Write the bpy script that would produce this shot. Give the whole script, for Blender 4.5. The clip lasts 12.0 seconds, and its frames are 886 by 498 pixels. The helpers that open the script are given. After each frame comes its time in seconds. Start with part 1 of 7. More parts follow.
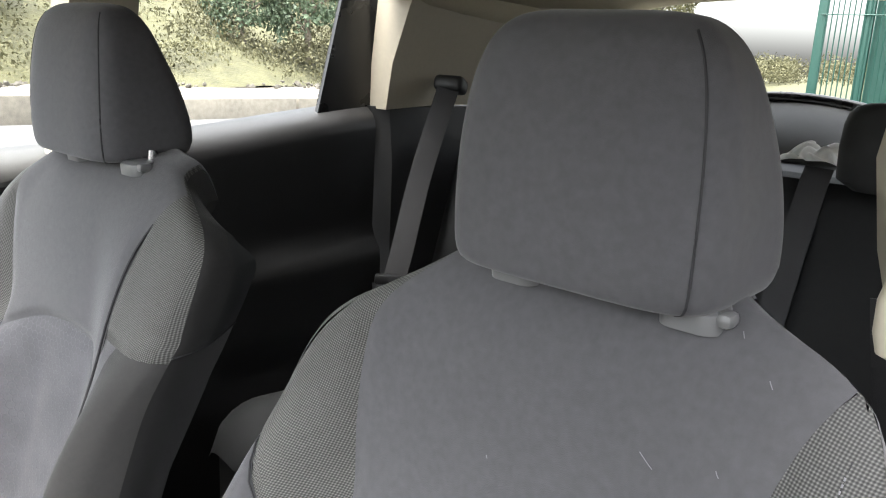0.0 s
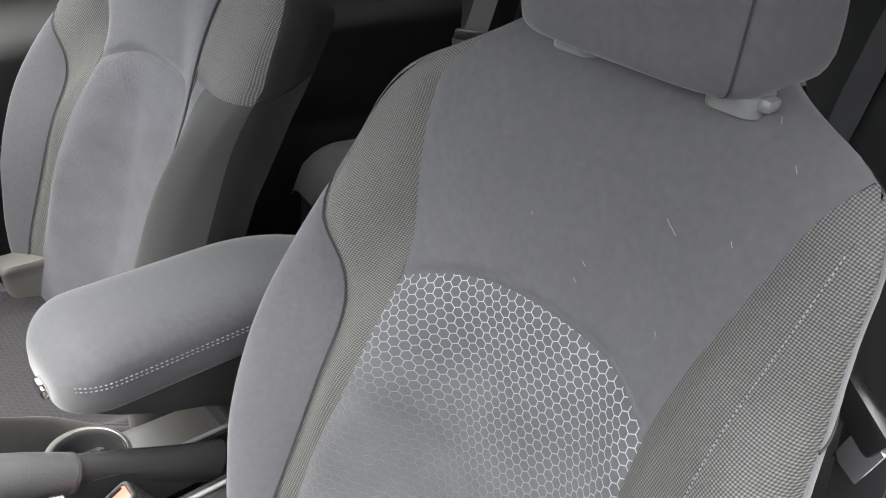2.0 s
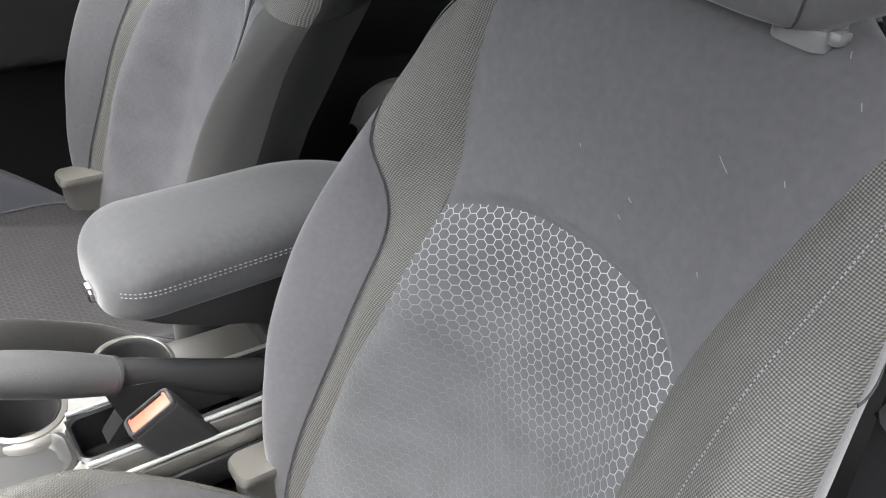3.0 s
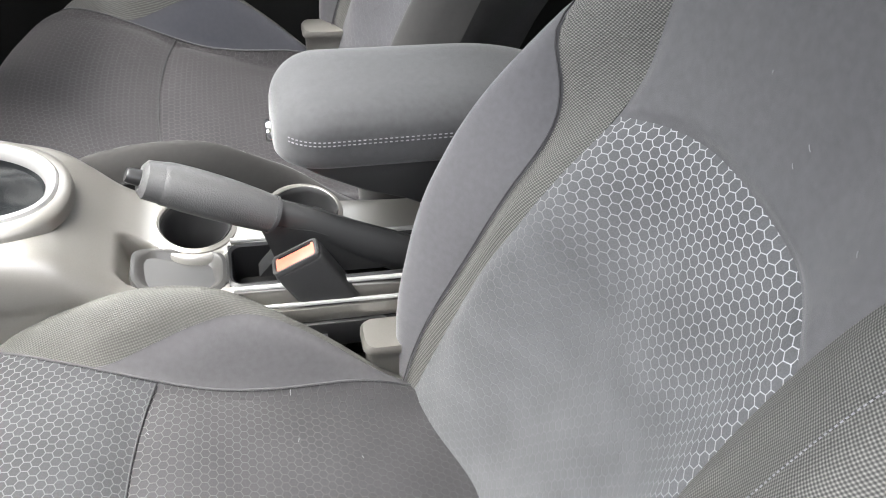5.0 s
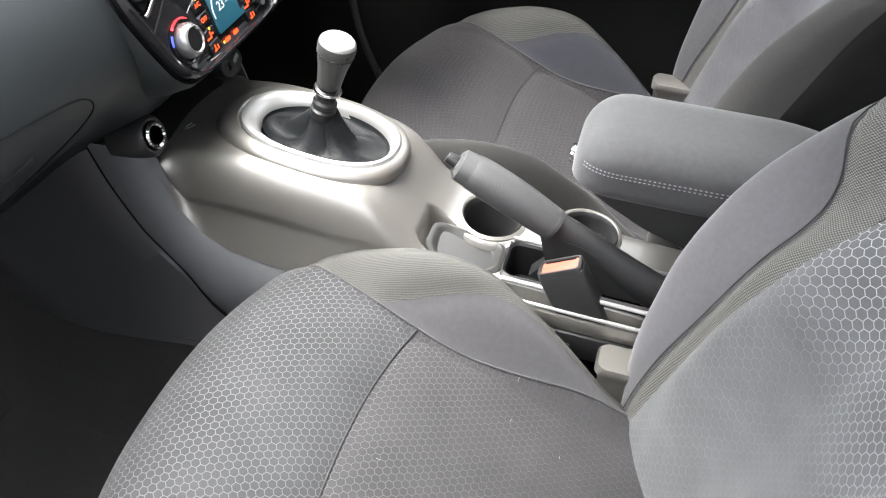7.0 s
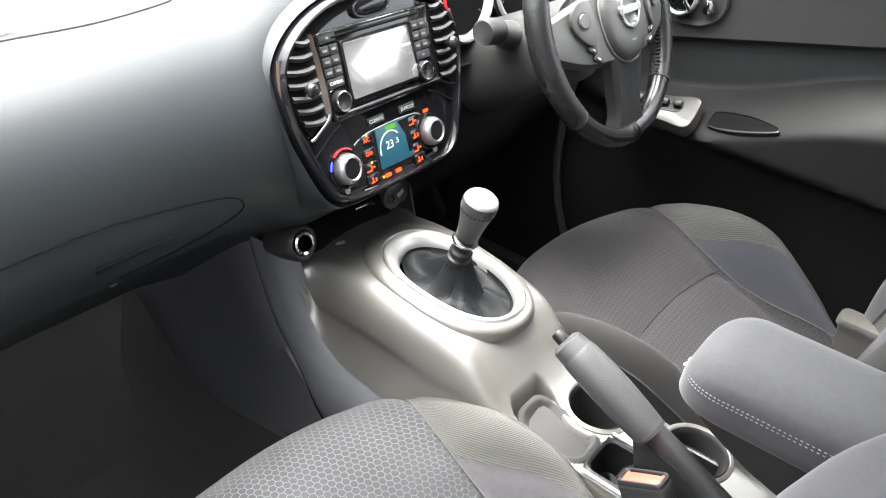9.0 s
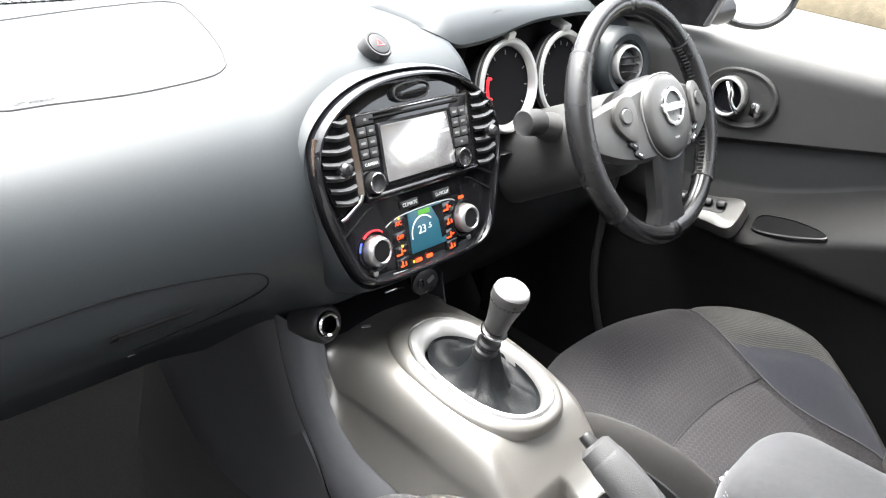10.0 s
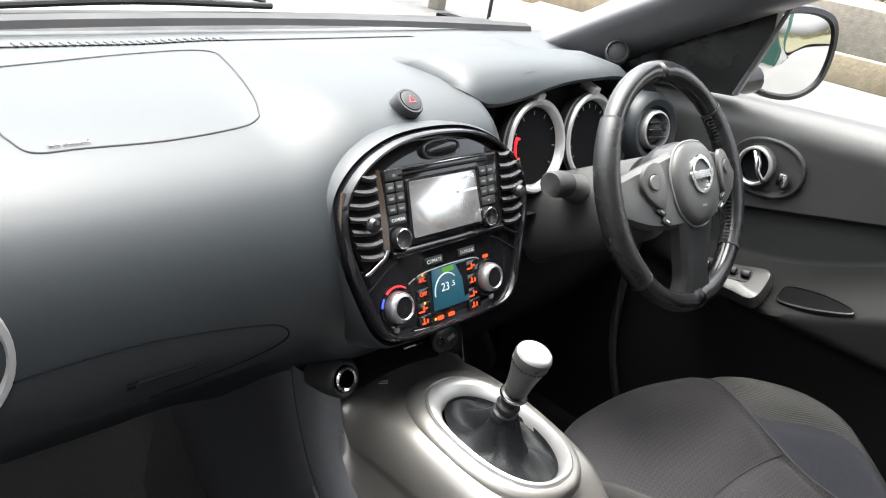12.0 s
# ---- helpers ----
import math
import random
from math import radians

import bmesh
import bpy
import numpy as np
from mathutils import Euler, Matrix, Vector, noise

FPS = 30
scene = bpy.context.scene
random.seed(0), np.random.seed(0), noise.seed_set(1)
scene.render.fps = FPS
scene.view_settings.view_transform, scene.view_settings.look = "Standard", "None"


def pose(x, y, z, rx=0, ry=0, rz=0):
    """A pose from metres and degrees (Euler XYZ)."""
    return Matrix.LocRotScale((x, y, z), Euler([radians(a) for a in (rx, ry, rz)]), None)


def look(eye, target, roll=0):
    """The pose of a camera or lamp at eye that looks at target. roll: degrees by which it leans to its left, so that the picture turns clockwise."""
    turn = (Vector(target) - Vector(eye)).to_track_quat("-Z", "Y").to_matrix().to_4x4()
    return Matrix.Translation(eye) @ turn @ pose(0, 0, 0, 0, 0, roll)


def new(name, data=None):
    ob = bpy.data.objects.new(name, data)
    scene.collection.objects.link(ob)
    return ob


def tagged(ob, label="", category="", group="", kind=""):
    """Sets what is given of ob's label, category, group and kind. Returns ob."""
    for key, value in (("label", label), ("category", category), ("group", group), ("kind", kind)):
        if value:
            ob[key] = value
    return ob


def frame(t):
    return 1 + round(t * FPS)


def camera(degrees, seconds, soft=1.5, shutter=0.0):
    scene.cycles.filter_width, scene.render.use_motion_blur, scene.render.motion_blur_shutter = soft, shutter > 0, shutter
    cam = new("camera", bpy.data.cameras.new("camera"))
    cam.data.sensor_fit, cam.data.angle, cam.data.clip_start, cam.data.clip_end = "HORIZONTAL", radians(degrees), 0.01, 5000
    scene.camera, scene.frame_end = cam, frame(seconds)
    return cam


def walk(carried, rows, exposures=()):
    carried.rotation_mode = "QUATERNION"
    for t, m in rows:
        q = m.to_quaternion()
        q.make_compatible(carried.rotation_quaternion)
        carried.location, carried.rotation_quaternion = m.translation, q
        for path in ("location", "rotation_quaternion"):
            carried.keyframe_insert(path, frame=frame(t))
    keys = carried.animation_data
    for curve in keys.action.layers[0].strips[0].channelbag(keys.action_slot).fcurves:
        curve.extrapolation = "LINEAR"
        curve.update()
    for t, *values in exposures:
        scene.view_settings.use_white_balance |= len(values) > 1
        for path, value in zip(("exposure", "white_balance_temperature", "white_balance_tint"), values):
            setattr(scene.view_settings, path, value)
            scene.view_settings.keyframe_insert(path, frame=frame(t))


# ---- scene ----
cam = camera(56.9, 12.0, 1.1)
PATH = [
    (0, (-0.61, 0.274, 1.252), (0.659, -1.199, 0.78), 3.3),
    (0.5, (-0.613, 0.274, 1.249), (0.633, -1.176, 0.662), 4.0),
    (1, (-0.619, 0.277, 1.247), (0.582, -1.139, 0.502), 5.2),
    (1.5, (-0.631, 0.281, 1.26), (0.531, -1.083, 0.37), 6.9),
    (2, (-0.652, 0.294, 1.274), (0.568, -0.91, 0.244), 5.8),
    (2.5, (-0.659, 0.305, 1.268), (0.551, -0.848, 0.168), 6.6),
    (4.5, (-0.677, 0.178, 1.22), (0.717, -0.415, -0.086), 8.5),
    (5, (-0.682, 0.179, 1.224), (0.706, -0.286, -0.139), 7.9),
    (5.5, (-0.722, 0.176, 1.237), (0.724, -0.138, -0.109), 8.5),
    (6, (-0.77, 0.161, 1.245), (0.706, 0.033, -0.1), 6.9),
    (6.5, (-0.781, 0.146, 1.256), (0.687, 0.254, -0.099), 5.3),
    (8.5, (-0.732, -0.009, 1.292), (0.658, 0.812, 0.111), 6.8),
    (9, (-0.714, -0.011, 1.295), (0.668, 0.926, 0.193), 7.1),
    (9.5, (-0.695, -0.014, 1.286), (0.695, 1.029, 0.296), 7.5),
    (10, (-0.688, -0.007, 1.281), (0.704, 1.091, 0.354), 8.3),
    (10.5, (-0.682, -0.001, 1.28), (0.698, 1.136, 0.385), 8.6),
    (11, (-0.684, 0.004, 1.281), (0.696, 1.168, 0.421), 9.2),
    (11.5, (-0.686, 0.009, 1.284), (0.704, 1.176, 0.444), 9.9),
    (12, (-0.688, 0.01, 1.283), (0.71, 1.181, 0.462), 10.2),
]
EXPOSURES = [(0.0, 2.47), (0.5, 2.47), (1.0, 2.45), (1.5, 2.41), (2.0, 2.35), (2.5, 2.3), (4.5, 2.45), (5.0, 2.49), (5.5, 2.52), (6.0, 2.72), (6.5, 2.5), (8.5, 2.55), (9.5, 2.73), (10.5, 2.74), (11.0, 2.82), (11.6, 2.82), (11.8, 2.36), (12.0, 2.04)]
walk(cam, [(t, look(eye, target, roll)) for t, eye, target, roll in PATH], EXPOSURES)

# ---- world and sun: bright overcast daylight ----
world = bpy.data.worlds.new("sky")
scene.world = world
world.use_nodes = True
wn = world.node_tree
sky = wn.nodes.new("ShaderNodeTexSky")
sky.sky_type, sky.sun_disc = "NISHITA", False
sky.sun_elevation, sky.sun_rotation = radians(74), radians(7)
sky.dust_density, sky.air_density, sky.ozone_density = 6.0, 1.0, 1.0
desat = wn.nodes.new("ShaderNodeHueSaturation")
desat.inputs["Saturation"].default_value = 0.25
wn.links.new(sky.outputs[0], desat.inputs["Color"])
wn.links.new(desat.outputs[0], wn.nodes["Background"].inputs["Color"])
wn.nodes["Background"].inputs["Strength"].default_value = 0.25
sun_data = bpy.data.lights.new("sun", "SUN")
sun_data.energy, sun_data.angle, sun_data.color = 1.1, radians(75), (1.0, 0.985, 0.955)
sun = new("sun", sun_data)
sun.matrix_world = look((0.3, 2.6, 9), (0, 0, 0))

# ---- materials ----
def nodes_of(name):
    m = bpy.data.materials.new(name)
    m.use_nodes = True
    return m, m.node_tree.nodes, m.node_tree.links, m.node_tree.nodes["Principled BSDF"]


def surface(name, color, rough=0.6, metal=0.0, vary=0.15, grain=60.0, bump=0.2, bump_scale=400.0, bump_depth=0.0005,
            blotch=6.0, coat=0.0, sheen=0.0, spec=0.5, rough_vary=0.1, per_piece=0.0):
    """Colour with fine grain and large blotches, uneven gloss and a fine relief, all in metres."""
    m, nd, lk, b = nodes_of(name)
    co = nd.new("ShaderNodeTexCoord")
    fine, wide, relief = (nd.new("ShaderNodeTexNoise") for _ in range(3))
    for n, s, d in ((fine, grain, 4), (wide, blotch, 3), (relief, bump_scale, 3)):
        n.inputs["Scale"].default_value, n.inputs["Detail"].default_value = s, d
        lk.new(co.outputs["Object"], n.inputs["Vector"])
    both = nd.new("ShaderNodeMath")
    both.operation = "ADD"
    lk.new(fine.outputs["Fac"], both.inputs[0])
    lk.new(wide.outputs["Fac"], both.inputs[1])
    span = nd.new("ShaderNodeMapRange")
    span.inputs["From Min"].default_value, span.inputs["From Max"].default_value = 0.6, 1.4
    span.inputs["To Min"].default_value, span.inputs["To Max"].default_value = 1 - vary, 1 + vary
    lk.new(both.outputs[0], span.inputs["Value"])
    value = span.outputs[0]
    if per_piece:
        info, piece, mul = nd.new("ShaderNodeObjectInfo"), nd.new("ShaderNodeMapRange"), nd.new("ShaderNodeMath")
        piece.inputs["To Min"].default_value, piece.inputs["To Max"].default_value = 1 - per_piece, 1 + per_piece
        mul.operation = "MULTIPLY"
        lk.new(info.outputs["Random"], piece.inputs["Value"])
        lk.new(piece.outputs[0], mul.inputs[0])
        lk.new(value, mul.inputs[1])
        value = mul.outputs[0]
    tint = nd.new("ShaderNodeVectorMath")
    tint.operation = "SCALE"
    tint.inputs[0].default_value = color
    lk.new(value, tint.inputs["Scale"])
    lk.new(tint.outputs[0], b.inputs["Base Color"])
    rr = nd.new("ShaderNodeMapRange")
    rr.inputs["From Min"].default_value, rr.inputs["From Max"].default_value = 0.3, 0.7
    rr.inputs["To Min"].default_value, rr.inputs["To Max"].default_value = max(0.02, rough - rough_vary), min(1, rough + rough_vary)
    lk.new(wide.outputs["Fac"], rr.inputs["Value"])
    lk.new(rr.outputs[0], b.inputs["Roughness"])
    bp = nd.new("ShaderNodeBump")
    bp.inputs["Strength"].default_value, bp.inputs["Distance"].default_value = bump, bump_depth
    lk.new(relief.outputs["Fac"], bp.inputs["Height"])
    if bump:
        lk.new(bp.outputs[0], b.inputs["Normal"])
    b.inputs["Metallic"].default_value, b.inputs["Coat Weight"].default_value = metal, coat
    b.inputs["Coat Roughness"].default_value = 0.03
    b.inputs["Sheen Weight"].default_value, b.inputs["Specular IOR Level"].default_value = sheen, spec
    b.inputs["Sheen Roughness"].default_value = 0.4
    return m


def vmath(nd, lk, op, a, bb=None):
    n = nd.new("ShaderNodeVectorMath")
    n.operation = op
    for i, q in enumerate((a, bb)):
        if q is None:
            continue
        if isinstance(q, tuple):
            n.inputs[i].default_value = q
        else:
            lk.new(q, n.inputs[i])
    return n


def smath(nd, lk, op, a, bb=0.0):
    n = nd.new("ShaderNodeMath")
    n.operation = op
    for i, q in enumerate((a, bb)):
        if isinstance(q, (int, float)):
            n.inputs[i].default_value = q
        else:
            lk.new(q, n.inputs[i])
    return n.outputs[0]


def hex_fabric(name, cell, base, line, width, keep_lo, keep_hi, wear_scale=3.0):
    """Dark cloth with a printed honeycomb net, cells in metres on the UV map, worn away in blotches."""
    m, nd, lk, b = nodes_of(name)
    uv = nd.new("ShaderNodeUVMap")
    p = vmath(nd, lk, "SCALE", uv.outputs[0])
    p.inputs["Scale"].default_value = 1 / cell
    r, h = (1.0, 1.7320508, 1.0), (0.5, 0.8660254, 0.5)
    wraps = []
    for shift in ((50.0, 86.60254, 0.0), (50.5, 87.4685654, 0.0)):
        moved = vmath(nd, lk, "ADD", p.outputs[0], shift)
        wraps.append(vmath(nd, lk, "SUBTRACT", vmath(nd, lk, "MODULO", moved.outputs[0], r).outputs[0], h))
    la, lb = (vmath(nd, lk, "LENGTH", vmath(nd, lk, "MULTIPLY", w.outputs[0], (1.0, 1.0, 0.0)).outputs[0]).outputs["Value"] for w in wraps)
    pick = nd.new("ShaderNodeMix")
    pick.data_type = "VECTOR"
    lk.new(smath(nd, lk, "LESS_THAN", la, lb), pick.inputs["Factor"])
    lk.new(wraps[1].outputs[0], pick.inputs[4])
    lk.new(wraps[0].outputs[0], pick.inputs[5])
    g = vmath(nd, lk, "ABSOLUTE", pick.outputs[1])
    slant = vmath(nd, lk, "DOT_PRODUCT", g.outputs[0], (0.5, 0.8660254, 0.0)).outputs["Value"]
    sep = nd.new("ShaderNodeSeparateXYZ")
    lk.new(g.outputs[0], sep.inputs[0])
    d = smath(nd, lk, "MAXIMUM", sep.outputs[0], slant)
    edge = nd.new("ShaderNodeMapRange")
    edge.inputs["From Min"].default_value, edge.inputs["From Max"].default_value = 0.5 - width, 0.5 - width * 0.45
    lk.new(d, edge.inputs["Value"])
    wear = nd.new("ShaderNodeTexNoise")
    wear.inputs["Scale"].default_value, wear.inputs["Detail"].default_value = wear_scale, 3
    lk.new(uv.outputs[0], wear.inputs["Vector"])
    speck = nd.new("ShaderNodeTexNoise")
    speck.inputs["Scale"].default_value, speck.inputs["Detail"].default_value = 700, 2
    lk.new(uv.outputs[0], speck.inputs["Vector"])
    # the print is rubbed off towards the seat's bend, where people sit: u and v of the panel in the second map
    run = nd.new("ShaderNodeUVMap")
    run.uv_map = "wear"
    rs = nd.new("ShaderNodeSeparateXYZ")
    lk.new(run.outputs[0], rs.inputs[0])
    left = nd.new("ShaderNodeMapRange")
    left.inputs["From Min"].default_value, left.inputs["From Max"].default_value = keep_lo, keep_hi
    lk.new(smath(nd, lk, "ADD", rs.outputs[1], smath(nd, lk, "MULTIPLY", smath(nd, lk, "SUBTRACT", wear.outputs["Fac"], 0.5), 0.5)), left.inputs["Value"])
    left.inputs["To Min"].default_value = 0.05
    amount = smath(nd, lk, "MULTIPLY", smath(nd, lk, "MULTIPLY", edge.outputs[0], left.outputs[0]), smath(nd, lk, "ADD", 0.55, smath(nd, lk, "MULTIPLY", speck.outputs["Fac"], 0.8)))
    mix = nd.new("ShaderNodeMix")
    mix.data_type = "RGBA"
    lk.new(smath(nd, lk, "MINIMUM", amount, 1.0), mix.inputs["Factor"])
    mix.inputs[7].default_value = (*line, 1)
    tint = nd.new("ShaderNodeVectorMath")
    tint.operation = "SCALE"
    tint.inputs[0].default_value = base
    blot = nd.new("ShaderNodeTexNoise")
    blot.inputs["Scale"].default_value, blot.inputs["Detail"].default_value = 16, 4
    lk.new(uv.outputs[0], blot.inputs["Vector"])
    grime = smath(nd, lk, "ADD", 0.62, smath(nd, lk, "MULTIPLY", blot.outputs["Fac"], 0.76))
    lk.new(smath(nd, lk, "MULTIPLY", grime, smath(nd, lk, "ADD", 0.7, smath(nd, lk, "MULTIPLY", speck.outputs["Fac"], 0.6))), tint.inputs["Scale"])
    lk.new(tint.outputs[0], mix.inputs[6])
    lk.new(mix.outputs[2], b.inputs["Base Color"])
    b.inputs["Roughness"].default_value = 0.8
    b.inputs["Sheen Weight"].default_value, b.inputs["Specular IOR Level"].default_value = 0.08, 0.25
    bp = nd.new("ShaderNodeBump")
    bp.inputs["Strength"].default_value, bp.inputs["Distance"].default_value = 0.7, 0.0007
    lk.new(smath(nd, lk, "ADD", edge.outputs[0], smath(nd, lk, "MULTIPLY", speck.outputs["Fac"], 0.6)), bp.inputs["Height"])
    lk.new(bp.outputs[0], b.inputs["Normal"])
    return m


def weave_fabric(name, pitch, base, glint):
    """Coarse basket weave in metres on the UV map."""
    m, nd, lk, b = nodes_of(name)
    uv = nd.new("ShaderNodeUVMap")
    turn = nd.new("ShaderNodeVectorRotate")
    turn.inputs["Angle"].default_value = 0.6
    lk.new(uv.outputs[0], turn.inputs["Vector"])
    sep = nd.new("ShaderNodeSeparateXYZ")
    lk.new(turn.outputs[0], sep.inputs[0])
    k = 2 * math.pi / pitch
    sx = smath(nd, lk, "SINE", smath(nd, lk, "MULTIPLY", sep.outputs[0], k))
    sy = smath(nd, lk, "SINE", smath(nd, lk, "MULTIPLY", sep.outputs[1], k))
    w = smath(nd, lk, "ADD", smath(nd, lk, "MULTIPLY", smath(nd, lk, "MULTIPLY", sx, sy), 0.5), 0.5)
    speck = nd.new("ShaderNodeTexNoise")
    speck.inputs["Scale"].default_value = 300
    lk.new(uv.outputs[0], speck.inputs["Vector"])
    dots = smath(nd, lk, "POWER", w, 1.6)
    fac = smath(nd, lk, "MULTIPLY", dots, smath(nd, lk, "ADD", 0.6, smath(nd, lk, "MULTIPLY", speck.outputs["Fac"], 0.5)))
    mix = nd.new("ShaderNodeMix")
    mix.data_type = "RGBA"
    lk.new(fac, mix.inputs["Factor"])
    mix.inputs[6].default_value, mix.inputs[7].default_value = (*base, 1), (*glint, 1)
    lk.new(mix.outputs[2], b.inputs["Base Color"])
    b.inputs["Roughness"].default_value, b.inputs["Specular IOR Level"].default_value = 0.65, 0.35
    bp = nd.new("ShaderNodeBump")
    bp.inputs["Strength"].default_value, bp.inputs["Distance"].default_value = 0.8, 0.0005
    lk.new(w, bp.inputs["Height"])
    lk.new(bp.outputs[0], b.inputs["Normal"])
    return m


def glow(name, color, strength):
    m, nd, lk, b = nodes_of(name)
    b.inputs["Base Color"].default_value = (*[c * 0.3 for c in color], 1)
    b.inputs["Emission Color"].default_value, b.inputs["Emission Strength"].default_value = (*color, 1), strength
    b.inputs["Roughness"].default_value = 0.3
    return m


def glass(name, tint=(0.93, 0.97, 0.95), rough=0.0):
    m, nd, lk, b = nodes_of(name)
    b.inputs["Base Color"].default_value = (*tint, 1)
    b.inputs["Roughness"].default_value, b.inputs["Transmission Weight"].default_value, b.inputs["IOR"].default_value = rough, 1.0, 1.001
    return m


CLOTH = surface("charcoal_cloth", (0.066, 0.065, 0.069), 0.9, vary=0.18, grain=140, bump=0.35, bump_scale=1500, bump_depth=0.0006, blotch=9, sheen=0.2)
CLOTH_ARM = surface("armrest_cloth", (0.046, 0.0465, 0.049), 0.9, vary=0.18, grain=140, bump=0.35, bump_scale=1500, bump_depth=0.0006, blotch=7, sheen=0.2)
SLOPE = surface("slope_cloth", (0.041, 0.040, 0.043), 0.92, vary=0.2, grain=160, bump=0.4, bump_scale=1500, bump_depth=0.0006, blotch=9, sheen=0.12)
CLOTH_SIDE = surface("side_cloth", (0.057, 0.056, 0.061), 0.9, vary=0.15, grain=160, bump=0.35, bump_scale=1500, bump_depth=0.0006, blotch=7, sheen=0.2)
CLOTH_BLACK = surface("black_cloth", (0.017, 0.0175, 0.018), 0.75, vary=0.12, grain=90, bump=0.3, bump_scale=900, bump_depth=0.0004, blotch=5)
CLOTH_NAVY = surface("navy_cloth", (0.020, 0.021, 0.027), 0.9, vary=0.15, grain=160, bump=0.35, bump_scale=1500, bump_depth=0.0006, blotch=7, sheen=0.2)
# Darker copy of the side cloth: shade on the driver's seat put into colour.
CLOTH_SHADED = surface("shaded_side_cloth", (0.024, 0.023, 0.0225), 0.9, vary=0.15, grain=160, bump=0.35, bump_scale=1500, bump_depth=0.0006, blotch=7, sheen=0.1)
HEX = hex_fabric("honeycomb_cloth", 0.0096, (0.070, 0.0715, 0.075), (0.34, 0.345, 0.36), 0.056, 0.56, 1.05)
# Cushion copies of the honeycomb, darkened: shade on upward faces is put into colour.
HEX_CUSHION = hex_fabric("honeycomb_cloth_front_shaded", 0.0088, (0.029, 0.0293, 0.0315), (0.112, 0.114, 0.118), 0.062, 0.25, 1.1, 9.0)
HEX_FAINT = hex_fabric("honeycomb_cloth_worn_shaded", 0.0088, (0.0255, 0.0247, 0.0263), (0.088, 0.088, 0.091), 0.055, 0.45, 1.25, 11.0)
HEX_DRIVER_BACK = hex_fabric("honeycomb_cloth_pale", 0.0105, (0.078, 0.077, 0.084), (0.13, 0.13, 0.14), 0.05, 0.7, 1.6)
# Driver's cushion, the darkest copy: its shade is in the base colour too.
HEX_DRIVER = hex_fabric("honeycomb_cloth_driver_shaded", 0.0088, (0.0170, 0.0155, 0.0173), (0.044, 0.043, 0.045), 0.05, 0.2, 1.5)
WEAVE = weave_fabric("mesh_weave", 0.0029, (0.020, 0.020, 0.0190), (0.168, 0.166, 0.156))
WEAVE_SOFT = weave_fabric("fine_mesh_weave", 0.0022, (0.030, 0.0298, 0.0275), (0.105, 0.104, 0.096))
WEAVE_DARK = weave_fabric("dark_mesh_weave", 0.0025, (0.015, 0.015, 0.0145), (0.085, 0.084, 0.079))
SEAM = surface("seam_thread", (0.02, 0.02, 0.022), 0.8, vary=0.1, bump=0)
STITCH = surface("pale_thread", (0.17, 0.17, 0.18), 0.8, vary=0.2, bump=0)
DASH = surface("dash_plastic", (0.0145, 0.0175, 0.0195), 0.44, spec=0.45, vary=0.06, grain=90, bump=0.35, bump_scale=900, bump_depth=0.0005, blotch=3, rough_vary=0.04)
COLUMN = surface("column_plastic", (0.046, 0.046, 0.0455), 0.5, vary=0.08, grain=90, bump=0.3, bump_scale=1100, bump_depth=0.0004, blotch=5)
HUBGREY = surface("wheel_plastic", (0.046, 0.046, 0.0455), 0.40, vary=0.08, grain=90, bump=0.3, bump_scale=1100, bump_depth=0.0004, blotch=5)
DOOR = surface("door_plastic", (0.044, 0.044, 0.042), 0.52, vary=0.08, grain=90, bump=0.35, bump_scale=900, bump_depth=0.0005, blotch=3, rough_vary=0.05)
BLACK = surface("black_plastic", (0.016, 0.0162, 0.0168), 0.46, vary=0.12, grain=90, bump=0.3, bump_scale=900, bump_depth=0.0004, blotch=5)
# Near-black with little shine; in hollows and slots its colour stands for shade.
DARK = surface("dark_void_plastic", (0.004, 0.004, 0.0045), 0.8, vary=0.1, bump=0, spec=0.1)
SATIN = surface("satin_black", (0.009, 0.009, 0.0095), 0.3, vary=0.1, bump=0.05, blotch=8)
GLOSS = surface("gloss_black", (0.006, 0.006, 0.007), 0.06, vary=0.1, bump=0, rough_vary=0.03)
MOULDING = surface("moulding_plastic", (0.095, 0.097, 0.102), 0.36, vary=0.10, grain=90, bump=0.25, bump_scale=900, bump_depth=0.0004, blotch=5)
SIDE_PLASTIC = surface("side_plastic", (0.033, 0.0335, 0.036), 0.45, vary=0.10, grain=90, bump=0.35, bump_scale=900, bump_depth=0.0005, blotch=4)
EDGE = surface("edge_plastic", (0.080, 0.081, 0.085), 0.36, vary=0.10, grain=90, bump=0.25, bump_scale=900, bump_depth=0.0004, blotch=5)
DOOR_LOW = surface("door_black_plastic", (0.0095, 0.0095, 0.0093), 0.55, spec=0.25, vary=0.12, grain=90, bump=0.3, bump_scale=900, bump_depth=0.0004, blotch=5)
SILVER = surface("silver_paint", (0.245, 0.235, 0.219), 0.38, metal=0.80, vary=0.06, grain=800, bump=0.05, bump_scale=1500, bump_depth=0.0002, blotch=5, coat=0.3, rough_vary=0.05)
PALE = surface("pale_silver", (0.42, 0.42, 0.415), 0.36, metal=0.7, vary=0.04, bump=0, rough_vary=0.04)
CHROME = surface("chrome", (0.75, 0.75, 0.76), 0.10, metal=1.0, vary=0.03, bump=0, rough_vary=0.05)
LEATHER = surface("black_leather", (0.011, 0.011, 0.0115), 0.30, vary=0.15, grain=200, bump=0.6, bump_scale=700, bump_depth=0.0006, blotch=12)
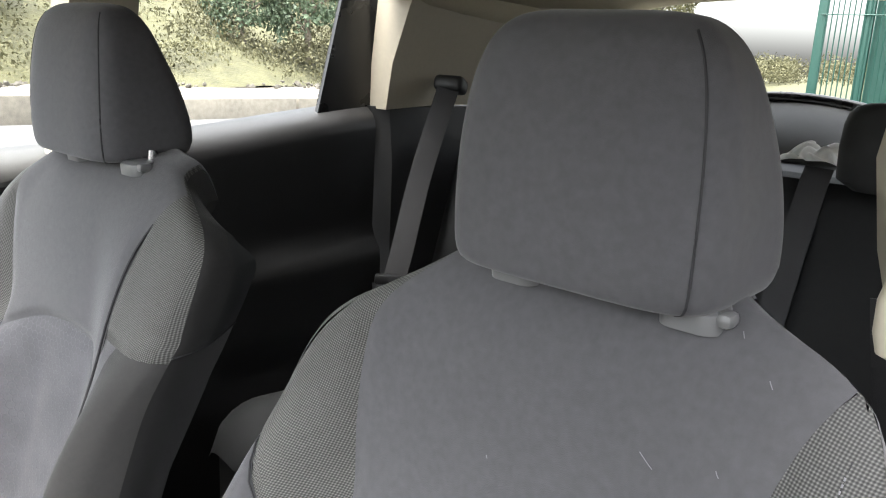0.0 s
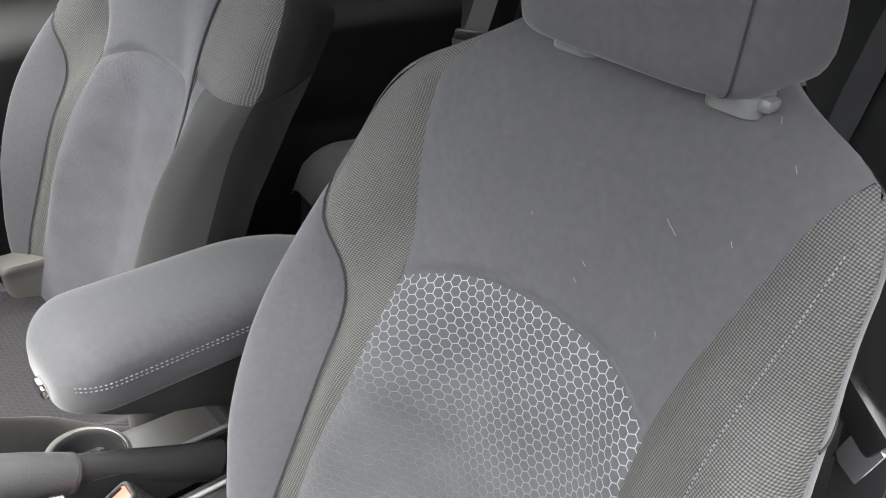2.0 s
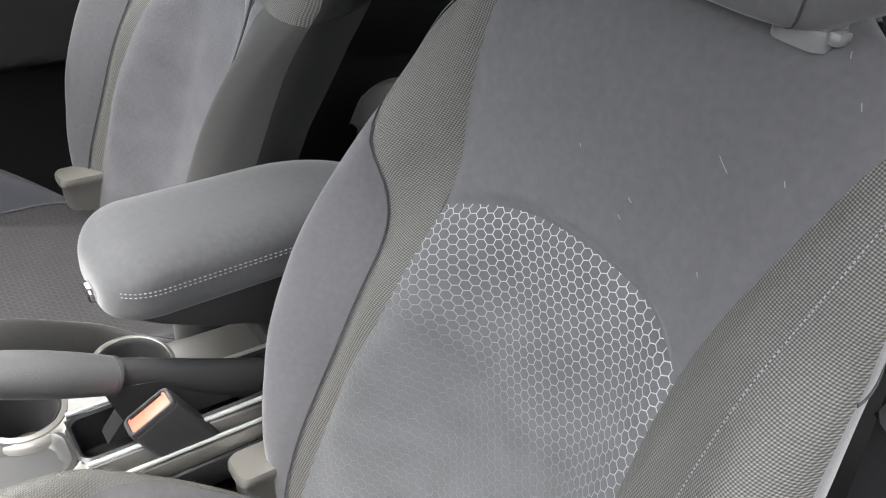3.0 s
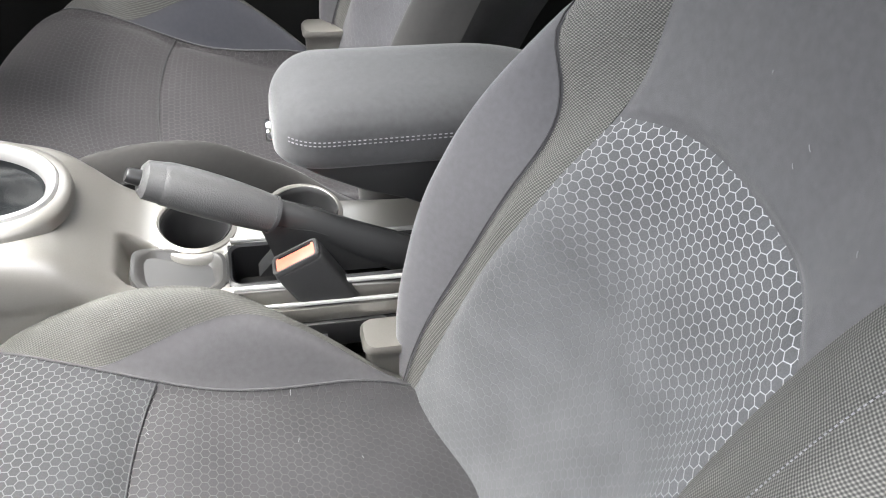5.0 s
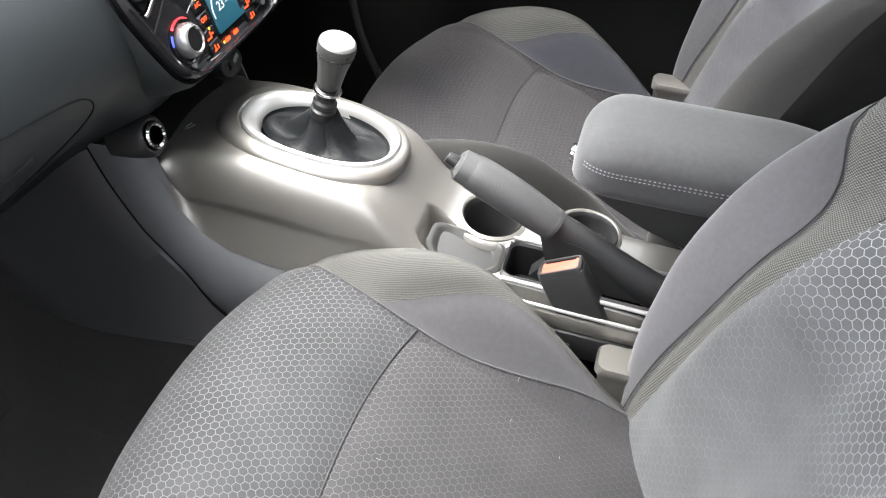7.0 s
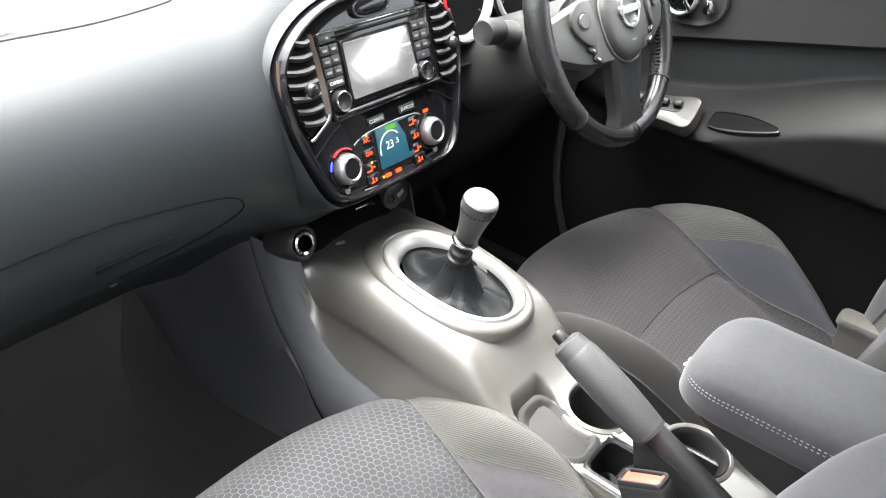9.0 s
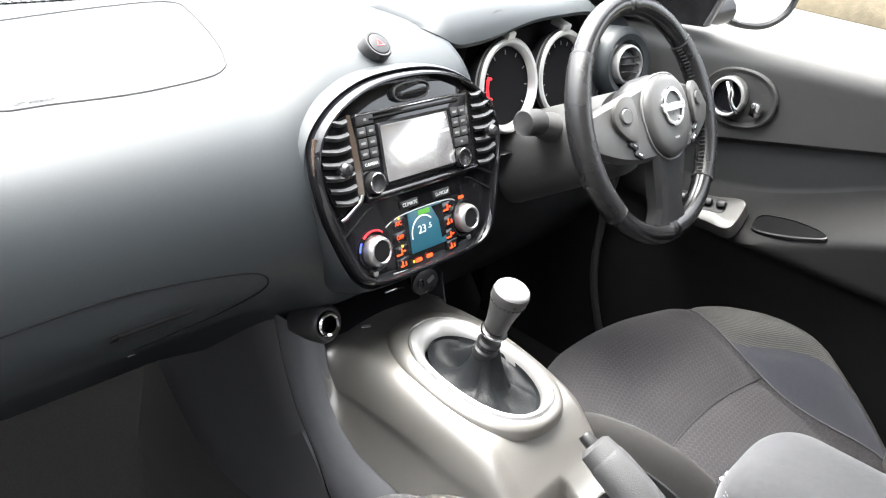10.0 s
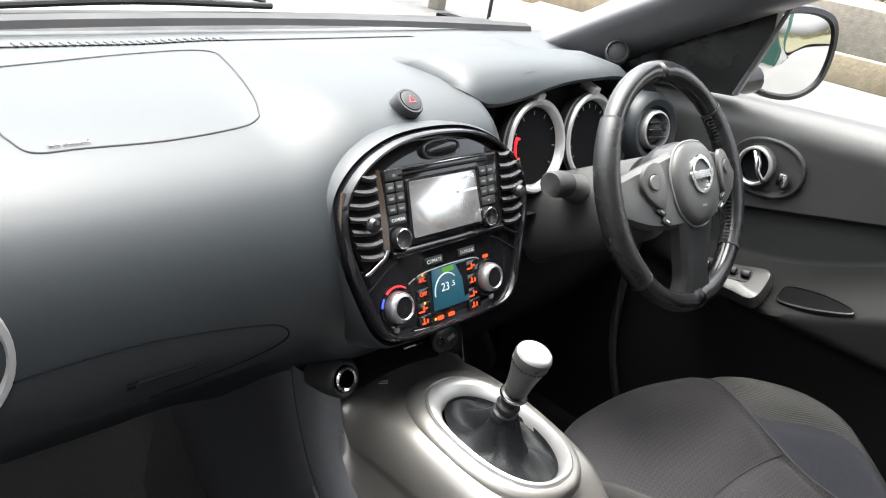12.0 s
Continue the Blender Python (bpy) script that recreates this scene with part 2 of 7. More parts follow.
RIM = surface("rim_leather", (0.009, 0.009, 0.0095), 0.21, vary=0.15, grain=200, bump=0.22, bump_scale=900, bump_depth=0.0004, blotch=12, rough_vary=0.06)
KNOBSKIN = surface("grey_leather", (0.040, 0.040, 0.039), 0.34, vary=0.15, grain=200, bump=0.6, bump_scale=700, bump_depth=0.0006, blotch=12)
GAITER = surface("soft_leather", (0.006, 0.0068, 0.0076), 0.45, spec=0.16, vary=0.2, grain=120, bump=0.7, bump_scale=500, bump_depth=0.0008, blotch=14)
# Brown reflection in the gloss black vent trims, put into colour.
BROWN_REFLECTION = surface("brown_reflection_gloss", (0.085, 0.062, 0.048), 0.22, metal=0.5, vary=0.05, bump=0, coat=0.5)
KNOB = surface("satin_knob", (0.30, 0.30, 0.30), 0.30, metal=0.85, vary=0.04, bump=0)
SLAT = surface("slat_plastic", (0.024, 0.024, 0.025), 0.33, vary=0.05, bump=0.1)
RINGSILVER = surface("ring_silver", (0.62, 0.62, 0.61), 0.34, metal=0.7, vary=0.04, bump=0)
RUBBER = surface("black_rubber", (0.016, 0.016, 0.017), 0.75, vary=0.1, bump=0.2)
CARPET = surface("carpet", (0.024, 0.0235, 0.023), 0.98, vary=0.35, grain=300, bump=1.0, bump_scale=900, bump_depth=0.003, blotch=5)
CREAM = surface("headliner", (0.42, 0.38, 0.28), 0.85, vary=0.06, grain=200, bump=0.25, bump_scale=1200, blotch=4)
CREAM_PLASTIC = surface("cream_plastic", (0.46, 0.42, 0.33), 0.5, vary=0.05, grain=120, bump=0.2, bump_scale=900, blotch=4)
BELT = surface("belt_webbing", (0.020, 0.0195, 0.021), 0.6, vary=0.15, grain=500, bump=0.7, bump_scale=1600, bump_depth=0.0006, blotch=12)
GRIP = surface("grip_plastic", (0.048, 0.048, 0.049), 0.42, vary=0.12, grain=150, bump=0.7, bump_scale=700, bump_depth=0.0006, blotch=10)
RED = surface("red_button", (0.42, 0.085, 0.055), 0.45, vary=0.10, grain=300, bump=0.1)
PRINT = surface("pale_print", (0.55, 0.55, 0.55), 0.6, vary=0.05, bump=0)
PRINT_DIM = surface("dim_print", (0.16, 0.16, 0.16), 0.6, vary=0.05, bump=0)
AMBER = glow("amber_light", (1.0, 0.075, 0.015), 0.40)
YELLOW = glow("yellow_light", (1.0, 0.5, 0.04), 0.30)
REDGLOW = glow("red_light", (1.0, 0.02, 0.03), 0.4)
TEAL = glow("teal_display", (0.015, 0.085, 0.125), 0.15)
GREEN = glow("green_light", (0.10, 0.35, 0.04), 0.16)
WHITEGLOW = glow("white_light", (0.75, 0.85, 0.9), 0.16)
SCREEN = surface("glowing_display_glass", (0.020, 0.022, 0.024), 0.16, vary=0.05, bump=0, coat=1.0, spec=1.0)
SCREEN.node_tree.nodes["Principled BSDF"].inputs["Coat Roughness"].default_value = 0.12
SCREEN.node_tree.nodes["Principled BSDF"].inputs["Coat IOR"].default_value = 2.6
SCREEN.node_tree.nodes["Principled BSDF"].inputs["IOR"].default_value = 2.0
# Pale glow over the whole glass stands in for mirrored daylight.
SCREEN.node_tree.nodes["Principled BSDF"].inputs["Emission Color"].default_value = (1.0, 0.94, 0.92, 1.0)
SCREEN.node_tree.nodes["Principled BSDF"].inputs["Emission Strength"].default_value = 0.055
SCREEN_BLUE = glow("blue_key", (0.03, 0.16, 0.24), 0.10)
GLASS = glass("window_glass")
MIRROR = surface("mirror", (0.9, 0.9, 0.9), 0.02, metal=1.0, vary=0.0, bump=0, rough_vary=0.0)
BEZEL = surface("grey_bezel", (0.13, 0.13, 0.13), 0.35, vary=0.05, bump=0.1)
RENDER = surface("grey_render", (0.17, 0.167, 0.162), 0.9, vary=0.2, grain=20, bump=0.5, bump_scale=80, bump_depth=0.006, blotch=0.8)
GROUND = surface("worn_tarmac", (0.105, 0.103, 0.098), 0.95, vary=0.25, grain=8, bump=0.8, bump_scale=60, bump_depth=0.01, blotch=0.35)
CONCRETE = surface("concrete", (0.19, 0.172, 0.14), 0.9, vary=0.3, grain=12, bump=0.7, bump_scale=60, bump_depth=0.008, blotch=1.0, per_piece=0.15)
TIMBER = surface("weathered_timber", (0.26, 0.215, 0.145), 0.85, vary=0.3, grain=14, bump=0.6, bump_scale=40, bump_depth=0.006, blotch=2, per_piece=0.15)
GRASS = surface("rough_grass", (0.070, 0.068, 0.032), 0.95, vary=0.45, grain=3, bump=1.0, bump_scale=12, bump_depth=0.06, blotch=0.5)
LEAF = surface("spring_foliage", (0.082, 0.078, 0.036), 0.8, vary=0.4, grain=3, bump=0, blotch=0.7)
LEAF_DARK = surface("ivy_foliage", (0.05, 0.075, 0.04), 0.7, vary=0.4, grain=3, bump=0, blotch=0.7)
BARK = surface("bark", (0.13, 0.11, 0.085), 0.95, vary=0.3, grain=14, bump=0.7, bump_scale=25, bump_depth=0.01)
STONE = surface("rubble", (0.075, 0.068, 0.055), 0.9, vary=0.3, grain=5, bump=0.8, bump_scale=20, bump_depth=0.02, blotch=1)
GREENPAINT = surface("green_fence_paint", (0.004, 0.042, 0.030), 0.55, vary=0.1, bump=0.1)
SIGNRED = surface("sign_red", (0.55, 0.03, 0.03), 0.5, vary=0.1, bump=0)
SIGNWHITE = surface("sign_white", (0.75, 0.75, 0.73), 0.5, vary=0.05, bump=0)
PAPER = surface("white_cloth", (0.75, 0.75, 0.73), 0.9, vary=0.1, bump=0.3)
CARPAINT = surface("car_paint", (0.5, 0.5, 0.5), 0.3, vary=0.05, bump=0, coat=0.6)
CARPAINT_WHITE = surface("white_car_paint", (0.74, 0.74, 0.72), 0.3, vary=0.03, bump=0, coat=0.7)
SILVER_DARK = surface("dark_silver_paint", (0.070, 0.068, 0.065), 0.40, metal=0.4, vary=0.06, grain=800, bump=0.05, bump_scale=1500, bump_depth=0.0002, blotch=5, coat=0.3, rough_vary=0.05)

# ---- building tools ----
def thing(name, at, label, category, group="", kind=""):
    ob = new(name)
    ob.empty_display_size = 0.02
    ob.location = at
    return tagged(ob, label, category, group, kind)


def mesh_of(name, bm, material, smooth=40):
    me = bpy.data.meshes.new(name)
    bmesh.ops.recalc_face_normals(bm, faces=bm.faces[:])
    bm.to_mesh(me)
    bm.free()
    me.materials.append(material)
    if smooth:
        for p in me.polygons:
            p.use_smooth = True
        me.set_sharp_from_angle(angle=radians(smooth))
    return me


def part(name, bm, material, parent, label="", smooth=40):
    ob = new(name, mesh_of(name, bm, material, smooth))
    ob.parent = parent
    if parent.data is None:
        ob.matrix_parent_inverse = Matrix.Translation(-parent.location)
    return tagged(ob, label)


def solo(name, bm, material, label, category, kind="", group="", smooth=40):
    return tagged(new(name, mesh_of(name, bm, material, smooth)), label, category, group, kind)


def lerp(table, x):
    """Smooth run through (x, value) pairs."""
    if x <= table[0][0]:
        return table[0][1]
    for (a, p), (b, q) in zip(table, table[1:]):
        if x <= b:
            k = (x - a) / (b - a)
            return p + (q - p) * k
    return table[-1][1]


def smooth_table(table, n=60):
    """A rounder copy of a table of (x, value) pairs."""
    xs = [table[0][0] + (table[-1][0] - table[0][0]) * i / n for i in range(n + 1)]
    w = (table[-1][0] - table[0][0]) * 0.05
    return [(x, sum(lerp(table, min(max(x + k * w / 3, table[0][0]), table[-1][0])) for k in range(-3, 4)) / 7) for x in xs]


def spline(points, n=8, closed=False):
    """Catmull-Rom through points."""
    pts = [Vector(p) for p in points]
    out, m = [], len(pts)
    for i in range(m if closed else m - 1):
        if closed:
            a, b, c, d = (pts[(i + k) % m] for k in (-1, 0, 1, 2))
        else:
            a, b, c, d = pts[max(i - 1, 0)], pts[i], pts[i + 1], pts[min(i + 2, m - 1)]
        for j in range(n):
            t = j / n
            out.append(0.5 * ((2 * b) + (c - a) * t + (2 * a - 5 * b + 4 * c - d) * t * t + (3 * b - a - 3 * c + d) * t ** 3))
    if not closed:
        out.append(pts[-1])
    return out


def grid(fn, nu, nv, bm=None, uvfn=None, wearfn=None, thick=0.0):
    """Sheet fn(a, b), a and b from 0 to 1, with a map in metres if uvfn is given."""
    bm = bm or bmesh.new()
    rows = [[bm.verts.new(fn(i / nu, j / nv)) for i in range(nu + 1)] for j in range(nv + 1)]
    luv = bm.loops.layers.uv.new("UVMap") if uvfn and "UVMap" not in bm.loops.layers.uv else None
    lwr = bm.loops.layers.uv.new("wear") if wearfn else None
    for j in range(nv):
        for i in range(nu):
            f = bm.faces.new((rows[j][i], rows[j][i + 1], rows[j + 1][i + 1], rows[j + 1][i]))
            if luv:
                for lp, (a, b) in zip(f.loops, ((i, j), (i + 1, j), (i + 1, j + 1), (i, j + 1))):
                    lp[luv].uv = uvfn(a / nu, b / nv)
                    if lwr:
                        lp[lwr].uv = wearfn(a / nu, b / nv)
    return bm


def loft(rings, closed=True, cap=True, bm=None):
    """Skin over rings of equal length."""
    bm = bm or bmesh.new()
    vs = [[bm.verts.new(p) for p in r] for r in rings]
    n = len(vs[0])
    for a, b in zip(vs, vs[1:]):
        for i in range(n if closed else n - 1):
            k = (i + 1) % n
            bm.faces.new((a[i], a[k], b[k], b[i]))
    if cap:
        bm.faces.new(list(reversed(vs[0])))
        bm.faces.new(vs[-1])
    return bm


def box(size, at=(0, 0, 0), r=0.0, seg=2, turn=None, bm=None):
    """Rounded block, centred at at; turn: Euler degrees."""
    b = bmesh.new()
    bmesh.ops.create_cube(b, size=1)
    bmesh.ops.scale(b, vec=size, verts=b.verts)
    if r:
        bmesh.ops.bevel(b, geom=b.edges[:], offset=min(r, min(size) * 0.49), segments=seg, profile=0.5, affect="EDGES", clamp_overlap=True)
    m = pose(*at, *(turn or (0, 0, 0)))
    b.transform(m)
    return merge(bm, b)


def merge(bm, b):
    if bm is None:
        return b
    me = bpy.data.meshes.new("tmp")
    b.to_mesh(me)
    b.free()
    bm.from_mesh(me)
    bpy.data.meshes.remove(me)
    return bm


def frame_at(d, up=Vector((0, 0, 1))):
    """Two axes across the direction d."""
    d = d.normalized()
    a = d.cross(up)
    if a.length < 1e-4:
        a = d.cross(Vector((0, 1, 0)))
    a.normalize()
    return a, a.cross(d).normalized()


def tube(points, radius, n=10, closed=False, squash=1.0, up=Vector((0, 0, 1)), bm=None):
    """Round rod along points; radius is a number or a function of the way from 0 to 1."""
    pts = [Vector(p) for p in points]
    m, rings = len(pts), []
    for i, p in enumerate(pts):
        d = (pts[(i + 1) % m] - pts[i - 1]) if closed else (pts[min(i + 1, m - 1)] - pts[max(i - 1, 0)])
        a, b = frame_at(d, up)
        r = radius(i / (m - 1)) if callable(radius) else radius
        rings.append([p + a * math.cos(q) * r + b * math.sin(q) * r * squash for q in (2 * math.pi * k / n for k in range(n))])
    if closed:
        rings.append(rings[0])
        b2 = loft(rings, cap=False, bm=bm)
        bmesh.ops.remove_doubles(b2, verts=b2.verts, dist=1e-6)
        return b2
    return loft(rings, bm=bm)


def lathe(profile, m, n=32, cap=True, bm=None):
    """(radius, height) pairs turned about the z axis of the pose m."""
    rings = [[m @ Vector((max(r, 1e-5) * math.cos(q), max(r, 1e-5) * math.sin(q), h)) for q in (2 * math.pi * k / n for k in range(n))] for r, h in profile]
    return loft(rings, cap=cap, bm=bm)


def prism(outline, depth, m, r=0.0, seg=2, bm=None):
    """Flat outline (x, y) raised by depth along z of the pose m, front edge rounded."""
    b = bmesh.new()
    f = b.faces.new([b.verts.new((p[0], p[1], 0)) for p in outline])
    b.normal_update()
    if f.normal.z < 0:
        bmesh.ops.reverse_faces(b, faces=[f])
    top = bmesh.ops.extrude_face_region(b, geom=[f])
    tv = [v for v in top["geom"] if isinstance(v, bmesh.types.BMVert)]
    bmesh.ops.translate(b, verts=tv, vec=(0, 0, depth))
    if r:
        es = [e for e in b.edges if all(v in set(tv) for v in e.verts)]
        bmesh.ops.bevel(b, geom=es, offset=r, segments=seg, profile=0.5, affect="EDGES", clamp_overlap=True)
    b.transform(m)
    return merge(bm, b)


def ring_prism(outer, inner, depth, m, r=0.0, bm=None):
    """Flat band between two outlines of equal length, raised by depth, with rounded front edges."""
    def z_ring(pts, z, shrink, centre):
        return [m @ Vector((p[0] + (centre[0] - p[0]) * shrink, p[1] + (centre[1] - p[1]) * shrink, z)) for p in pts]
    c = (sum(p[0] for p in outer) / len(outer), sum(p[1] for p in outer) / len(outer))
    k = r / max(1e-6, max(math.dist(p, c) for p in outer))
    k2 = r / max(1e-6, max(math.dist(p, c) for p in inner))
    rings = [z_ring(outer, 0, 0, c), z_ring(outer, depth - r, 0, c), z_ring(outer, depth, k, c), z_ring(inner, depth, -k2, c), z_ring(inner, depth - r, 0, c), z_ring(inner, 0, 0, c)]
    return loft(rings, cap=False, bm=bm)


def oval(a, b, n=40, p=2.0, c=(0, 0)):
    """Superellipse outline."""
    out = []
    for k in range(n):
        q = 2 * math.pi * k / n
        x, y = math.cos(q), math.sin(q)
        out.append((c[0] + a * math.copysign(abs(x) ** (2 / p), x), c[1] + b * math.copysign(abs(y) ** (2 / p), y)))
    return out


def rrect(w, h, r, n=5, c=(0, 0)):
    """Rounded rectangle outline."""
    out = []
    for sx, sy, a0 in ((1, 1, 0), (-1, 1, 90), (-1, -1, 180), (1, -1, 270)):
        for k in range(n + 1):
            q = radians(a0 + 90 * k / n)
            out.append((c[0] + sx * (w / 2 - r) + r * math.cos(q), c[1] + sy * (h / 2 - r) + r * math.sin(q)))
    return out


def basis(at, x, y):
    """Pose with its x and y axes along the given ways."""
    x = Vector(x).normalized()
    z = x.cross(Vector(y)).normalized()
    y = z.cross(x)
    m = Matrix((x, y, z)).transposed().to_4x4()
    m.translation = at
    return m


def words(name, text, size, m, material, parent, label="", depth=0.0003):
    cu = bpy.data.curves.new(name, "FONT")
    cu.body, cu.size, cu.align_x, cu.align_y, cu.extrude = text, size, "CENTER", "CENTER", depth
    tmp = bpy.data.objects.new(name, cu)
    scene.collection.objects.link(tmp)
    me = bpy.data.meshes.new_from_object(tmp.evaluated_get(bpy.context.evaluated_depsgraph_get()))
    bpy.data.objects.remove(tmp)
    me.transform(m)
    me.materials.clear()
    me.materials.append(material)
    ob = new(name, me)
    ob.parent = parent
    if parent.data is None:
        ob.matrix_parent_inverse = Matrix.Translation(-parent.location)
    return tagged(ob, label)


def groove(d):
    """How deep the cloth is drawn in at d metres from a seam."""
    return 0.0052 * math.exp(-(d / 0.0085) ** 2)


def round_off(x, start, end, r):
    k = min(max((abs(x) - start) / (end - start), 0), 1)
    return r * (1 - math.sqrt(max(0.0, 1 - k * k)))


def bump_step(x, a, b):
    k = min(max((x - a) / (b - a), 0), 1)
    return k * k * (3 - 2 * k)

# ---- car shell: floor, roof, doors, pillars, windows ----
bm = bmesh.new()
box((1.46, 2.9, 0.06), (0, -0.15, 0.17), 0.0, bm=bm)
box((1.46, 0.5, 0.05), (0, 1.05, 0.34), 0.0, turn=(50, 0, 0), bm=bm)
solo("floor", bm, CARPET, "dark grey carpet on the cabin floor", "floor", "structure")
solo("tunnel", box((0.24, 1.1, 0.20), (0, 0.70, 0.29), 0.05, 3), CARPET, "dark carpeted centre tunnel", "floor tunnel", "structure")
for sx, tag in ((0.735, "right"), (-0.735, "left")):
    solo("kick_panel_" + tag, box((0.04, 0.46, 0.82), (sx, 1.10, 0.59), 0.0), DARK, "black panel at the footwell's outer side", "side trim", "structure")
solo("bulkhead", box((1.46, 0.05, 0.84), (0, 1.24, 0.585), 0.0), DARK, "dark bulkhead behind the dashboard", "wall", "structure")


def roof(a, b):
    x, y = -0.62 + 1.24 * a, 0.28 - 1.88 * b
    return Vector((x, y, 1.455 - 0.10 * (abs(x) / 0.62) ** 3 - 0.055 * max(0, (-0.7 - y) / 0.9) ** 2 - 0.02 * max(0, y / 0.28)))


bm = grid(roof, 24, 24)
bmesh.ops.solidify(bm, geom=bm.faces[:], thickness=-0.03)
solo("ceiling", bm, CREAM, "cream fabric headliner under the roof", "ceiling", "structure")

# driver's door (closed), its window opening above the sill
SILL = smooth_table([(-1.2, 1.15), (-0.82, 1.118), (-0.53, 1.084), (0.0, 1.052), (0.34, 1.036), (0.60, 1.018), (1.0, 1.0)])


def door_sheet(y0, y1, nu=40, nv=50, bulge=None):
    def fn(a, b):
        y = y0 + (y1 - y0) * a
        top = lerp(SILL, y)
        if b < 0.12:
            k = b / 0.12
            ang = k * math.pi / 2
            return Vector((0.752 - 0.068 * math.sin(ang), y, top - 0.05 * (1 - math.cos(ang))))
        k = (b - 0.12) / 0.88
        z = top - 0.05 - (top - 0.05 - 0.24) * k
        return Vector((0.684 - (bulge(y, z) if bulge else 0.0), y, z))
    bm = grid(fn, nu, nv)
    return bm


ARM_TOP = smooth_table([(-0.4, 0.935), (0.0, 0.925), (0.18, 0.888), (0.28, 0.838), (0.39, 0.792), (0.46, 0.775), (0.95, 0.74)])


def band_line(y):
    """Where the dark band of the door begins under the upper panel."""
    return 0.846 + (0.508 - y) * 0.24


def arm_bulge(y, z):
    """The armrest on the driver's door, sweeping up to the rear."""
    top = lerp(ARM_TOP, y)
    k = bump_step(top - z, 0.0, 0.085) * (1 - bump_step(0.722 - z, 0.0, 0.05) * 0.9)
    return 0.085 * k * (1 - bump_step(y, 0.50, 0.68)) - 0.014 * bump_step(band_line(y) - z, -0.004, 0.006) * (1 - k)


door_1 = thing("door_1", (0.72, 0.2, 0.24), "closed driver's door with black plastic trim", "car door", kind="structure")


def door_strip(hi, lo, nv):
    """The driver's door skin between two lines, given as heights along the door."""
    def fn(a, b):
        y = -0.33 + 1.28 * a
        z = hi(y) + (lo(y) - hi(y)) * b
        return Vector((0.684 - arm_bulge(y, z), y, z))
    return grid(fn, 90, nv)


arm_line = lambda y: min(lerp(ARM_TOP, y) - 0.010, band_line(y) - 0.012)


def top_edge(a, b):
    y = -0.33 + 1.28 * a
    return Vector((0.752 - 0.068 * math.sin(b * math.pi / 2), y, lerp(SILL, y) - 0.05 * (1 - math.cos(b * math.pi / 2))))


upper = grid(top_edge, 90, 10)
merge(upper, door_strip(lambda y: lerp(SILL, y) - 0.05, lambda y: band_line(y) + 0.004, 20))
bmesh.ops.remove_doubles(upper, verts=upper.verts, dist=1e-5)
part("upper_panel", upper, DOOR, door_1, "dark grey plastic upper panel")
part("door_band", door_strip(lambda y: band_line(y) + 0.004, arm_line, 30), CLOTH_BLACK, door_1, "black cloth band")
part("door_trim", door_strip(arm_line, lambda y: 0.24, 70), DOOR_LOW, door_1, "black grained plastic armrest and lower trim")
door_2 = thing("door_2", (0.72, -0.7, 0.24), "closed rear door with black plastic trim", "car door", kind="structure")
part("door_trim", door_sheet(-0.98, -0.36, 20, 40, lambda y, z: 0.03 * bump_step(0.86 - z, 0, 0.06) * (1 - bump_step(0.70 - z, 0, 0.12))), BLACK, door_2, "black grained plastic door trim")
# rear door window frame, dark triangle at the back of its glass
part("window_frame", prism([(-0.84, 1.105), (-0.91, 1.38), (-1.02, 1.40), (-1.04, 1.30), (-1.02, 1.10), (-0.98, 1.08)], 0.014, basis((0.715, 0, 0), (0, 1, 0), (0, 0, 1)), 0.006), SATIN, door_2, "black window frame", smooth=0)
part("window_frame", tube([(0.715, -0.33, 1.07), (0.695, -0.36, 1.25), (0.640, -0.37, 1.40)], 0.018, 10), SATIN, door_2)
part("window_frame", tube([(0.640, -0.37, 1.39), (0.638, -0.65, 1.39), (0.645, -0.95, 1.37)], 0.018, 10), SATIN, door_2)


def pane(name, corners, label, parent=None, material=GLASS):
    bm = bmesh.new()
    bm.faces.new([bm.verts.new(c) for c in corners])
    ob = solo(name, bm, material, label, "window", "structure", smooth=0)
    ob.visible_shadow = False
    return ob


pane("window_1", [(0.735, 0.62, 0.99), (0.735, -0.35, 1.05), (0.645, -0.36, 1.41), (0.62, 0.10, 1.42), (0.66, 0.36, 1.25)], "clear glass of the driver's door window")
pane("window_2", [(0.735, -0.37, 1.06), (0.735, -0.840, 1.10), (0.66, -0.908, 1.38), (0.645, -0.38, 1.41)], "clear glass of the rear door window")
pane("window_3", [(-0.72, 1.22, 1.0), (0.72, 1.22, 1.0), (0.52, 0.28, 1.42), (-0.52, 0.28, 1.42)], "clear raked windscreen glass")
pane("window_4", [(0.52, -1.68, 1.10), (-0.52, -1.68, 1.10), (-0.47, -1.48, 1.41), (0.47, -1.48, 1.41)], "clear tailgate window glass")

# pillars
PILLAR = [(p.x, p.y, p.z) for p in spline([(0.715, 1.10, 0.93), (0.675, 0.90, 1.045), (0.64, 0.72, 1.145), (0.60, 0.52, 1.25), (0.565, 0.33, 1.35), (0.54, 0.16, 1.425)], 5)]
SECTION = [(p.x, p.y, p.z) for p in spline([(-0.055, 0.03, 0.0), (-0.050, -0.035, -0.012), (-0.015, -0.070, -0.028), (0.045, -0.080, -0.020), (0.085, -0.03, 0.01), (0.06, 0.06, 0.03)], 6, True)]
for sx, tag in ((1, "right"), (-1, "left")):
    bm = loft([[Vector((sx * (x + dx), y + dy, z + dz)) for dx, dy, dz in SECTION] for x, y, z in PILLAR])
    solo("pillar_front_" + tag, bm, EDGE, "dark grey grained windscreen pillar trim", "pillar", "structure", smooth=60)
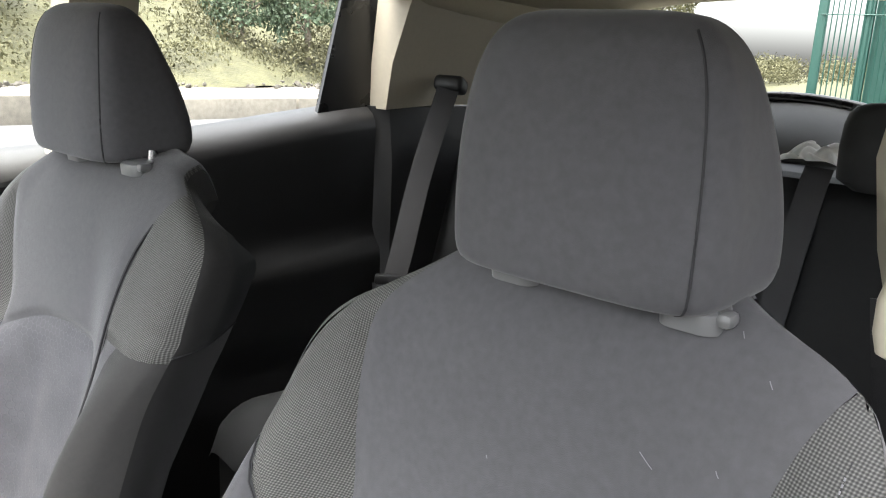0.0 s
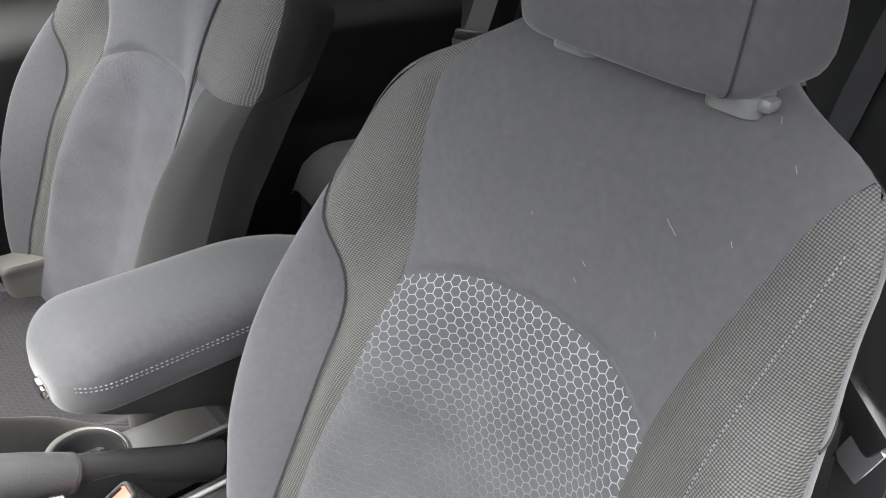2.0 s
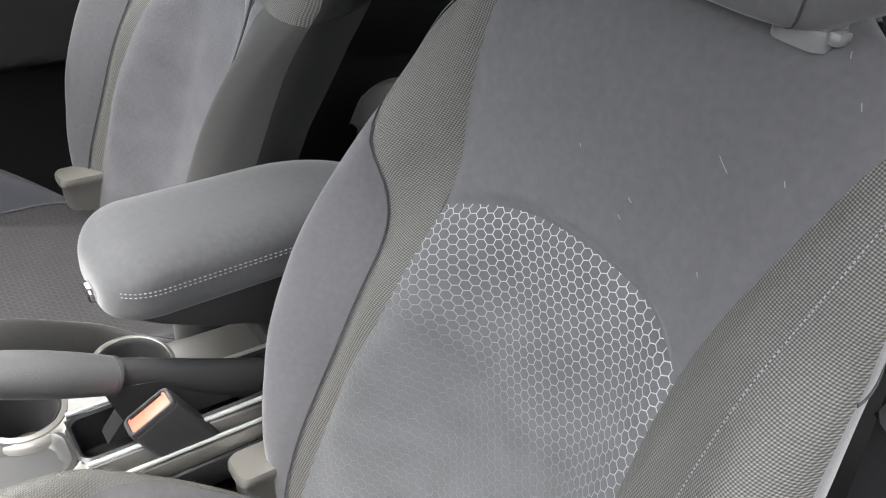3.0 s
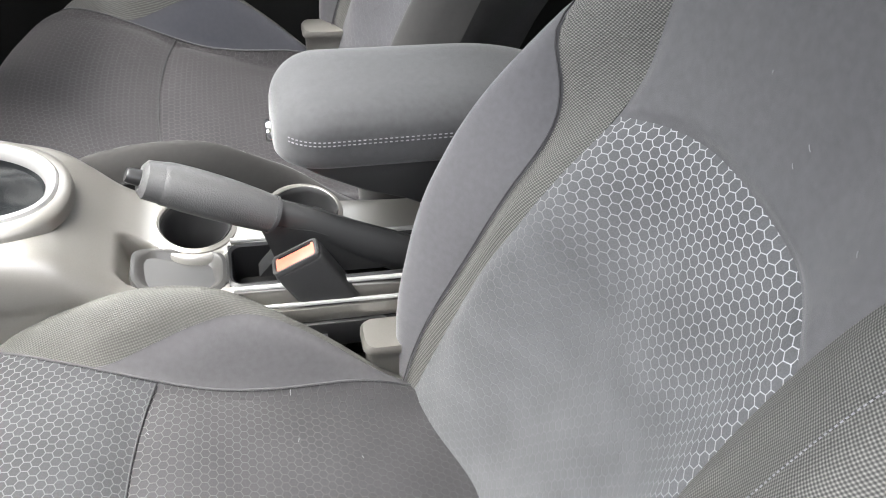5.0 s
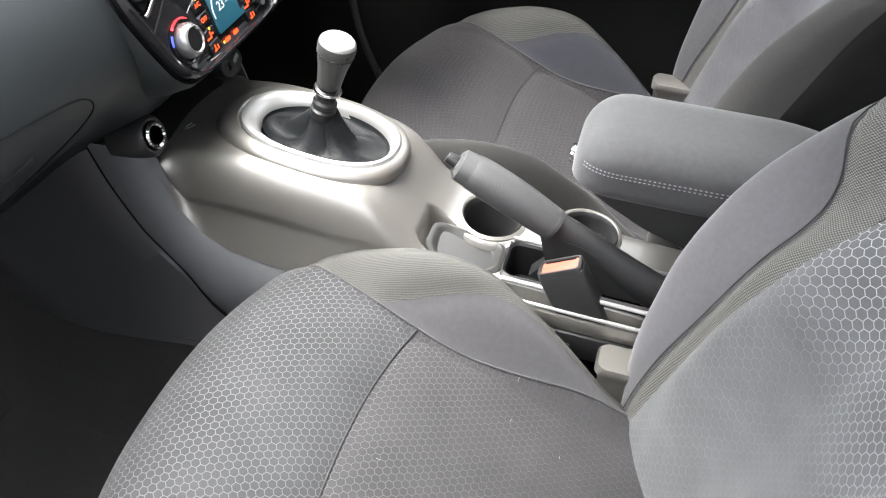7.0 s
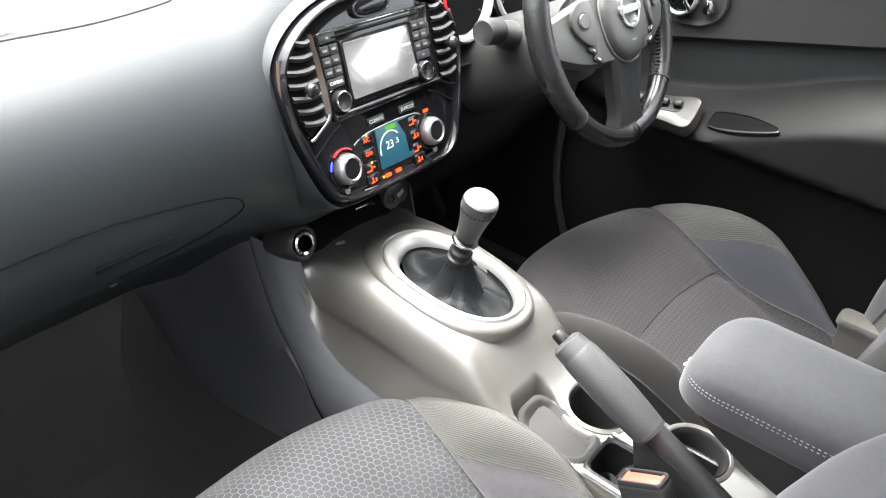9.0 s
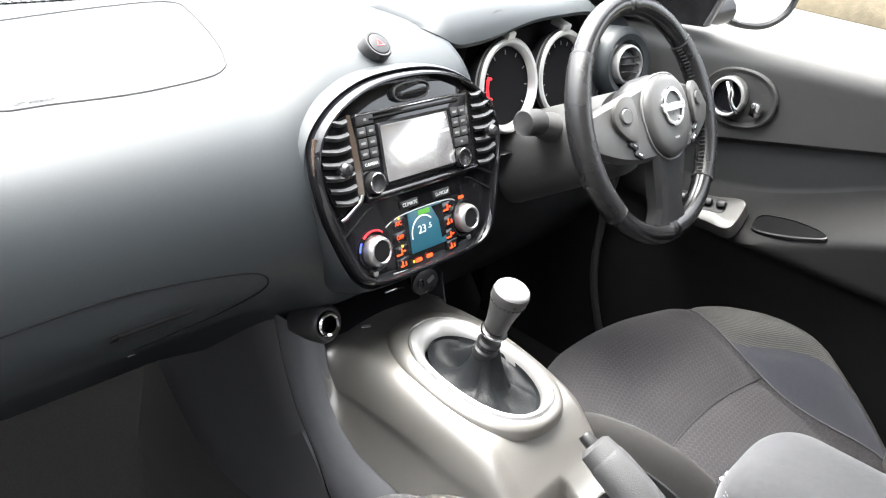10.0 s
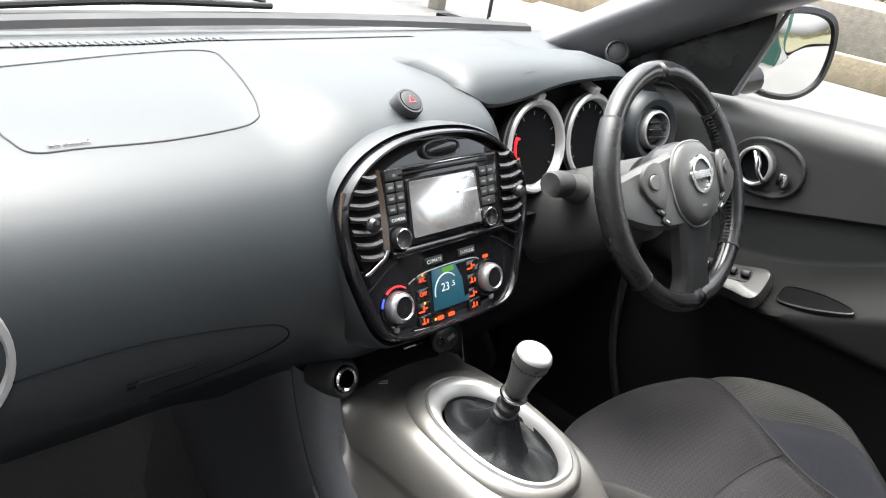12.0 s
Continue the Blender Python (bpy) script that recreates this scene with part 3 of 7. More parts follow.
# sail panel ahead of the driver's window
solo("sail_panel", prism([(0.94, 0.98), (0.585, 1.022), (0.550, 1.135), (0.56, 1.22), (0.64, 1.20), (0.94, 1.05)], 0.03, basis((0.69, 0, 0), (0, 1, 0), (0, 0, 1)), 0.008), SATIN, "black triangular mirror panel by the pillar", "pillar trim", "structure")
for s, tag in ((1, "right"), (-1, "left")):
    bm = loft([[Vector((s * (x + dx), y + dy, z)) for dx, dy in ((-0.018, 0.05), (-0.028, 0.0), (-0.018, -0.06), (0.02, -0.07), (0.02, 0.06))]
               for x, y, z in ((0.700, -0.34, 0.98), (0.690, -0.345, 1.10), (0.655, -0.35, 1.30), (0.62, -0.36, 1.40), (0.58, -0.36, 1.43))])
    bmesh.ops.translate(bm, verts=bm.verts, vec=(0.07 if s < 0 else 0, 0, 0))
    solo("pillar_middle_" + tag, bm, CREAM_PLASTIC, "cream plastic upper door pillar trim", "pillar", "structure")
    solo("pillar_foot_" + tag, box((0.06, 0.13, 0.80), (s * 0.715, -0.345, 0.60), 0.015), BLACK, "black plastic lower door pillar trim", "pillar", "structure")
    # rear quarter: cream above, black below
    bm = loft([[Vector((s * (x + dx), y, z + dz)) for dx, dz in ((0, 0), (-0.015, 0.10), (-0.06, 0.22), (-0.10, 0.29), (0.03, 0.29), (0.06, 0))]
               for x, y, z in ((0.665, -0.99, 1.12), (0.655, -1.15, 1.13), (0.62, -1.32, 1.13), (0.56, -1.48, 1.12), (0.50, -1.56, 1.11))])
    solo("pillar_rear_" + tag, bm, CREAM_PLASTIC, "cream plastic rear pillar trim", "pillar", "structure")
    bm = loft([[Vector((s * (x + dx), y, z)) for dx, z in ((0, 1.125), (-0.015, 1.0), (-0.02, 0.6), (-0.02, 0.24), (0.06, 0.24), (0.06, 1.125))]
               for x, y in ((0.705, -0.982), (0.674, -1.01), (0.655, -1.15), (0.62, -1.32), (0.58, -1.60), (0.56, -1.68))])
    solo("quarter_trim_" + tag, bm, BLACK, "black plastic luggage side trim", "side trim", "structure")
solo("cant_rail", tube([(0.60, 0.20, 1.41), (0.625, -0.2, 1.418), (0.63, -0.6, 1.412), (0.62, -1.0, 1.39), (0.58, -1.4, 1.35)], 0.045, 10), CREAM, "cream roof edge lining above the doors", "roof trim", "structure")
solo("left_rail", tube([(-0.60, 0.20, 1.42), (-0.625, -0.2, 1.428), (-0.63, -0.6, 1.42), (-0.62, -1.0, 1.40), (-0.58, -1.4, 1.36)], 0.045, 10), CREAM, "cream roof edge lining above the doors", "roof trim", "structure")
solo("door_left_rear", box((0.06, 0.62, 0.86), (-0.72, -0.68, 0.68), 0.02), BLACK, "black plastic trim of the other rear door", "car door", "structure")
solo("sill_left", box((0.10, 1.35, 0.14), (-0.72, 0.33, 0.18), 0.03), BLACK, "black plastic door sill trim", "sill", "structure")
solo("sill_right", box((0.10, 2.05, 0.15), (0.715, 0.03, 0.185), 0.03), BLACK, "black plastic door sill trim", "sill", "structure")
solo("tailgate", loft([[Vector((x, y + dy, z)) for y, z, dy in ((-1.70, 0.24, 0), (-1.72, 0.8, 0), (-1.685, 1.10, 0), (-1.66, 1.105, 0), (-1.63, 1.09, 0), (-1.64, 0.24, 0))] for x in (-0.6, -0.3, 0, 0.3, 0.6)]), BLACK, "black plastic tailgate lining", "tailgate", "structure")
solo("roof_rear_trim", box((1.1, 0.10, 0.05), (0, -1.56, 1.44), 0.02, turn=(-20, 0, 0)), SATIN, "black frame over the tailgate window", "roof trim", "structure")
solo("windscreen_header", box((1.1, 0.10, 0.04), (0, 0.26, 1.425), 0.015), CREAM, "cream lining over the windscreen", "roof trim", "structure")
solo("outer_roof", box((1.30, 1.95, 0.02), (0, -0.62, 1.50), 0.008), CARPAINT, "grey painted car roof", "car roof", "structure")

# the unseen passenger door stands wide open; an added wall beyond it blocks low light
solo("door_3", box((1.0, 0.10, 0.85), (-1.17, 0.66, 0.62), 0.04, 3, turn=(0, 0, 37)), BLACK, "passenger door swung wide open", "car door", "structure")
solo("wall_2", box((0.3, 30, 3.4), (-5.2, -2, 1.5), 0.02), RENDER, "unseen plain wall added to block low light", "wall", "structure")
solo("window_channel", tube([(0.688, 0.583, 1.025), (0.688, 0.549, 1.135), (0.682, 0.53, 1.19)], 0.004, 8), BEZEL, "pale window channel at the mirror panel's edge", "window trim", "structure")
solo("door_seal", tube(spline([(0.655, 0.66, 0.76), (0.640, 0.66, 0.62), (0.630, 0.64, 0.50), (0.62, 0.58, 0.38), (0.62, 0.50, 0.26)], 6), 0.008, 8), BLACK, "black rubber door seal", "door seal", "structure")

# ---- seats ----
BACK = [(0.0, -0.020, 0.455), (0.10, -0.042, 0.52), (0.22, -0.068, 0.61), (0.42, -0.108, 0.745), (0.60, -0.138, 0.862), (0.74, -0.150, 0.952), (0.86, -0.160, 1.03), (0.93, -0.174, 1.075), (0.98, -0.200, 1.108), (1.0, -0.232, 1.118)]
BACK_W = smooth_table([(0.0, 0.225), (0.12, 0.252), (0.28, 0.272), (0.45, 0.278), (0.58, 0.272), (0.66, 0.268), (0.74, 0.262), (0.80, 0.254), (0.84, 0.240), (0.88, 0.216), (0.92, 0.176), (0.96, 0.132), (1.0, 0.095)])
OUTER_W = [(0.0, 0.222), (0.06, 0.232), (0.12, 0.240), (0.20, 0.246), (0.30, 0.249), (0.40, 0.247), (0.50, 0.241), (0.58, 0.234), (0.65, 0.226), (0.75, 0.215), (0.80, 0.211), (0.85, 0.2075), (0.88, 0.2045), (0.90, 0.201), (0.92, 0.196), (0.94, 0.189), (0.95, 0.1825), (0.96, 0.173), (0.97, 0.159), (0.98, 0.141), (0.99, 0.120), (1.0, 0.098)]
DRIVER_W = smooth_table([(0.0, 0.215), (0.12, 0.235), (0.30, 0.245), (0.50, 0.238), (0.62, 0.236), (0.70, 0.246), (0.78, 0.260), (0.86, 0.268), (0.91, 0.262), (0.94, 0.240), (0.97, 0.190), (1.0, 0.120)])
DRIVER_REAR = [(0.0, 0.09), (0.4, 0.115), (0.6, 0.155), (0.75, 0.202), (0.85, 0.230), (1.0, 0.23)]
BACK_BOL = smooth_table([(0.0, 0.050), (0.15, 0.094), (0.33, 0.114), (0.48, 0.106), (0.58, 0.086), (0.66, 0.060), (0.72, 0.032), (0.80, 0.010), (1.0, 0.0)])
STRIPE_IN = smooth_table([(0.0, 0.180), (0.17, 0.171), (0.27, 0.166), (0.35, 0.155), (0.43, 0.144), (0.53, 0.148), (0.607, 0.155), (0.69, 0.171), (0.77, 0.177), (0.85, 0.175), (0.905, 0.168), (1.0, 0.090)])
STRIPE_OUT = smooth_table([(0.0, 0.192), (0.20, 0.188), (0.30, 0.182), (0.41, 0.175), (0.50, 0.176), (0.55, 0.186), (0.59, 0.200), (0.645, 0.226), (0.68, 0.250), (0.705, 0.275), (0.73, 0.30), (1.0, 0.30)])
SEAT_PATH = [(-0.075, 0.462), (-0.04, 0.476), (0.0, 0.484), (0.10, 0.502), (0.20, 0.527), (0.28, 0.553), (0.36, 0.577), (0.42, 0.586), (0.475, 0.577), (0.512, 0.545), (0.526, 0.485), (0.514, 0.41), (0.49, 0.37)]
SEAT_W = smooth_table([(-0.08, 0.196), (0.028, 0.208), (0.07, 0.220), (0.11, 0.231), (0.163, 0.243), (0.25, 0.257), (0.34, 0.265), (0.42, 0.263), (0.52, 0.245)])
SEAT_BOL = smooth_table([(-0.08, 0.004), (0.028, 0.022), (0.07, 0.044), (0.11, 0.066), (0.163, 0.086), (0.21, 0.094), (0.26, 0.093), (0.33, 0.070), (0.40, 0.034), (0.46, 0.010), (0.52, 0.0)])
CENTRE_EDGE = smooth_table([(-0.08, 0.186), (0.037, 0.184), (0.14, 0.181), (0.24, 0.182), (0.33, 0.190), (0.376, 0.195), (0.43, 0.205), (0.47, 0.222), (0.52, 0.236)])
BACK_ROUND = smooth_table([(0.0, 0.049), (0.33, 0.068), (0.50, 0.064), (0.60, 0.048), (0.70, 0.028), (0.80, 0.017), (0.90, 0.014), (1.0, 0.012)])
BACK_DISH = smooth_table([(0.0, 0.030), (0.15, 0.052), (0.30, 0.064), (0.42, 0.070), (0.50, 0.058), (0.60, 0.020), (0.68, 0.0), (1.0, 0.0)])
DISH_OUTER = smooth_table([(0.0, 0.030), (0.15, 0.052), (0.30, 0.064), (0.50, 0.058), (0.65, 0.040), (0.75, 0.028), (0.88, 0.010), (0.97, 0.0), (1.0, 0.0)])
OUTER_IN = smooth_table([(0.0, 0.160), (0.20, 0.148), (0.35, 0.137), (0.50, 0.122), (0.60, 0.117), (0.67, 0.121), (0.745, 0.133), (0.82, 0.147), (0.876, 0.157), (0.92, 0.166), (0.945, 0.174), (1.0, 0.20)])
DRIVER_IN = smooth_table([(0.0, 0.160), (0.20, 0.150), (0.35, 0.140), (0.50, 0.130), (0.60, 0.130), (0.705, 0.138), (0.80, 0.149), (0.86, 0.163), (0.905, 0.180), (0.95, 0.200), (0.97, 0.208), (1.0, 0.215)])
OUTER_OUT = smooth_table([(0.0, 0.205), (0.33, 0.192), (0.55, 0.173), (0.70, 0.170), (0.785, 0.178), (0.85, 0.184), (0.913, 0.188), (0.95, 0.188), (1.0, 0.190)])
SLOPE_EDGE = smooth_table([(-0.08, 0.187), (0.036, 0.191), (0.104, 0.206), (0.164, 0.218), (0.222, 0.221), (0.287, 0.213), (0.34, 0.199), (0.36, 0.189), (0.52, 0.188)])


BACK_PTS = [(p.x, p.y, p.z) for p in spline(BACK, 6)]


FAR_SIDE = [OUTER_W]


def back_width(x, v):
    """Half width of the backrest on the side of x."""
    return lerp(BACK_W if x >= 0 else FAR_SIDE[0], v)


def back_point(x, v, sink=0.0):
    """Front of the backrest at x from its middle, v from 0 (bend) to 1 (top)."""
    y = lerp([(p[0], p[1]) for p in BACK_PTS], v)
    z = lerp([(p[0], p[2]) for p in BACK_PTS], v)
    y2 = lerp([(p[0], p[1]) for p in BACK_PTS], min(v + 0.02, 1.0))
    z2 = lerp([(p[0], p[2]) for p in BACK_PTS], min(v + 0.02, 1.0))
    if v > 0.98:
        y2, z2 = y - 0.030, z + 0.010
    d = Vector((0, y2 - y, z2 - z)).normalized()
    n = Vector((0, d.z, -d.y))
    w = back_width(x, v)
    dish = lerp(BACK_DISH if x > 0 else DISH_OUTER, v)
    out = dish * bump_step(abs(x), 0.045, 0.165) + max(0.0, lerp(BACK_BOL, v) - dish) * bump_step(abs(x), 0.60 * w, 0.90 * w) - round_off(x, 0.80 * w, w, lerp(BACK_ROUND, v)) - sink
    return Vector((x, y, z)) + n * out


SEAT_PTS = [(p.x, p.y) for p in spline([(a, b, 0) for a, b in SEAT_PATH], 6)]
SEAT_RUN = [(0.0, 0.0)]
for n, (a, b) in enumerate(zip(SEAT_PTS, SEAT_PTS[1:])):
    SEAT_RUN.append(((n + 1) / (len(SEAT_PTS) - 1), SEAT_RUN[-1][1] + math.dist(a, b)))


def seat_point(x, q, sink=0.0):
    """Top of the cushion at x from its middle, q from 0 (bend) to 1 (under the front edge)."""
    i = min(q, 0.99999) * (len(SEAT_PTS) - 1)
    k, f = int(i), i - int(i)
    y = SEAT_PTS[k][0] * (1 - f) + SEAT_PTS[k + 1][0] * f
    z = SEAT_PTS[k][1] * (1 - f) + SEAT_PTS[k + 1][1] * f
    d = Vector((0, SEAT_PTS[k + 1][0] - SEAT_PTS[k][0], SEAT_PTS[k + 1][1] - SEAT_PTS[k][1])).normalized()
    n = Vector((0, -d.z, d.y))
    w = lerp(SEAT_W, y)
    up = lerp(SEAT_BOL, y) * bump_step(abs(x), 0.68 * w, 0.92 * w) - round_off(x, 0.84 * w, w, 0.030 + 0.35 * lerp(SEAT_BOL, y)) - sink
    p = Vector((x, y, z)) + n * up
    p.y -= 0.070 * (abs(x) / 0.26) ** 2.4 * bump_step(y, 0.12, 0.45)
    return p


def q_of(y):
    """The way along the cushion at which its top reaches y."""
    for k, (a, b) in enumerate(zip(SEAT_PTS, SEAT_PTS[1:])):
        if b[0] >= y:
            return (k + (y - a[0]) / max(1e-6, b[0] - a[0])) / (len(SEAT_PTS) - 1)
    return 1.0


def patch(point, lo, hi, va, vb, nu, nv, put, length, seams=(1, 1, 1, 1), wear=None, side=1):
    """A cloth panel between the curves lo(v) and hi(v) across and va(x), vb(x) along, drawn in at its seams."""
    def both(a, b):
        v = va + (vb - va) * b if not callable(vb) else None
        if v is None:
            x = lo(0.5) + (hi(0.5) - lo(0.5)) * a
            lo_v = va(x) if callable(va) else va
            v = lo_v + (vb(x) - lo_v) * b
        elif callable(va):
            v = va(0) + (vb - va(0)) * b
        x0, x1 = lo(v), hi(v)
        x = x0 + (x1 - x0) * a
        if callable(va) or callable(vb):
            l0, l1 = (va(x) if callable(va) else va), (vb(x) if callable(vb) else vb)
            v = l0 + (l1 - l0) * b
            x0, x1 = lo(v), hi(v)
            x = x0 + (x1 - x0) * a
        return x, v, abs(x1 - x0)

    def fn(a, b):
        x, v, w = both(a, b)
        s = 0.0
        span = abs((vb(x) if callable(vb) else vb) - (va(x) if callable(va) else va)) * length
        for on, dist in zip(seams, (a * w, (1 - a) * w, b * span, (1 - b) * span)):
            if on:
                s += groove(dist) + (0.0045 * math.exp(-(dist / 0.022) ** 2) if point is seat_point else 0.0)
        if point is back_point:
            s *= bump_step(w, 0.0, 0.016)
        if point is back_point:
            s *= 1 - bump_step(v, 0.84, 0.92)
        return put(point(x, v, min(s, 0.010 if point is seat_point else 0.006)))

    def uv(a, b):
        x, v, w = both(a, b)
        return (x, lerp(SEAT_RUN, v) if point is seat_point else v * length)

    return grid(fn, nu, nv, uvfn=uv, wearfn=(lambda a, b: (a, wear(*both(a, b)[:2]))) if wear else None)


def front_seat(name, cx, cy, label, base_z=0.20, weave_outer=True, head_dx=0.002):
    """weave_outer: the bolster towards negative x is woven mesh from top to bottom; head_dx: how far the headrest stands off the middle."""
    root = thing(name, (cx, cy + 0.2, base_z), label, "car seat", "front seats")
    FAR_SIDE[0] = OUTER_W if weave_outer else DRIVER_W

    def put(p):
        if weave_outer:
            return Vector((cx + p.x, cy + p.y, p.z))
        # the driver's cushion is worn flatter towards the console
        k = bump_step(p.y, 0.02, 0.12) * bump_step(0.70 - p.z, 0.0, 0.04)
        front = 0.035 * bump_step(p.y, 0.30, 0.50) * bump_step(-p.x, 0.02, 0.22)
        return Vector((cx + p.x - 0.60 * k * min(0.0, p.x + 0.15), cy + p.y - front, p.z - 0.015 * k * bump_step(-p.x, 0.17, 0.26)))

    # backrest: middle split by an arch that stands higher on the car's right-hand side
    def arch(x):
        return 0.661 - 0.055 * (abs(x - 0.008) / 0.14) ** 2.2

    w_of = lambda v: back_width(1, v)
    w_far = lambda v: back_width(-1, v)
    s_in = lambda v: lerp(STRIPE_IN, v)
    s_out = lambda v: min(lerp(STRIPE_OUT, v), w_of(v))
    o_in = lambda v: min(lerp(OUTER_IN if weave_outer else DRIVER_IN, v), w_far(v) - 0.003)
    o_out = lambda v: min(max(lerp(OUTER_OUT, v), o_in(v) + 0.001), w_far(v) - 0.001)
    back = part("backrest", patch(back_point, lambda v: -o_in(v), s_in, arch, lambda x: 1.0, 44, 72, put, 0.70, (1, 1, 1, 0)), CLOTH, root, "charcoal cloth upper backrest")
    part("backrest_centre", patch(back_point, lambda v: -o_in(v), s_in, 0.0, arch, 44, 60, put, 0.70, (1, 1, 0, 1),
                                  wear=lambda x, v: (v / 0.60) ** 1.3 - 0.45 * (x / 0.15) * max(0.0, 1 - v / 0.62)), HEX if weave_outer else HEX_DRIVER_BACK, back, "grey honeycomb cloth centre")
    for f, e_in, e_out, w_of in ((1, s_in, s_out, w_of), (-1, o_in, o_out, w_far)):
        outer = f < 0 and weave_outer
        if f < 0 and not weave_outer:
            mid = lambda v: e_in(v) + (w_of(v) - e_in(v)) * 0.34
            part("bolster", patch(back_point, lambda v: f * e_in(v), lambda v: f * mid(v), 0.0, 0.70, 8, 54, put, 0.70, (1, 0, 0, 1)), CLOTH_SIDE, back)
            # outer part darkened: shade on the turned-away bolster put into its cloth
            part("bolster_side", patch(back_point, lambda v: f * mid(v), lambda v: f * w_of(v), 0.0, 0.70, 12, 54, put, 0.70, (0, 0, 0, 1)), CLOTH_SHADED, back, "bolster side with shade put into brown-grey cloth")
            part("mesh_shoulder", patch(back_point, lambda v: f * e_in(v), lambda v: f * w_of(v), 0.70, 1.0, 12, 30, put, 0.70, (1, 0, 1, 0)), WEAVE, back, "olive-grey woven mesh shoulder")
            part("stitched_seam", tube([put(back_point(f * e_in(v), v, 0.002)) for v in (k / 40 * 0.90 for k in range(41))], 0.0016, 6), SEAM, back)
            continue
        part("mesh_stripe", patch(back_point, lambda v: f * e_in(v), lambda v: f * e_out(v), 0.0, 1.0, 10, 60, put, 0.70, (1, 0 if outer else 1, 0, 0)), WEAVE, back, "olive-grey woven mesh stripe")
        part("bolster", patch(back_point, lambda v: f * e_out(v), lambda v: f * w_of(v), 0.0, 1.0 if outer else 0.712, 16, 54, put, 0.70, (0 if outer else 1, 0, 0, 0 if outer else 1)), WEAVE if outer else CLOTH_SIDE, back)
        part("stitched_seam", tube([put(back_point(f * e_out(v), v, 0.0008 if outer else 0.002)) for v in (k / 40 * (0.90 if outer else 0.70) for k in range(41))], 0.0009, 6), SEAM, back)
        if outer:
            thread = bmesh.new()
            for k in range(0, 150):
                v0 = 0.10 + 0.79 * k / 150
                tube([put(back_point(f * e_out(v), v, -0.0004)) for v in (v0, v0 + 0.0028)], 0.00055, 4, bm=thread)
            part("stitching", thread, STITCH, back, "pale grey stitching")
    # sides, and the back between them
    def rear_point(x, v):
        e, k = back_point(x, v), bump_step(v, 0.80, 1.0)
        y0, z0 = (lerp([(p[0], p[i]) for p in BACK_PTS], v) for i in (1, 2))
        w = back_width(x, v)
        low = 0.026 * k * bump_step(-x, 0.06, 0.15)
        rear = min(w, lerp(DRIVER_REAR, v)) if x < 0 and not weave_outer else w - 0.045 * (1 - k)
        return Vector((x * rear / w, (y0 - 0.105) * (1 - k) + (e.y - 0.022) * k, z0 * (1 - k) + (e.z - 0.012) * k - low))

    def side_point(f, a, v):
        w = back_width(f, v)
        e, r = back_point(f * w, v), rear_point(f * w, v)
        full = 0.012 if f < 0 else 0.026
        bulge = (0.008 if f < 0 and weave_outer else full) * math.sin(math.pi * a ** 0.8) * (1 - bump_step(v, 0.84, 1.0))
        return put(e + (r - e) * a + Vector((f * bulge, 0, 0.006 * math.sin(math.pi * a) * bump_step(v, 0.90, 1.0))))

    for f in (1, -1):
        dark = f < 0 and not weave_outer
        part("back_side", grid(lambda a, b: side_point(f, a, 0.71 * b), 14, 36), CLOTH_SHADED if dark else CLOTH_SIDE, back, "dark cloth seat side")
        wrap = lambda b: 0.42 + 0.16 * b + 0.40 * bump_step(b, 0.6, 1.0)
        part("shoulder_wrap", grid(lambda a, b: side_point(f, a * wrap(b), 0.71 + 0.29 * b), 12, 60, uvfn=lambda a, b: (0.08 * a, 0.25 * b)), CLOTH if f < 0 and weave_outer else CLOTH_SHADED if dark else WEAVE, back, "cloth shoulder wrap")
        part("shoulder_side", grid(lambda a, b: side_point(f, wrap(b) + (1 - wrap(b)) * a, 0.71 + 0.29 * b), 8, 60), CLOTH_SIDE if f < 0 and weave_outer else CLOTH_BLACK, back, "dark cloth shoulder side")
        part("wrap_seam", tube([side_point(f, k / 16, 0.71) for k in range(17)], 0.0015, 6), SEAM, back)

    def across(a, b):
        return a * back_width(1, b) - (1 - a) * back_width(-1, b)
    part("seat_back", grid(lambda a, b: put(rear_point(across(a, b), b) - Vector((0, 0.02 * math.sin(a * math.pi), 0))), 24, 36), CLOTH_BLACK, back, "dark cloth seat back")

    def crown(a, b):
        x = across(a, 1.0)
        e, r = back_point(x, 1.0), rear_point(x, 1.0) - Vector((0, 0.02 * math.sin(a * math.pi), 0))
        return put(e + (r - e) * b + Vector((0, 0, 0.010 * math.sin(math.pi * b))))
    part("crown", grid(crown, 32, 8), CLOTH, back)
    # headrest: upright front, back leaning to it, so that the sides are wedges
    hz = [(1.103, 0.070, 0.075, -0.185, -0.245), (1.1045, 0.088, 0.096, -0.167, -0.268), (1.113, 0.099, 0.108, -0.157, -0.281), (1.146, 0.101, 0.110, -0.154, -0.282), (1.19, 0.100, 0.106, -0.156, -0.268),
          (1.23, 0.095, 0.097, -0.161, -0.250), (1.256, 0.087, 0.087, -0.167, -0.238), (1.271, 0.077, 0.076, -0.175, -0.228), (1.280, 0.062, 0.060, -0.186, -0.218), (1.283, 0.034, 0.034, -0.197, -0.208)]

    def head_point(row, ang):
        z, hf, hb, yf, yb = row
        c, sn = math.cos(ang), math.sin(ang)
        k = math.copysign(abs(sn) ** 0.42, sn)
        y = (yf + yb) / 2 + (yf - yb) / 2 * k
        half = hb + (hf - hb) * (k + 1) / 2
        return put(Vector((math.copysign(abs(c) ** 0.40, c) * half + head_dx, y, z + 0.10 * (y + 0.16) * (z < 1.12) * -0.6)))

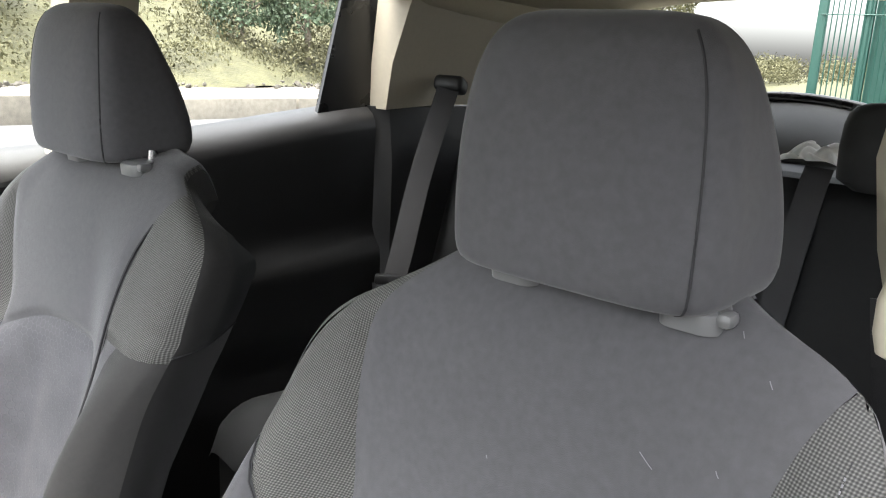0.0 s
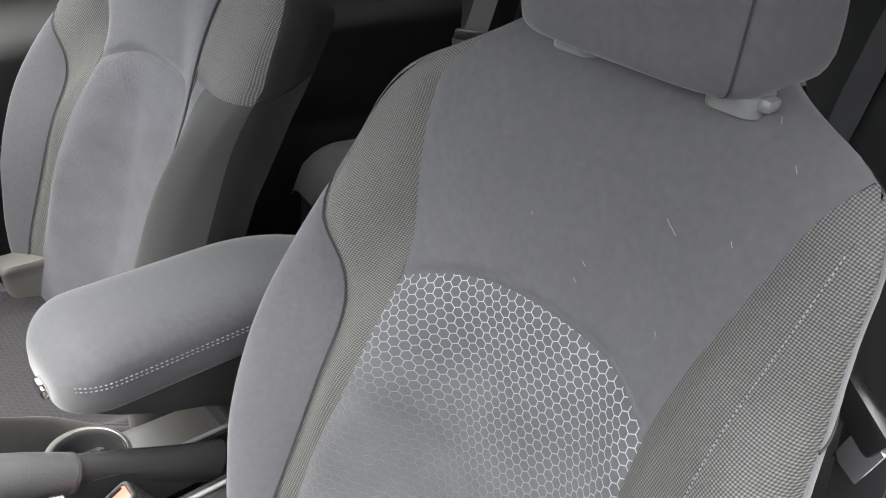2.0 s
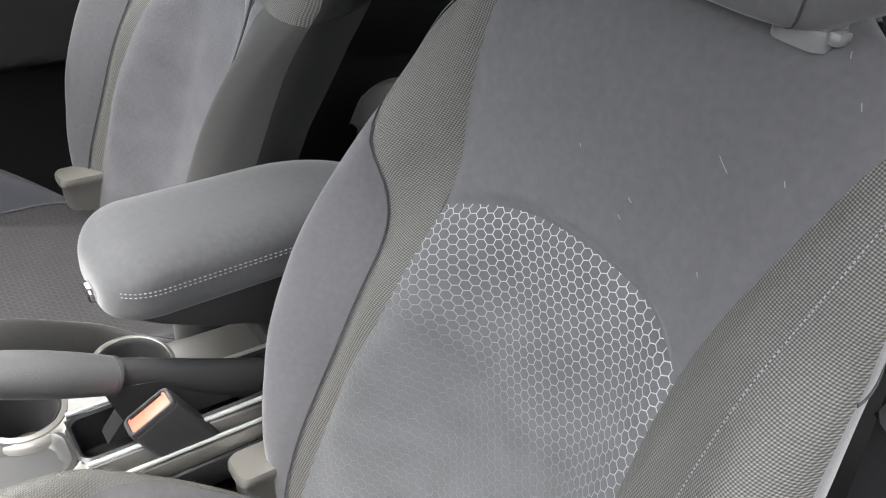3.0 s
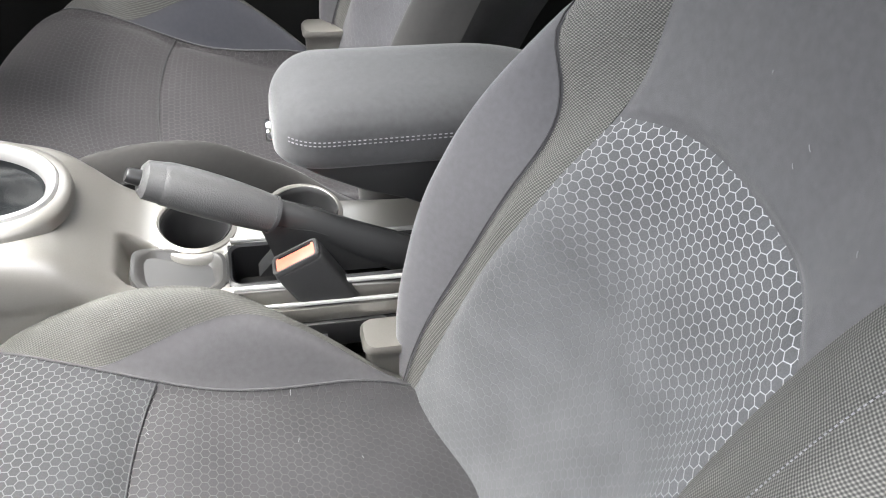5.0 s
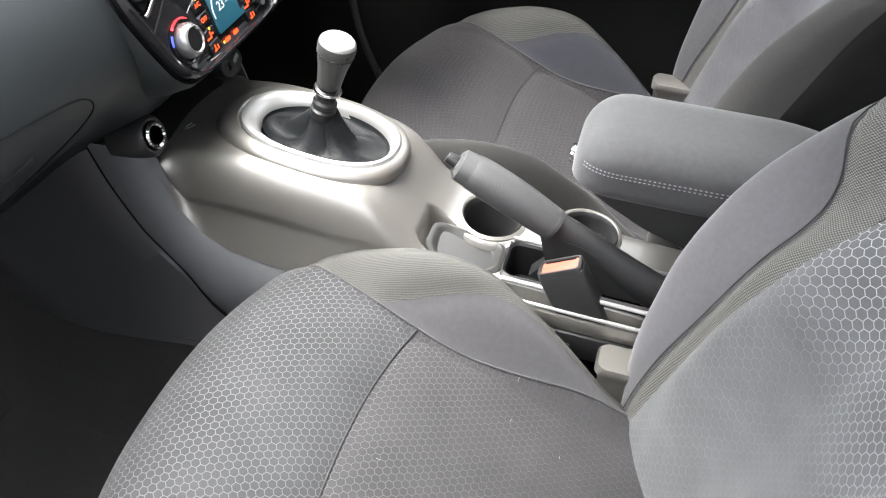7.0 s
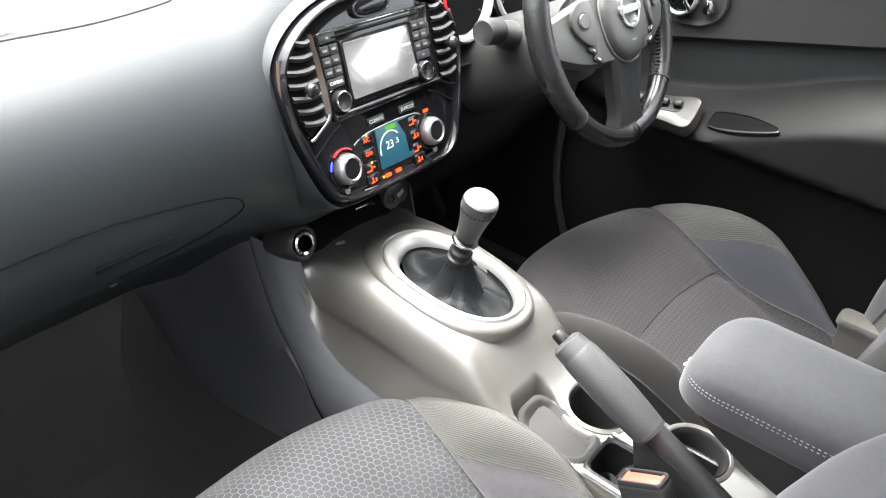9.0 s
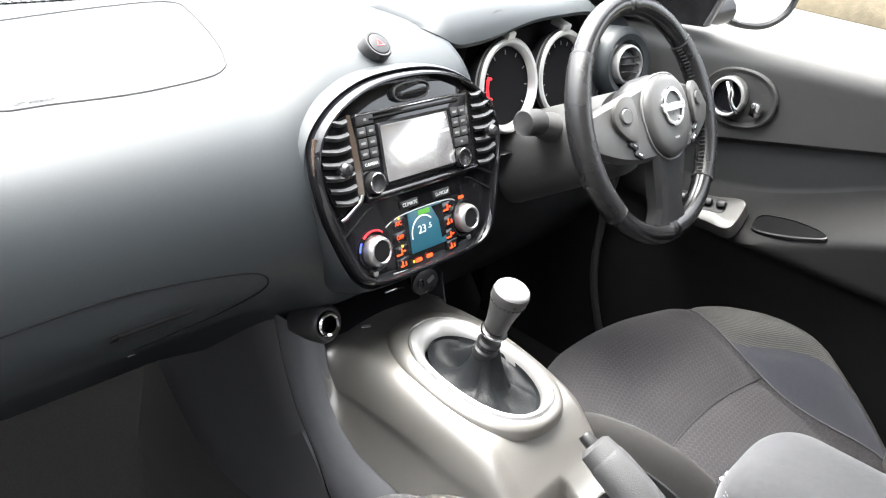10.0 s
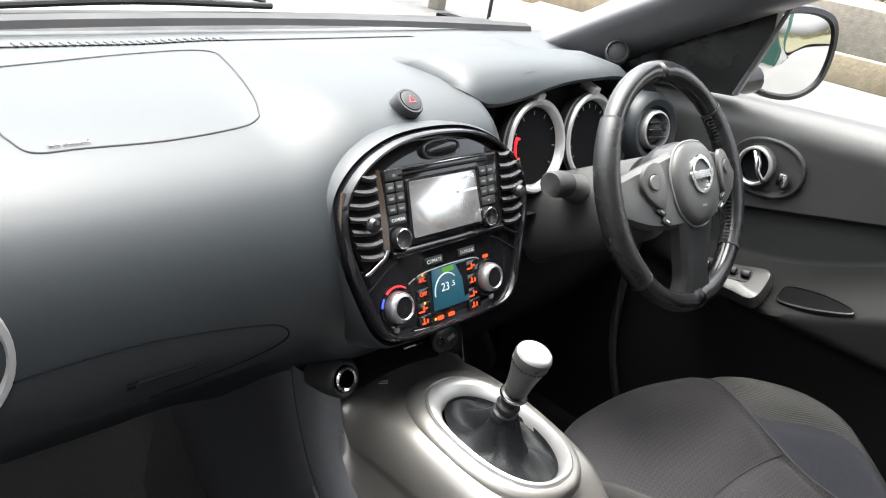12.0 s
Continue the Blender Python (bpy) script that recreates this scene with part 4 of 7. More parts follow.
    fine = [(p.x, p.y, p.z, q.y, q.z) for p, q in zip(spline([(r[0], r[1], r[2]) for r in hz], 4), spline([(r[0], r[3], r[4]) for r in hz], 4))]
    bm = loft([[head_point(r, 2 * math.pi * i / 72) for i in range(72)] for r in fine])
    head = part("headrest", bm, CLOTH, root, "charcoal cloth headrest")
    for f in (1, -1):
        pts = [head_point(r, radians(90 - f * 46)) for r in hz[1:8]]
        if f < 0 or not weave_outer:
            part("headrest_seam", tube(spline(pts, 4), 0.0010, 6), SEAM, head)
        post = put(Vector((f * 0.0665 - 0.015 - 0.030 * (not weave_outer) + head_dx, -0.208, 1.072)))
        part("headrest_post", tube([post, post + Vector((0, -0.004, 0.05))], 0.0055, 10), CHROME, head, "chrome headrest post")
        part("post_bezel", prism(rrect(0.042, 0.032, 0.012), 0.014, pose(post.x, post.y + 0.012, 1.097, -8), 0.004), BEZEL, head, "grey plastic bezel")
        if f == -1:
            part("release_button", box((0.011, 0.016, 0.010), (post.x - 0.022, post.y + 0.018, 1.106), 0.004), BEZEL, head, "grey release button")
    # cushion
    c_edge = lambda q: lerp(CENTRE_EDGE, seat_point(0, q).y)
    sl_edge = lambda q: max(lerp(SLOPE_EDGE, seat_point(0, q).y), c_edge(q) + 0.0005)
    s_w = lambda q: lerp(SEAT_W, seat_point(0, q).y)
    seam_y = 0.300 if weave_outer else 0.280
    qs = q_of(seam_y - 0.003)
    seam_q = lambda x: q_of(seam_y - 0.009 * (abs(x) / 0.19) ** 2)
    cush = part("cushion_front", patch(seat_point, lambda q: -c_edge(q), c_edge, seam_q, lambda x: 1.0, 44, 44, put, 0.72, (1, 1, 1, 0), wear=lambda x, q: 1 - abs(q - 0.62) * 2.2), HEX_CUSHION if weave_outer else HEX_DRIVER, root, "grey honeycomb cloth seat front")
    part("cushion_centre", patch(seat_point, lambda q: -c_edge(q), c_edge, 0.0, seam_q, 44, 44, put, 0.72, (1, 1, 0, 1), wear=lambda x, q: q / qs * 0.9), HEX_FAINT if weave_outer else HEX_DRIVER, cush, "worn honeycomb cloth seat centre, darkened for shade")
    part("cross_seam", tube([put(seat_point(x, seam_q(x), 0.0078)) for x in (-0.184 + 0.368 * k / 30 for k in range(31))], 0.0010, 6), SEAM, cush)
    q_m = q_of(0.37)
    for f in (1, -1):
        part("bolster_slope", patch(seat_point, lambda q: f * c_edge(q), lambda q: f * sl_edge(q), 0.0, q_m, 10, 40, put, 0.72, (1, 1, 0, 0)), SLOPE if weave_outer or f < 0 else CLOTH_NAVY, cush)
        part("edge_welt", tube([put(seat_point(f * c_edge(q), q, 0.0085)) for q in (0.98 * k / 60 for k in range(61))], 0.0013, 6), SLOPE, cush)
        # the driver's near band is mesh in shade, put in as darker cloth
        part("mesh_band", patch(seat_point, lambda q: f * sl_edge(q), lambda q: f * s_w(q), 0.0, 1.0, 14, 60, put, 0.72, (1, 0, 0, 0)), WEAVE_SOFT if weave_outer else WEAVE_DARK if f > 0 else CLOTH_SHADED, cush, "olive-grey woven mesh band" if weave_outer or f > 0 else "cushion side with shade put into dark cloth")
        part("cushion_seam", tube([put(seat_point(f * s_w(q), q, 0.0)) for q in (k / 50 for k in range(51))], 0.0018, 6), SEAM, cush)

        def valance(a, b, f=f):
            q = a * 0.985
            e = seat_point(f * s_w(q), q)
            low = 0.36 + 0.03 * (e.y < 0.02)
            return put(Vector((e.x - f * (0.004 + 0.03 * b * b), e.y - 0.02 * b * bump_step(e.y, 0.3, 0.45), e.z + (low - e.z) * b - 0.002)))
        part("side_valance", grid(valance, 40, 10), CLOTH_BLACK, cush)
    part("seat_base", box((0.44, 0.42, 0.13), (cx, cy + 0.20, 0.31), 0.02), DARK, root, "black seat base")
    for f in (1, -1):
        part("seat_rail", box((0.03, 0.50, 0.05), (cx + f * 0.19, cy + 0.18, base_z + 0.022), 0.006), SATIN, root)
    return root


passenger_seat = front_seat("passenger_seat", -0.335, 0.0, "charcoal and honeycomb cloth front passenger seat on the carpet")
driver_seat = front_seat("driver_seat", 0.345, 0.0, "charcoal and honeycomb cloth driver's seat beside the armrest", weave_outer=False, head_dx=0.024)

# lint caught in the cloth
FAR_SIDE[0] = OUTER_W
rnd_lint = random.Random(11)
lint = bmesh.new()
for n, (x, y, z, size) in enumerate([(-0.413, -0.145, 1.017, 0.013), (-0.448, -0.178, 1.096, 0.004)] + [(-0.335 + rnd_lint.uniform(-0.15, 0.14), 0, rnd_lint.uniform(0.80, 1.08), rnd_lint.uniform(0.002, 0.005)) for _ in range(7)]):
    v = next((k / 200 for k in range(201) if lerp([(q[0], q[2]) for q in BACK_PTS], k / 200) >= z), 0.9)
    a = rnd_lint.uniform(0.6, 1.3)
    pts = [back_point(x + 0.335 + math.cos(a) * size * (k - 0.5), v + math.sin(a) * size * (k - 0.5) / 0.70, -0.0012 - 0.0015 * k * (1 - k)) + Vector((-0.335, 0, 0)) for k in (0, 0.25, 0.5, 0.75, 1)]
    tube(pts, 0.00032, 5, bm=lint)
for _ in range(10):
    x, q, a, size = rnd_lint.uniform(-0.18, 0.18), rnd_lint.uniform(0.12, 0.55), rnd_lint.uniform(0, 3.1), rnd_lint.uniform(0.002, 0.005)
    tube([seat_point(x + math.cos(a) * size * k, q + math.sin(a) * size * k, -0.001) + Vector((-0.335, 0, 0)) for k in (0, 0.5, 1)], 0.0003, 5, bm=lint)
solo("lint", lint, STITCH, "pale lint fibres caught on the passenger seat cloth", "lint", "stuff")

# ---- centre console between the seats ----
console = thing("centre_console", (0, 0.35, 0.20), "silver-painted centre console with black sides on the tunnel", "console")
CON_TOP = [(0.72, 0.645), (0.66, 0.676), (0.60, 0.692), (0.54, 0.700), (0.47, 0.698), (0.40, 0.688), (0.362, 0.676), (0.335, 0.652), (0.305, 0.620), (0.27, 0.600), (0.20, 0.594), (0.10, 0.588), (-0.02, 0.582), (-0.25, 0.580)]
CON_W = smooth_table([(-0.25, 0.076), (0.10, 0.076), (0.24, 0.082), (0.30, 0.096), (0.36, 0.108), (0.45, 0.116), (0.54, 0.118), (0.62, 0.117), (0.72, 0.115)])
CON_LOW = [(-0.25, 0.545), (0.10, 0.545), (0.22, 0.540), (0.30, 0.540), (0.38, 0.550), (0.465, 0.561), (0.53, 0.572), (0.565, 0.592), (0.588, 0.620), (0.602, 0.650), (0.612, 0.680), (0.70, 0.69)]
CON_PTS = [(p.x, p.y) for p in spline([(a, b, 0) for a, b in CON_TOP], 6)][::-1]


def con_z(y):
    return lerp(CON_PTS, y)


HOLES = [(0.030, 0.232, 0.040, 0.038), (0.050, 0.110, 0.040, 0.038)]


def con_surface(a, b):
    """Egg-shaped dome with a crease under its cap, running into the flat tray behind."""
    y = -0.25 + 0.92 * b
    w = lerp(CON_W, y)
    s = 2 * a - 1
    top, low = con_z(y), lerp(CON_LOW, y)
    egg = bump_step(y, 0.26, 0.40)
    k = abs(s)
    drop = min(0.052, max(0.006, (top - low) * 0.62)) * egg + 0.006
    if k < 0.55:
        x, z = w * (k / 0.55) * 0.66, top - 0.006 * (k / 0.55) ** 2 * egg
    elif k < 0.80:
        q = (k - 0.55) / 0.25
        x, z = w * (0.66 + 0.28 * math.sin(q * math.pi / 2)), top - 0.006 * egg - drop * (1 - math.cos(q * math.pi / 2))
    else:
        q = (k - 0.80) / 0.20
        z0 = top - 0.006 * egg - drop
        x, z = w * (0.94 + (-0.022 * min(1.0, q * 10) - 0.015 * math.sin(q * math.pi) + 0.097 * q) * egg + 0.06 * q * (1 - egg)), z0 + (min(low, z0 - 0.004) - z0) * q
    x = math.copysign(x, s)
    near = max(abs(x + 0.034) / 0.042, abs(y - 0.254) / 0.056)
    corner = ((max(0.0, abs(x + 0.034) - 0.022) / 0.013) ** 2 + (max(0.0, abs(y - 0.254) - 0.037) / 0.016) ** 2) ** 0.5
    if near < 1.3:
        z -= 0.020 * (1 - bump_step(corner, 0.55, 1.15)) * (1 + 0.9 * bump_step(y, 0.25, 0.31)) * bump_step(math.hypot(x - 0.030, y - 0.232), 0.051, 0.062)
    return Vector((x, y, z))


bm = grid(con_surface, 130, 260)
dead = [f for f in bm.faces if any(((f.calc_center_median().x - x) / a) ** 2 + ((f.calc_center_median().y - y) / b) ** 2 < 1.15 for x, y, a, b in HOLES)
        or (f.calc_center_median().x / 0.058) ** 2 + ((f.calc_center_median().y - 0.446) / 0.089) ** 2 < 1
        or (-0.068 < f.calc_center_median().x < -0.006 and -0.2 < f.calc_center_median().y < 0.199 and f.calc_center_median().z > 0.57)]
bmesh.ops.delete(bm, geom=dead, context="FACES")
part("console_top", bm, SILVER, console, "satin silver painted top")
for x, y, a, b in HOLES:
    m = pose(x, y, con_z(y) - 0.0005)
    part("cup_holder", loft([[m @ Vector((p[0], p[1], h)) for p in oval(a * k, b * k, 40)] for k, h in ((1.06, -0.006), (1.06, 0.0), (1.02, 0.003), (0.97, 0.001), (0.94, -0.005), (0.90, -0.070), (0.7, -0.072), (0.02, -0.072))], cap=False), BLACK, console, "black cup holder")
    part("cup_rim", loft([[Vector((x + p[0], y + p[1], con_z(y + p[1]) + h)) for p in oval(a * k, b * k, 40)] for k, h in ((1.22, -0.004), (1.18, 0.0015), (1.07, 0.0032), (1.01, 0.002), (0.98, -0.006))], cap=False), SILVER, console, "satin silver rim")


def bowl(x0, x1, y0, y1, z, depth, material, name, label="", round_=0.012):
    w, h = x1 - x0, y1 - y0
    c = ((x0 + x1) / 2, (y0 + y1) / 2)
    rings = []
    for inset, dz in ((-0.004, -0.004), (-0.004, 0.0), (-0.001, 0.0025), (0.002, 0.0), (0.006, -depth + 0.006), (0.014, -depth), (0.02, -depth)):
        rings.append([Vector((p[0], p[1], z + dz)) for p in rrect(w - 2 * inset, h - 2 * inset, max(0.003, round_ - inset * 0.3), 5, c)])
    bmx = loft(rings, cap=False)
    bmx.faces.new([bmx.verts[len(bmx.verts) - len(rings[-1]) + i] for i in range(len(rings[-1]))]) if bmx.verts.ensure_lookup_table() is None else None
    return part(name, bmx, material, console, label)


TRAY = surface("tray_plastic", (0.050, 0.049, 0.048), 0.34, metal=0.4, vary=0.06, bump=0.05, blotch=8)
rings = []
for inset, dz in ((-0.006, -0.010), (-0.004, -0.0015), (0.000, 0.0004), (0.003, -0.0010), (0.006, -0.0065), (0.012, -0.0105), (0.020, -0.0125), (0.027, -0.0130)):
    rings.append([Vector((p[0], p[1], con_z(p[1]) + dz)) for p in rrect(0.060 - 2 * inset, 0.086 - 2 * inset, max(0.002, 0.020 - inset * 0.6), 6, (-0.042, 0.2485))])
part("tray", loft(rings), TRAY, console, "satin grey tray ahead of the handbrake")
bowl(-0.066, -0.006, -0.21, 0.198, 0.592, 0.05, SATIN, "handbrake_slot", "black slot round the handbrake")
part("slot_rail", tube([(-0.072, 0.196, 0.592), (-0.072, -0.2, 0.588)], 0.0028, 8), PALE, console, "pale silver rail")
part("slot_rail", tube([(-0.0015, 0.196, 0.597), (-0.0015, -0.2, 0.592)], 0.0028, 8), PALE, console, "pale silver rail")
part("slot_rail", tube([(-0.084, 0.205, 0.574), (-0.084, -0.2, 0.570)], 0.0024, 8), PALE, console, "pale silver lower rail")
part("flank_panel", box((0.006, 0.42, 0.022), (-0.0835, -0.0, 0.556), 0.002), SILVER, console, "satin flank panel")
part("side_strip", box((0.012, 0.42, 0.040), (-0.084, -0.0, 0.524), 0.004), SATIN, console, "black side strip")
part("side_strip", box((0.010, 0.40, 0.035), (0.079, -0.0, 0.548), 0.004), SATIN, console, "black side strip")
EDGE_IN = spline([(0, 0.10, 0.545), (0, 0.22, 0.541), (0, 0.30, 0.541), (0, 0.38, 0.551), (0, 0.465, 0.562), (0, 0.53, 0.573), (0, 0.565, 0.593), (0, 0.588, 0.621), (0, 0.602, 0.651), (0, 0.613, 0.682), (0, 0.622, 0.71)], 6)
EDGE_OUT = spline([(0, 0.10, 0.500), (0, 0.22, 0.490), (0, 0.32, 0.460), (0, 0.42, 0.430), (0, 0.50, 0.430), (0, 0.555, 0.462), (0, 0.592, 0.515), (0, 0.620, 0.548), (0, 0.645, 0.578), (0, 0.677, 0.638), (0, 0.70, 0.70)], 6)
for s in (1, -1):
    rows = []
    for p, q in zip(EDGE_IN, EDGE_OUT):
        w = lerp(CON_W, p.y)
        d = q - p
        rows.append([Vector((s * (w + dx), p.y + d.y * k, p.z + d.z * k)) for k, dx in ((-0.03, -0.006), (0.0, -0.001), (0.06, 0.0035), (0.16, 0.0085), (0.30, 0.0125), (0.48, 0.0145), (0.72, 0.014), (0.92, 0.010), (1.0, 0.001), (1.02, -0.012))])
    part("edge_moulding", loft(rows, closed=False, cap=False), MOULDING, console, "dark grey satin edge moulding")
    low = spline([(0, 0.08, 0.36), (0, 0.20, 0.34), (0, 0.32, 0.34), (0, 0.42, 0.38), (0, 0.50, 0.40), (0, 0.58, 0.405), (0, 0.68, 0.385), (0, 0.76, 0.375), (0, 0.84, 0.39), (0, 0.90, 0.43), (0, 0.98, 0.50)], 6)
    rows = []
    for p, q in zip(EDGE_OUT, low):
        w = lerp(CON_W, min(p.y, 0.7))
        d = q - p
        rows.append([Vector((s * (w + dx), p.y + d.y * k, p.z + d.z * k)) for k, dx in ((-0.03, -0.014), (0.015, -0.002), (0.05, 0.007), (0.2, 0.012), (0.5, 0.018), (0.8, 0.026), (0.97, 0.032), (1.0, 0.028), (1.02, 0.01))])
    part("side_panel", loft(rows, closed=False, cap=False), SIDE_PLASTIC, console, "black plastic footwell side panel")
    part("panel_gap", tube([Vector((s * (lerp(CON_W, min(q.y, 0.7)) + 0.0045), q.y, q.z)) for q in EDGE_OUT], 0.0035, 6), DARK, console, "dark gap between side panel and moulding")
    rows = [[Vector((s * x, q.y + 0.02 * k, 0.40 * (1 - k) + 0.20 * k + (q.z - 0.39) * (1 - k))) for x, k in ((0.10, -0.2), (0.146, 0.0), (0.152, 0.3), (0.165, 0.7), (0.20, 1.0))] for q in low]
    part("tunnel_carpet", loft(rows, closed=False, cap=False), CARPET, console, "black carpet along the tunnel")
# ring round the gear lever
RING = pose(0, 0.455, con_z(0.455) + 0.0005, 5.5)


def ring_shape(rows):
    return loft([[RING @ Vector((p[0] * kx, p[1] * ky + dy, h)) for p in oval(1, 1, 64, 2.35)] for kx, ky, dy, h in rows], cap=False)


part("gear_surround", ring_shape(((0.084, 0.122, 0.005, -0.016), (0.081, 0.119, 0.004, -0.0065), (0.0785, 0.1165, 0.003, -0.0028), (0.073, 0.110, 0.001, 0.0002), (0.0670, 0.102, -0.002, 0.0012), (0.0655, 0.100, -0.003, -0.001))), SILVER, console, "pale silver oval gear surround")
part("gaiter_ring", ring_shape(((0.0655, 0.100, -0.003, 0.0005), (0.064, 0.098, -0.003, 0.004), (0.060, 0.093, -0.005, 0.005), (0.057, 0.087, -0.008, 0.002), (0.053, 0.082, -0.009, -0.006), (0.051, 0.080, -0.009, -0.016))), PALE, console, "pale silver gaiter ring")
# leather gaiter with folds
folds = [(1.0, -0.010, 0.0), (0.97, -0.016, 0.02), (0.90, -0.019, 0.06), (0.78, -0.020, 0.10), (0.66, -0.018, 0.14), (0.54, -0.012, 0.20), (0.45, -0.003, 0.22), (0.38, 0.009, 0.16), (0.32, 0.022, 0.08), (0.28, 0.032, 0.03), (0.25, 0.037, 0.0)]
rings = []
for k, h, amp in folds:
    loop = []
    for i in range(128):
        a = 2 * math.pi * i / 128
        crease = abs(math.sin(2.5 * a + 0.6)) ** 0.5
        wob = 1 + amp * 0.80 * math.sin(4 * a + 0.7 + 2 * k) + amp * 0.7 * (crease - 0.6)
        ax, ay = 0.053 * k, 0.081 * k ** 1.22
        tuck = 0.010 * math.exp(-((a - 5.0) / 0.35) ** 2) * math.sin(min(1.0, (1 - k) * 2.2) * math.pi)
        loop.append(RING @ Vector((ax * wob * math.cos(a) + 0.004 * (1 - k), ay * wob * math.sin(a) - 0.003 * (1 - k), 0.80 * h + 0.030 * amp * math.sin(5 * a + 1) + tuck)) + Vector((0, -0.010 * k, 0)))
    rings.append(loop)

gear = thing("gear_lever", (0.003, 0.445, 0.70), "gear lever with black leather knob and gaiter on the console", "gear lever")
part("gaiter", loft(rings, cap=False), GAITER, gear, "black leather gaiter")
GL = basis((-0.001, 0.448, 0.724), (1, 0, 0), (0, 0.97, 0.22))
part("lever_shaft", lathe([(0.006, 0.0), (0.006, 0.05)], GL, 16), BLACK, gear)
part("lever_collar", lathe([(0.0150, -0.006), (0.0155, 0.000), (0.0155, 0.004), (0.0130, 0.006), (0.0130, 0.009), (0.0148, 0.011), (0.0148, 0.015), (0.0122, 0.018), (0.0122, 0.024), (0.0150, 0.028), (0.0165, 0.030), (0.0165, 0.033), (0.014, 0.035), (0.011, 0.036)], GL, 28), SATIN, gear, "ribbed black collar with bright edge")
part("lever_ring", lathe([(0.0163, 0.0295), (0.0171, 0.0305), (0.0171, 0.0325), (0.0163, 0.0335)], GL, 28, cap=False), CHROME, gear, "bright ring")
part("gear_knob", lathe([(0.0120, 0.036), (0.0142, 0.039), (0.0152, 0.050), (0.0172, 0.064), (0.0202, 0.078), (0.0218, 0.086), (0.0222, 0.093), (0.0216, 0.096)], GL, 32), KNOBSKIN, gear, "black leather gear knob")
part("knob_cap", lathe([(0.0212, 0.0945), (0.0206, 0.0985), (0.0180, 0.1012), (0.011, 0.1028), (0.004, 0.1034), (0.0005, 0.1035)], GL, 32), PALE, gear, "satin silver knob cap")
stitches = bmesh.new()
for i in range(26):
    a = 2 * math.pi * i / 26
    p = GL @ Vector((0.0214 * math.cos(a), 0.0214 * math.sin(a), 0.083))
    box((0.0032, 0.0012, 0.0018), tuple(p), 0, turn=(0, 0, math.degrees(a) + 90), bm=stitches)
part("knob_stitching", stitches, RUBBER, gear)

# handbrake
hb = thing("handbrake", (-0.022, 0.05, 0.60), "black handbrake lever lowered beside the armrest", "handbrake")
axis_pts = spline([(-0.030, 0.000, 0.580), (-0.027, 0.060, 0.606), (-0.026, 0.110, 0.632), (-0.026, 0.150, 0.652)], 6)
part("lever_arm", tube(axis_pts, lambda k: 0.026 - 0.006 * k, 14, squash=0.60, up=Vector((1, 0, 0))), BLACK, hb, "black plastic lever arm")
part("lever_skirt", prism([(0.165, 0.650), (0.150, 0.600), (0.168, 0.575), (0.02, 0.572), (0.0, 0.588), (0.05, 0.606), (0.11, 0.636)], 0.026, basis((-0.0395, 0, 0), (0, 1, 0), (0, 0, 1)), 0.006), BLACK, hb, "black plastic lever skirt")
grip = spline([(-0.026, 0.150, 0.652), (-0.027, 0.180, 0.668), (-0.029, 0.215, 0.687), (-0.030, 0.245, 0.702), (-0.0305, 0.262, 0.709)], 6)
part("grip", tube(grip, lambda k: 0.0195 + 0.0035 * math.sin(k * math.pi) - 0.005 * max(0, k - 0.85) / 0.15, 18, up=Vector((1, 0, 0))), GRIP, hb, "grained dark grey grip")
part("grip_cap", tube([(-0.0295, 0.232, 0.6955), (-0.0302, 0.250, 0.7045), (-0.031, 0.268, 0.712), (-0.031, 0.272, 0.714)], lambda k: 0.0212 - 0.0075 * k ** 3, 18, up=Vector((1, 0, 0))), GRIP, hb, "dark grey end cap")
part("grip_seam", tube([(-0.0262, 0.1495, 0.6515), (-0.0265, 0.153, 0.6535)], 0.0205, 18, up=Vector((1, 0, 0))), SEAM, hb)
part("release_button", tube([(-0.031, 0.270, 0.713), (-0.0315, 0.282, 0.7185), (-0.0315, 0.284, 0.7195)], lambda k: 0.0085 - 0.002 * k, 14), SATIN, hb, "black release button")

# armrest with its box
arm = thing("armrest", (0.028, -0.05, 0.58), "padded grey cloth armrest over a black storage box", "armrest")


def arm_section(t):
    """Half width, top and bottom of the armrest lid, t from its nose to its back."""
    e = math.sqrt(max(0.0, 1 - (1 - min(t / 0.15, 1)) ** 2.2))
    sag = 0.05 * max(0.0, t - 0.55) ** 2 / 0.2
    return 0.072 * (0.42 + 0.58 * e) * (1 - 0.05 * t), 0.738 + 0.044 * e + 0.010 * t - sag, 0.716 - 0.014 * e + 0.004 * t


rings = []
for k in range(41):
    t = (k / 40) ** 1.8
    w, zt, zb = arm_section(t)
    loop = []
    for i in range(48):
        a = 2 * math.pi * i / 48
        c, q = math.cos(a), math.sin(a)
        loop.append(Vector((0.030 + w * math.copysign(abs(c) ** 0.5, c), 0.144 - 0.362 * t, (zt + zb) / 2 + (zt - zb) / 2 * math.copysign(abs(q) ** 0.62, q))))
    rings.append(loop)
part("lid_pad", loft(rings), CLOTH_ARM, arm, "padded grey cloth lid")
st = bmesh.new()
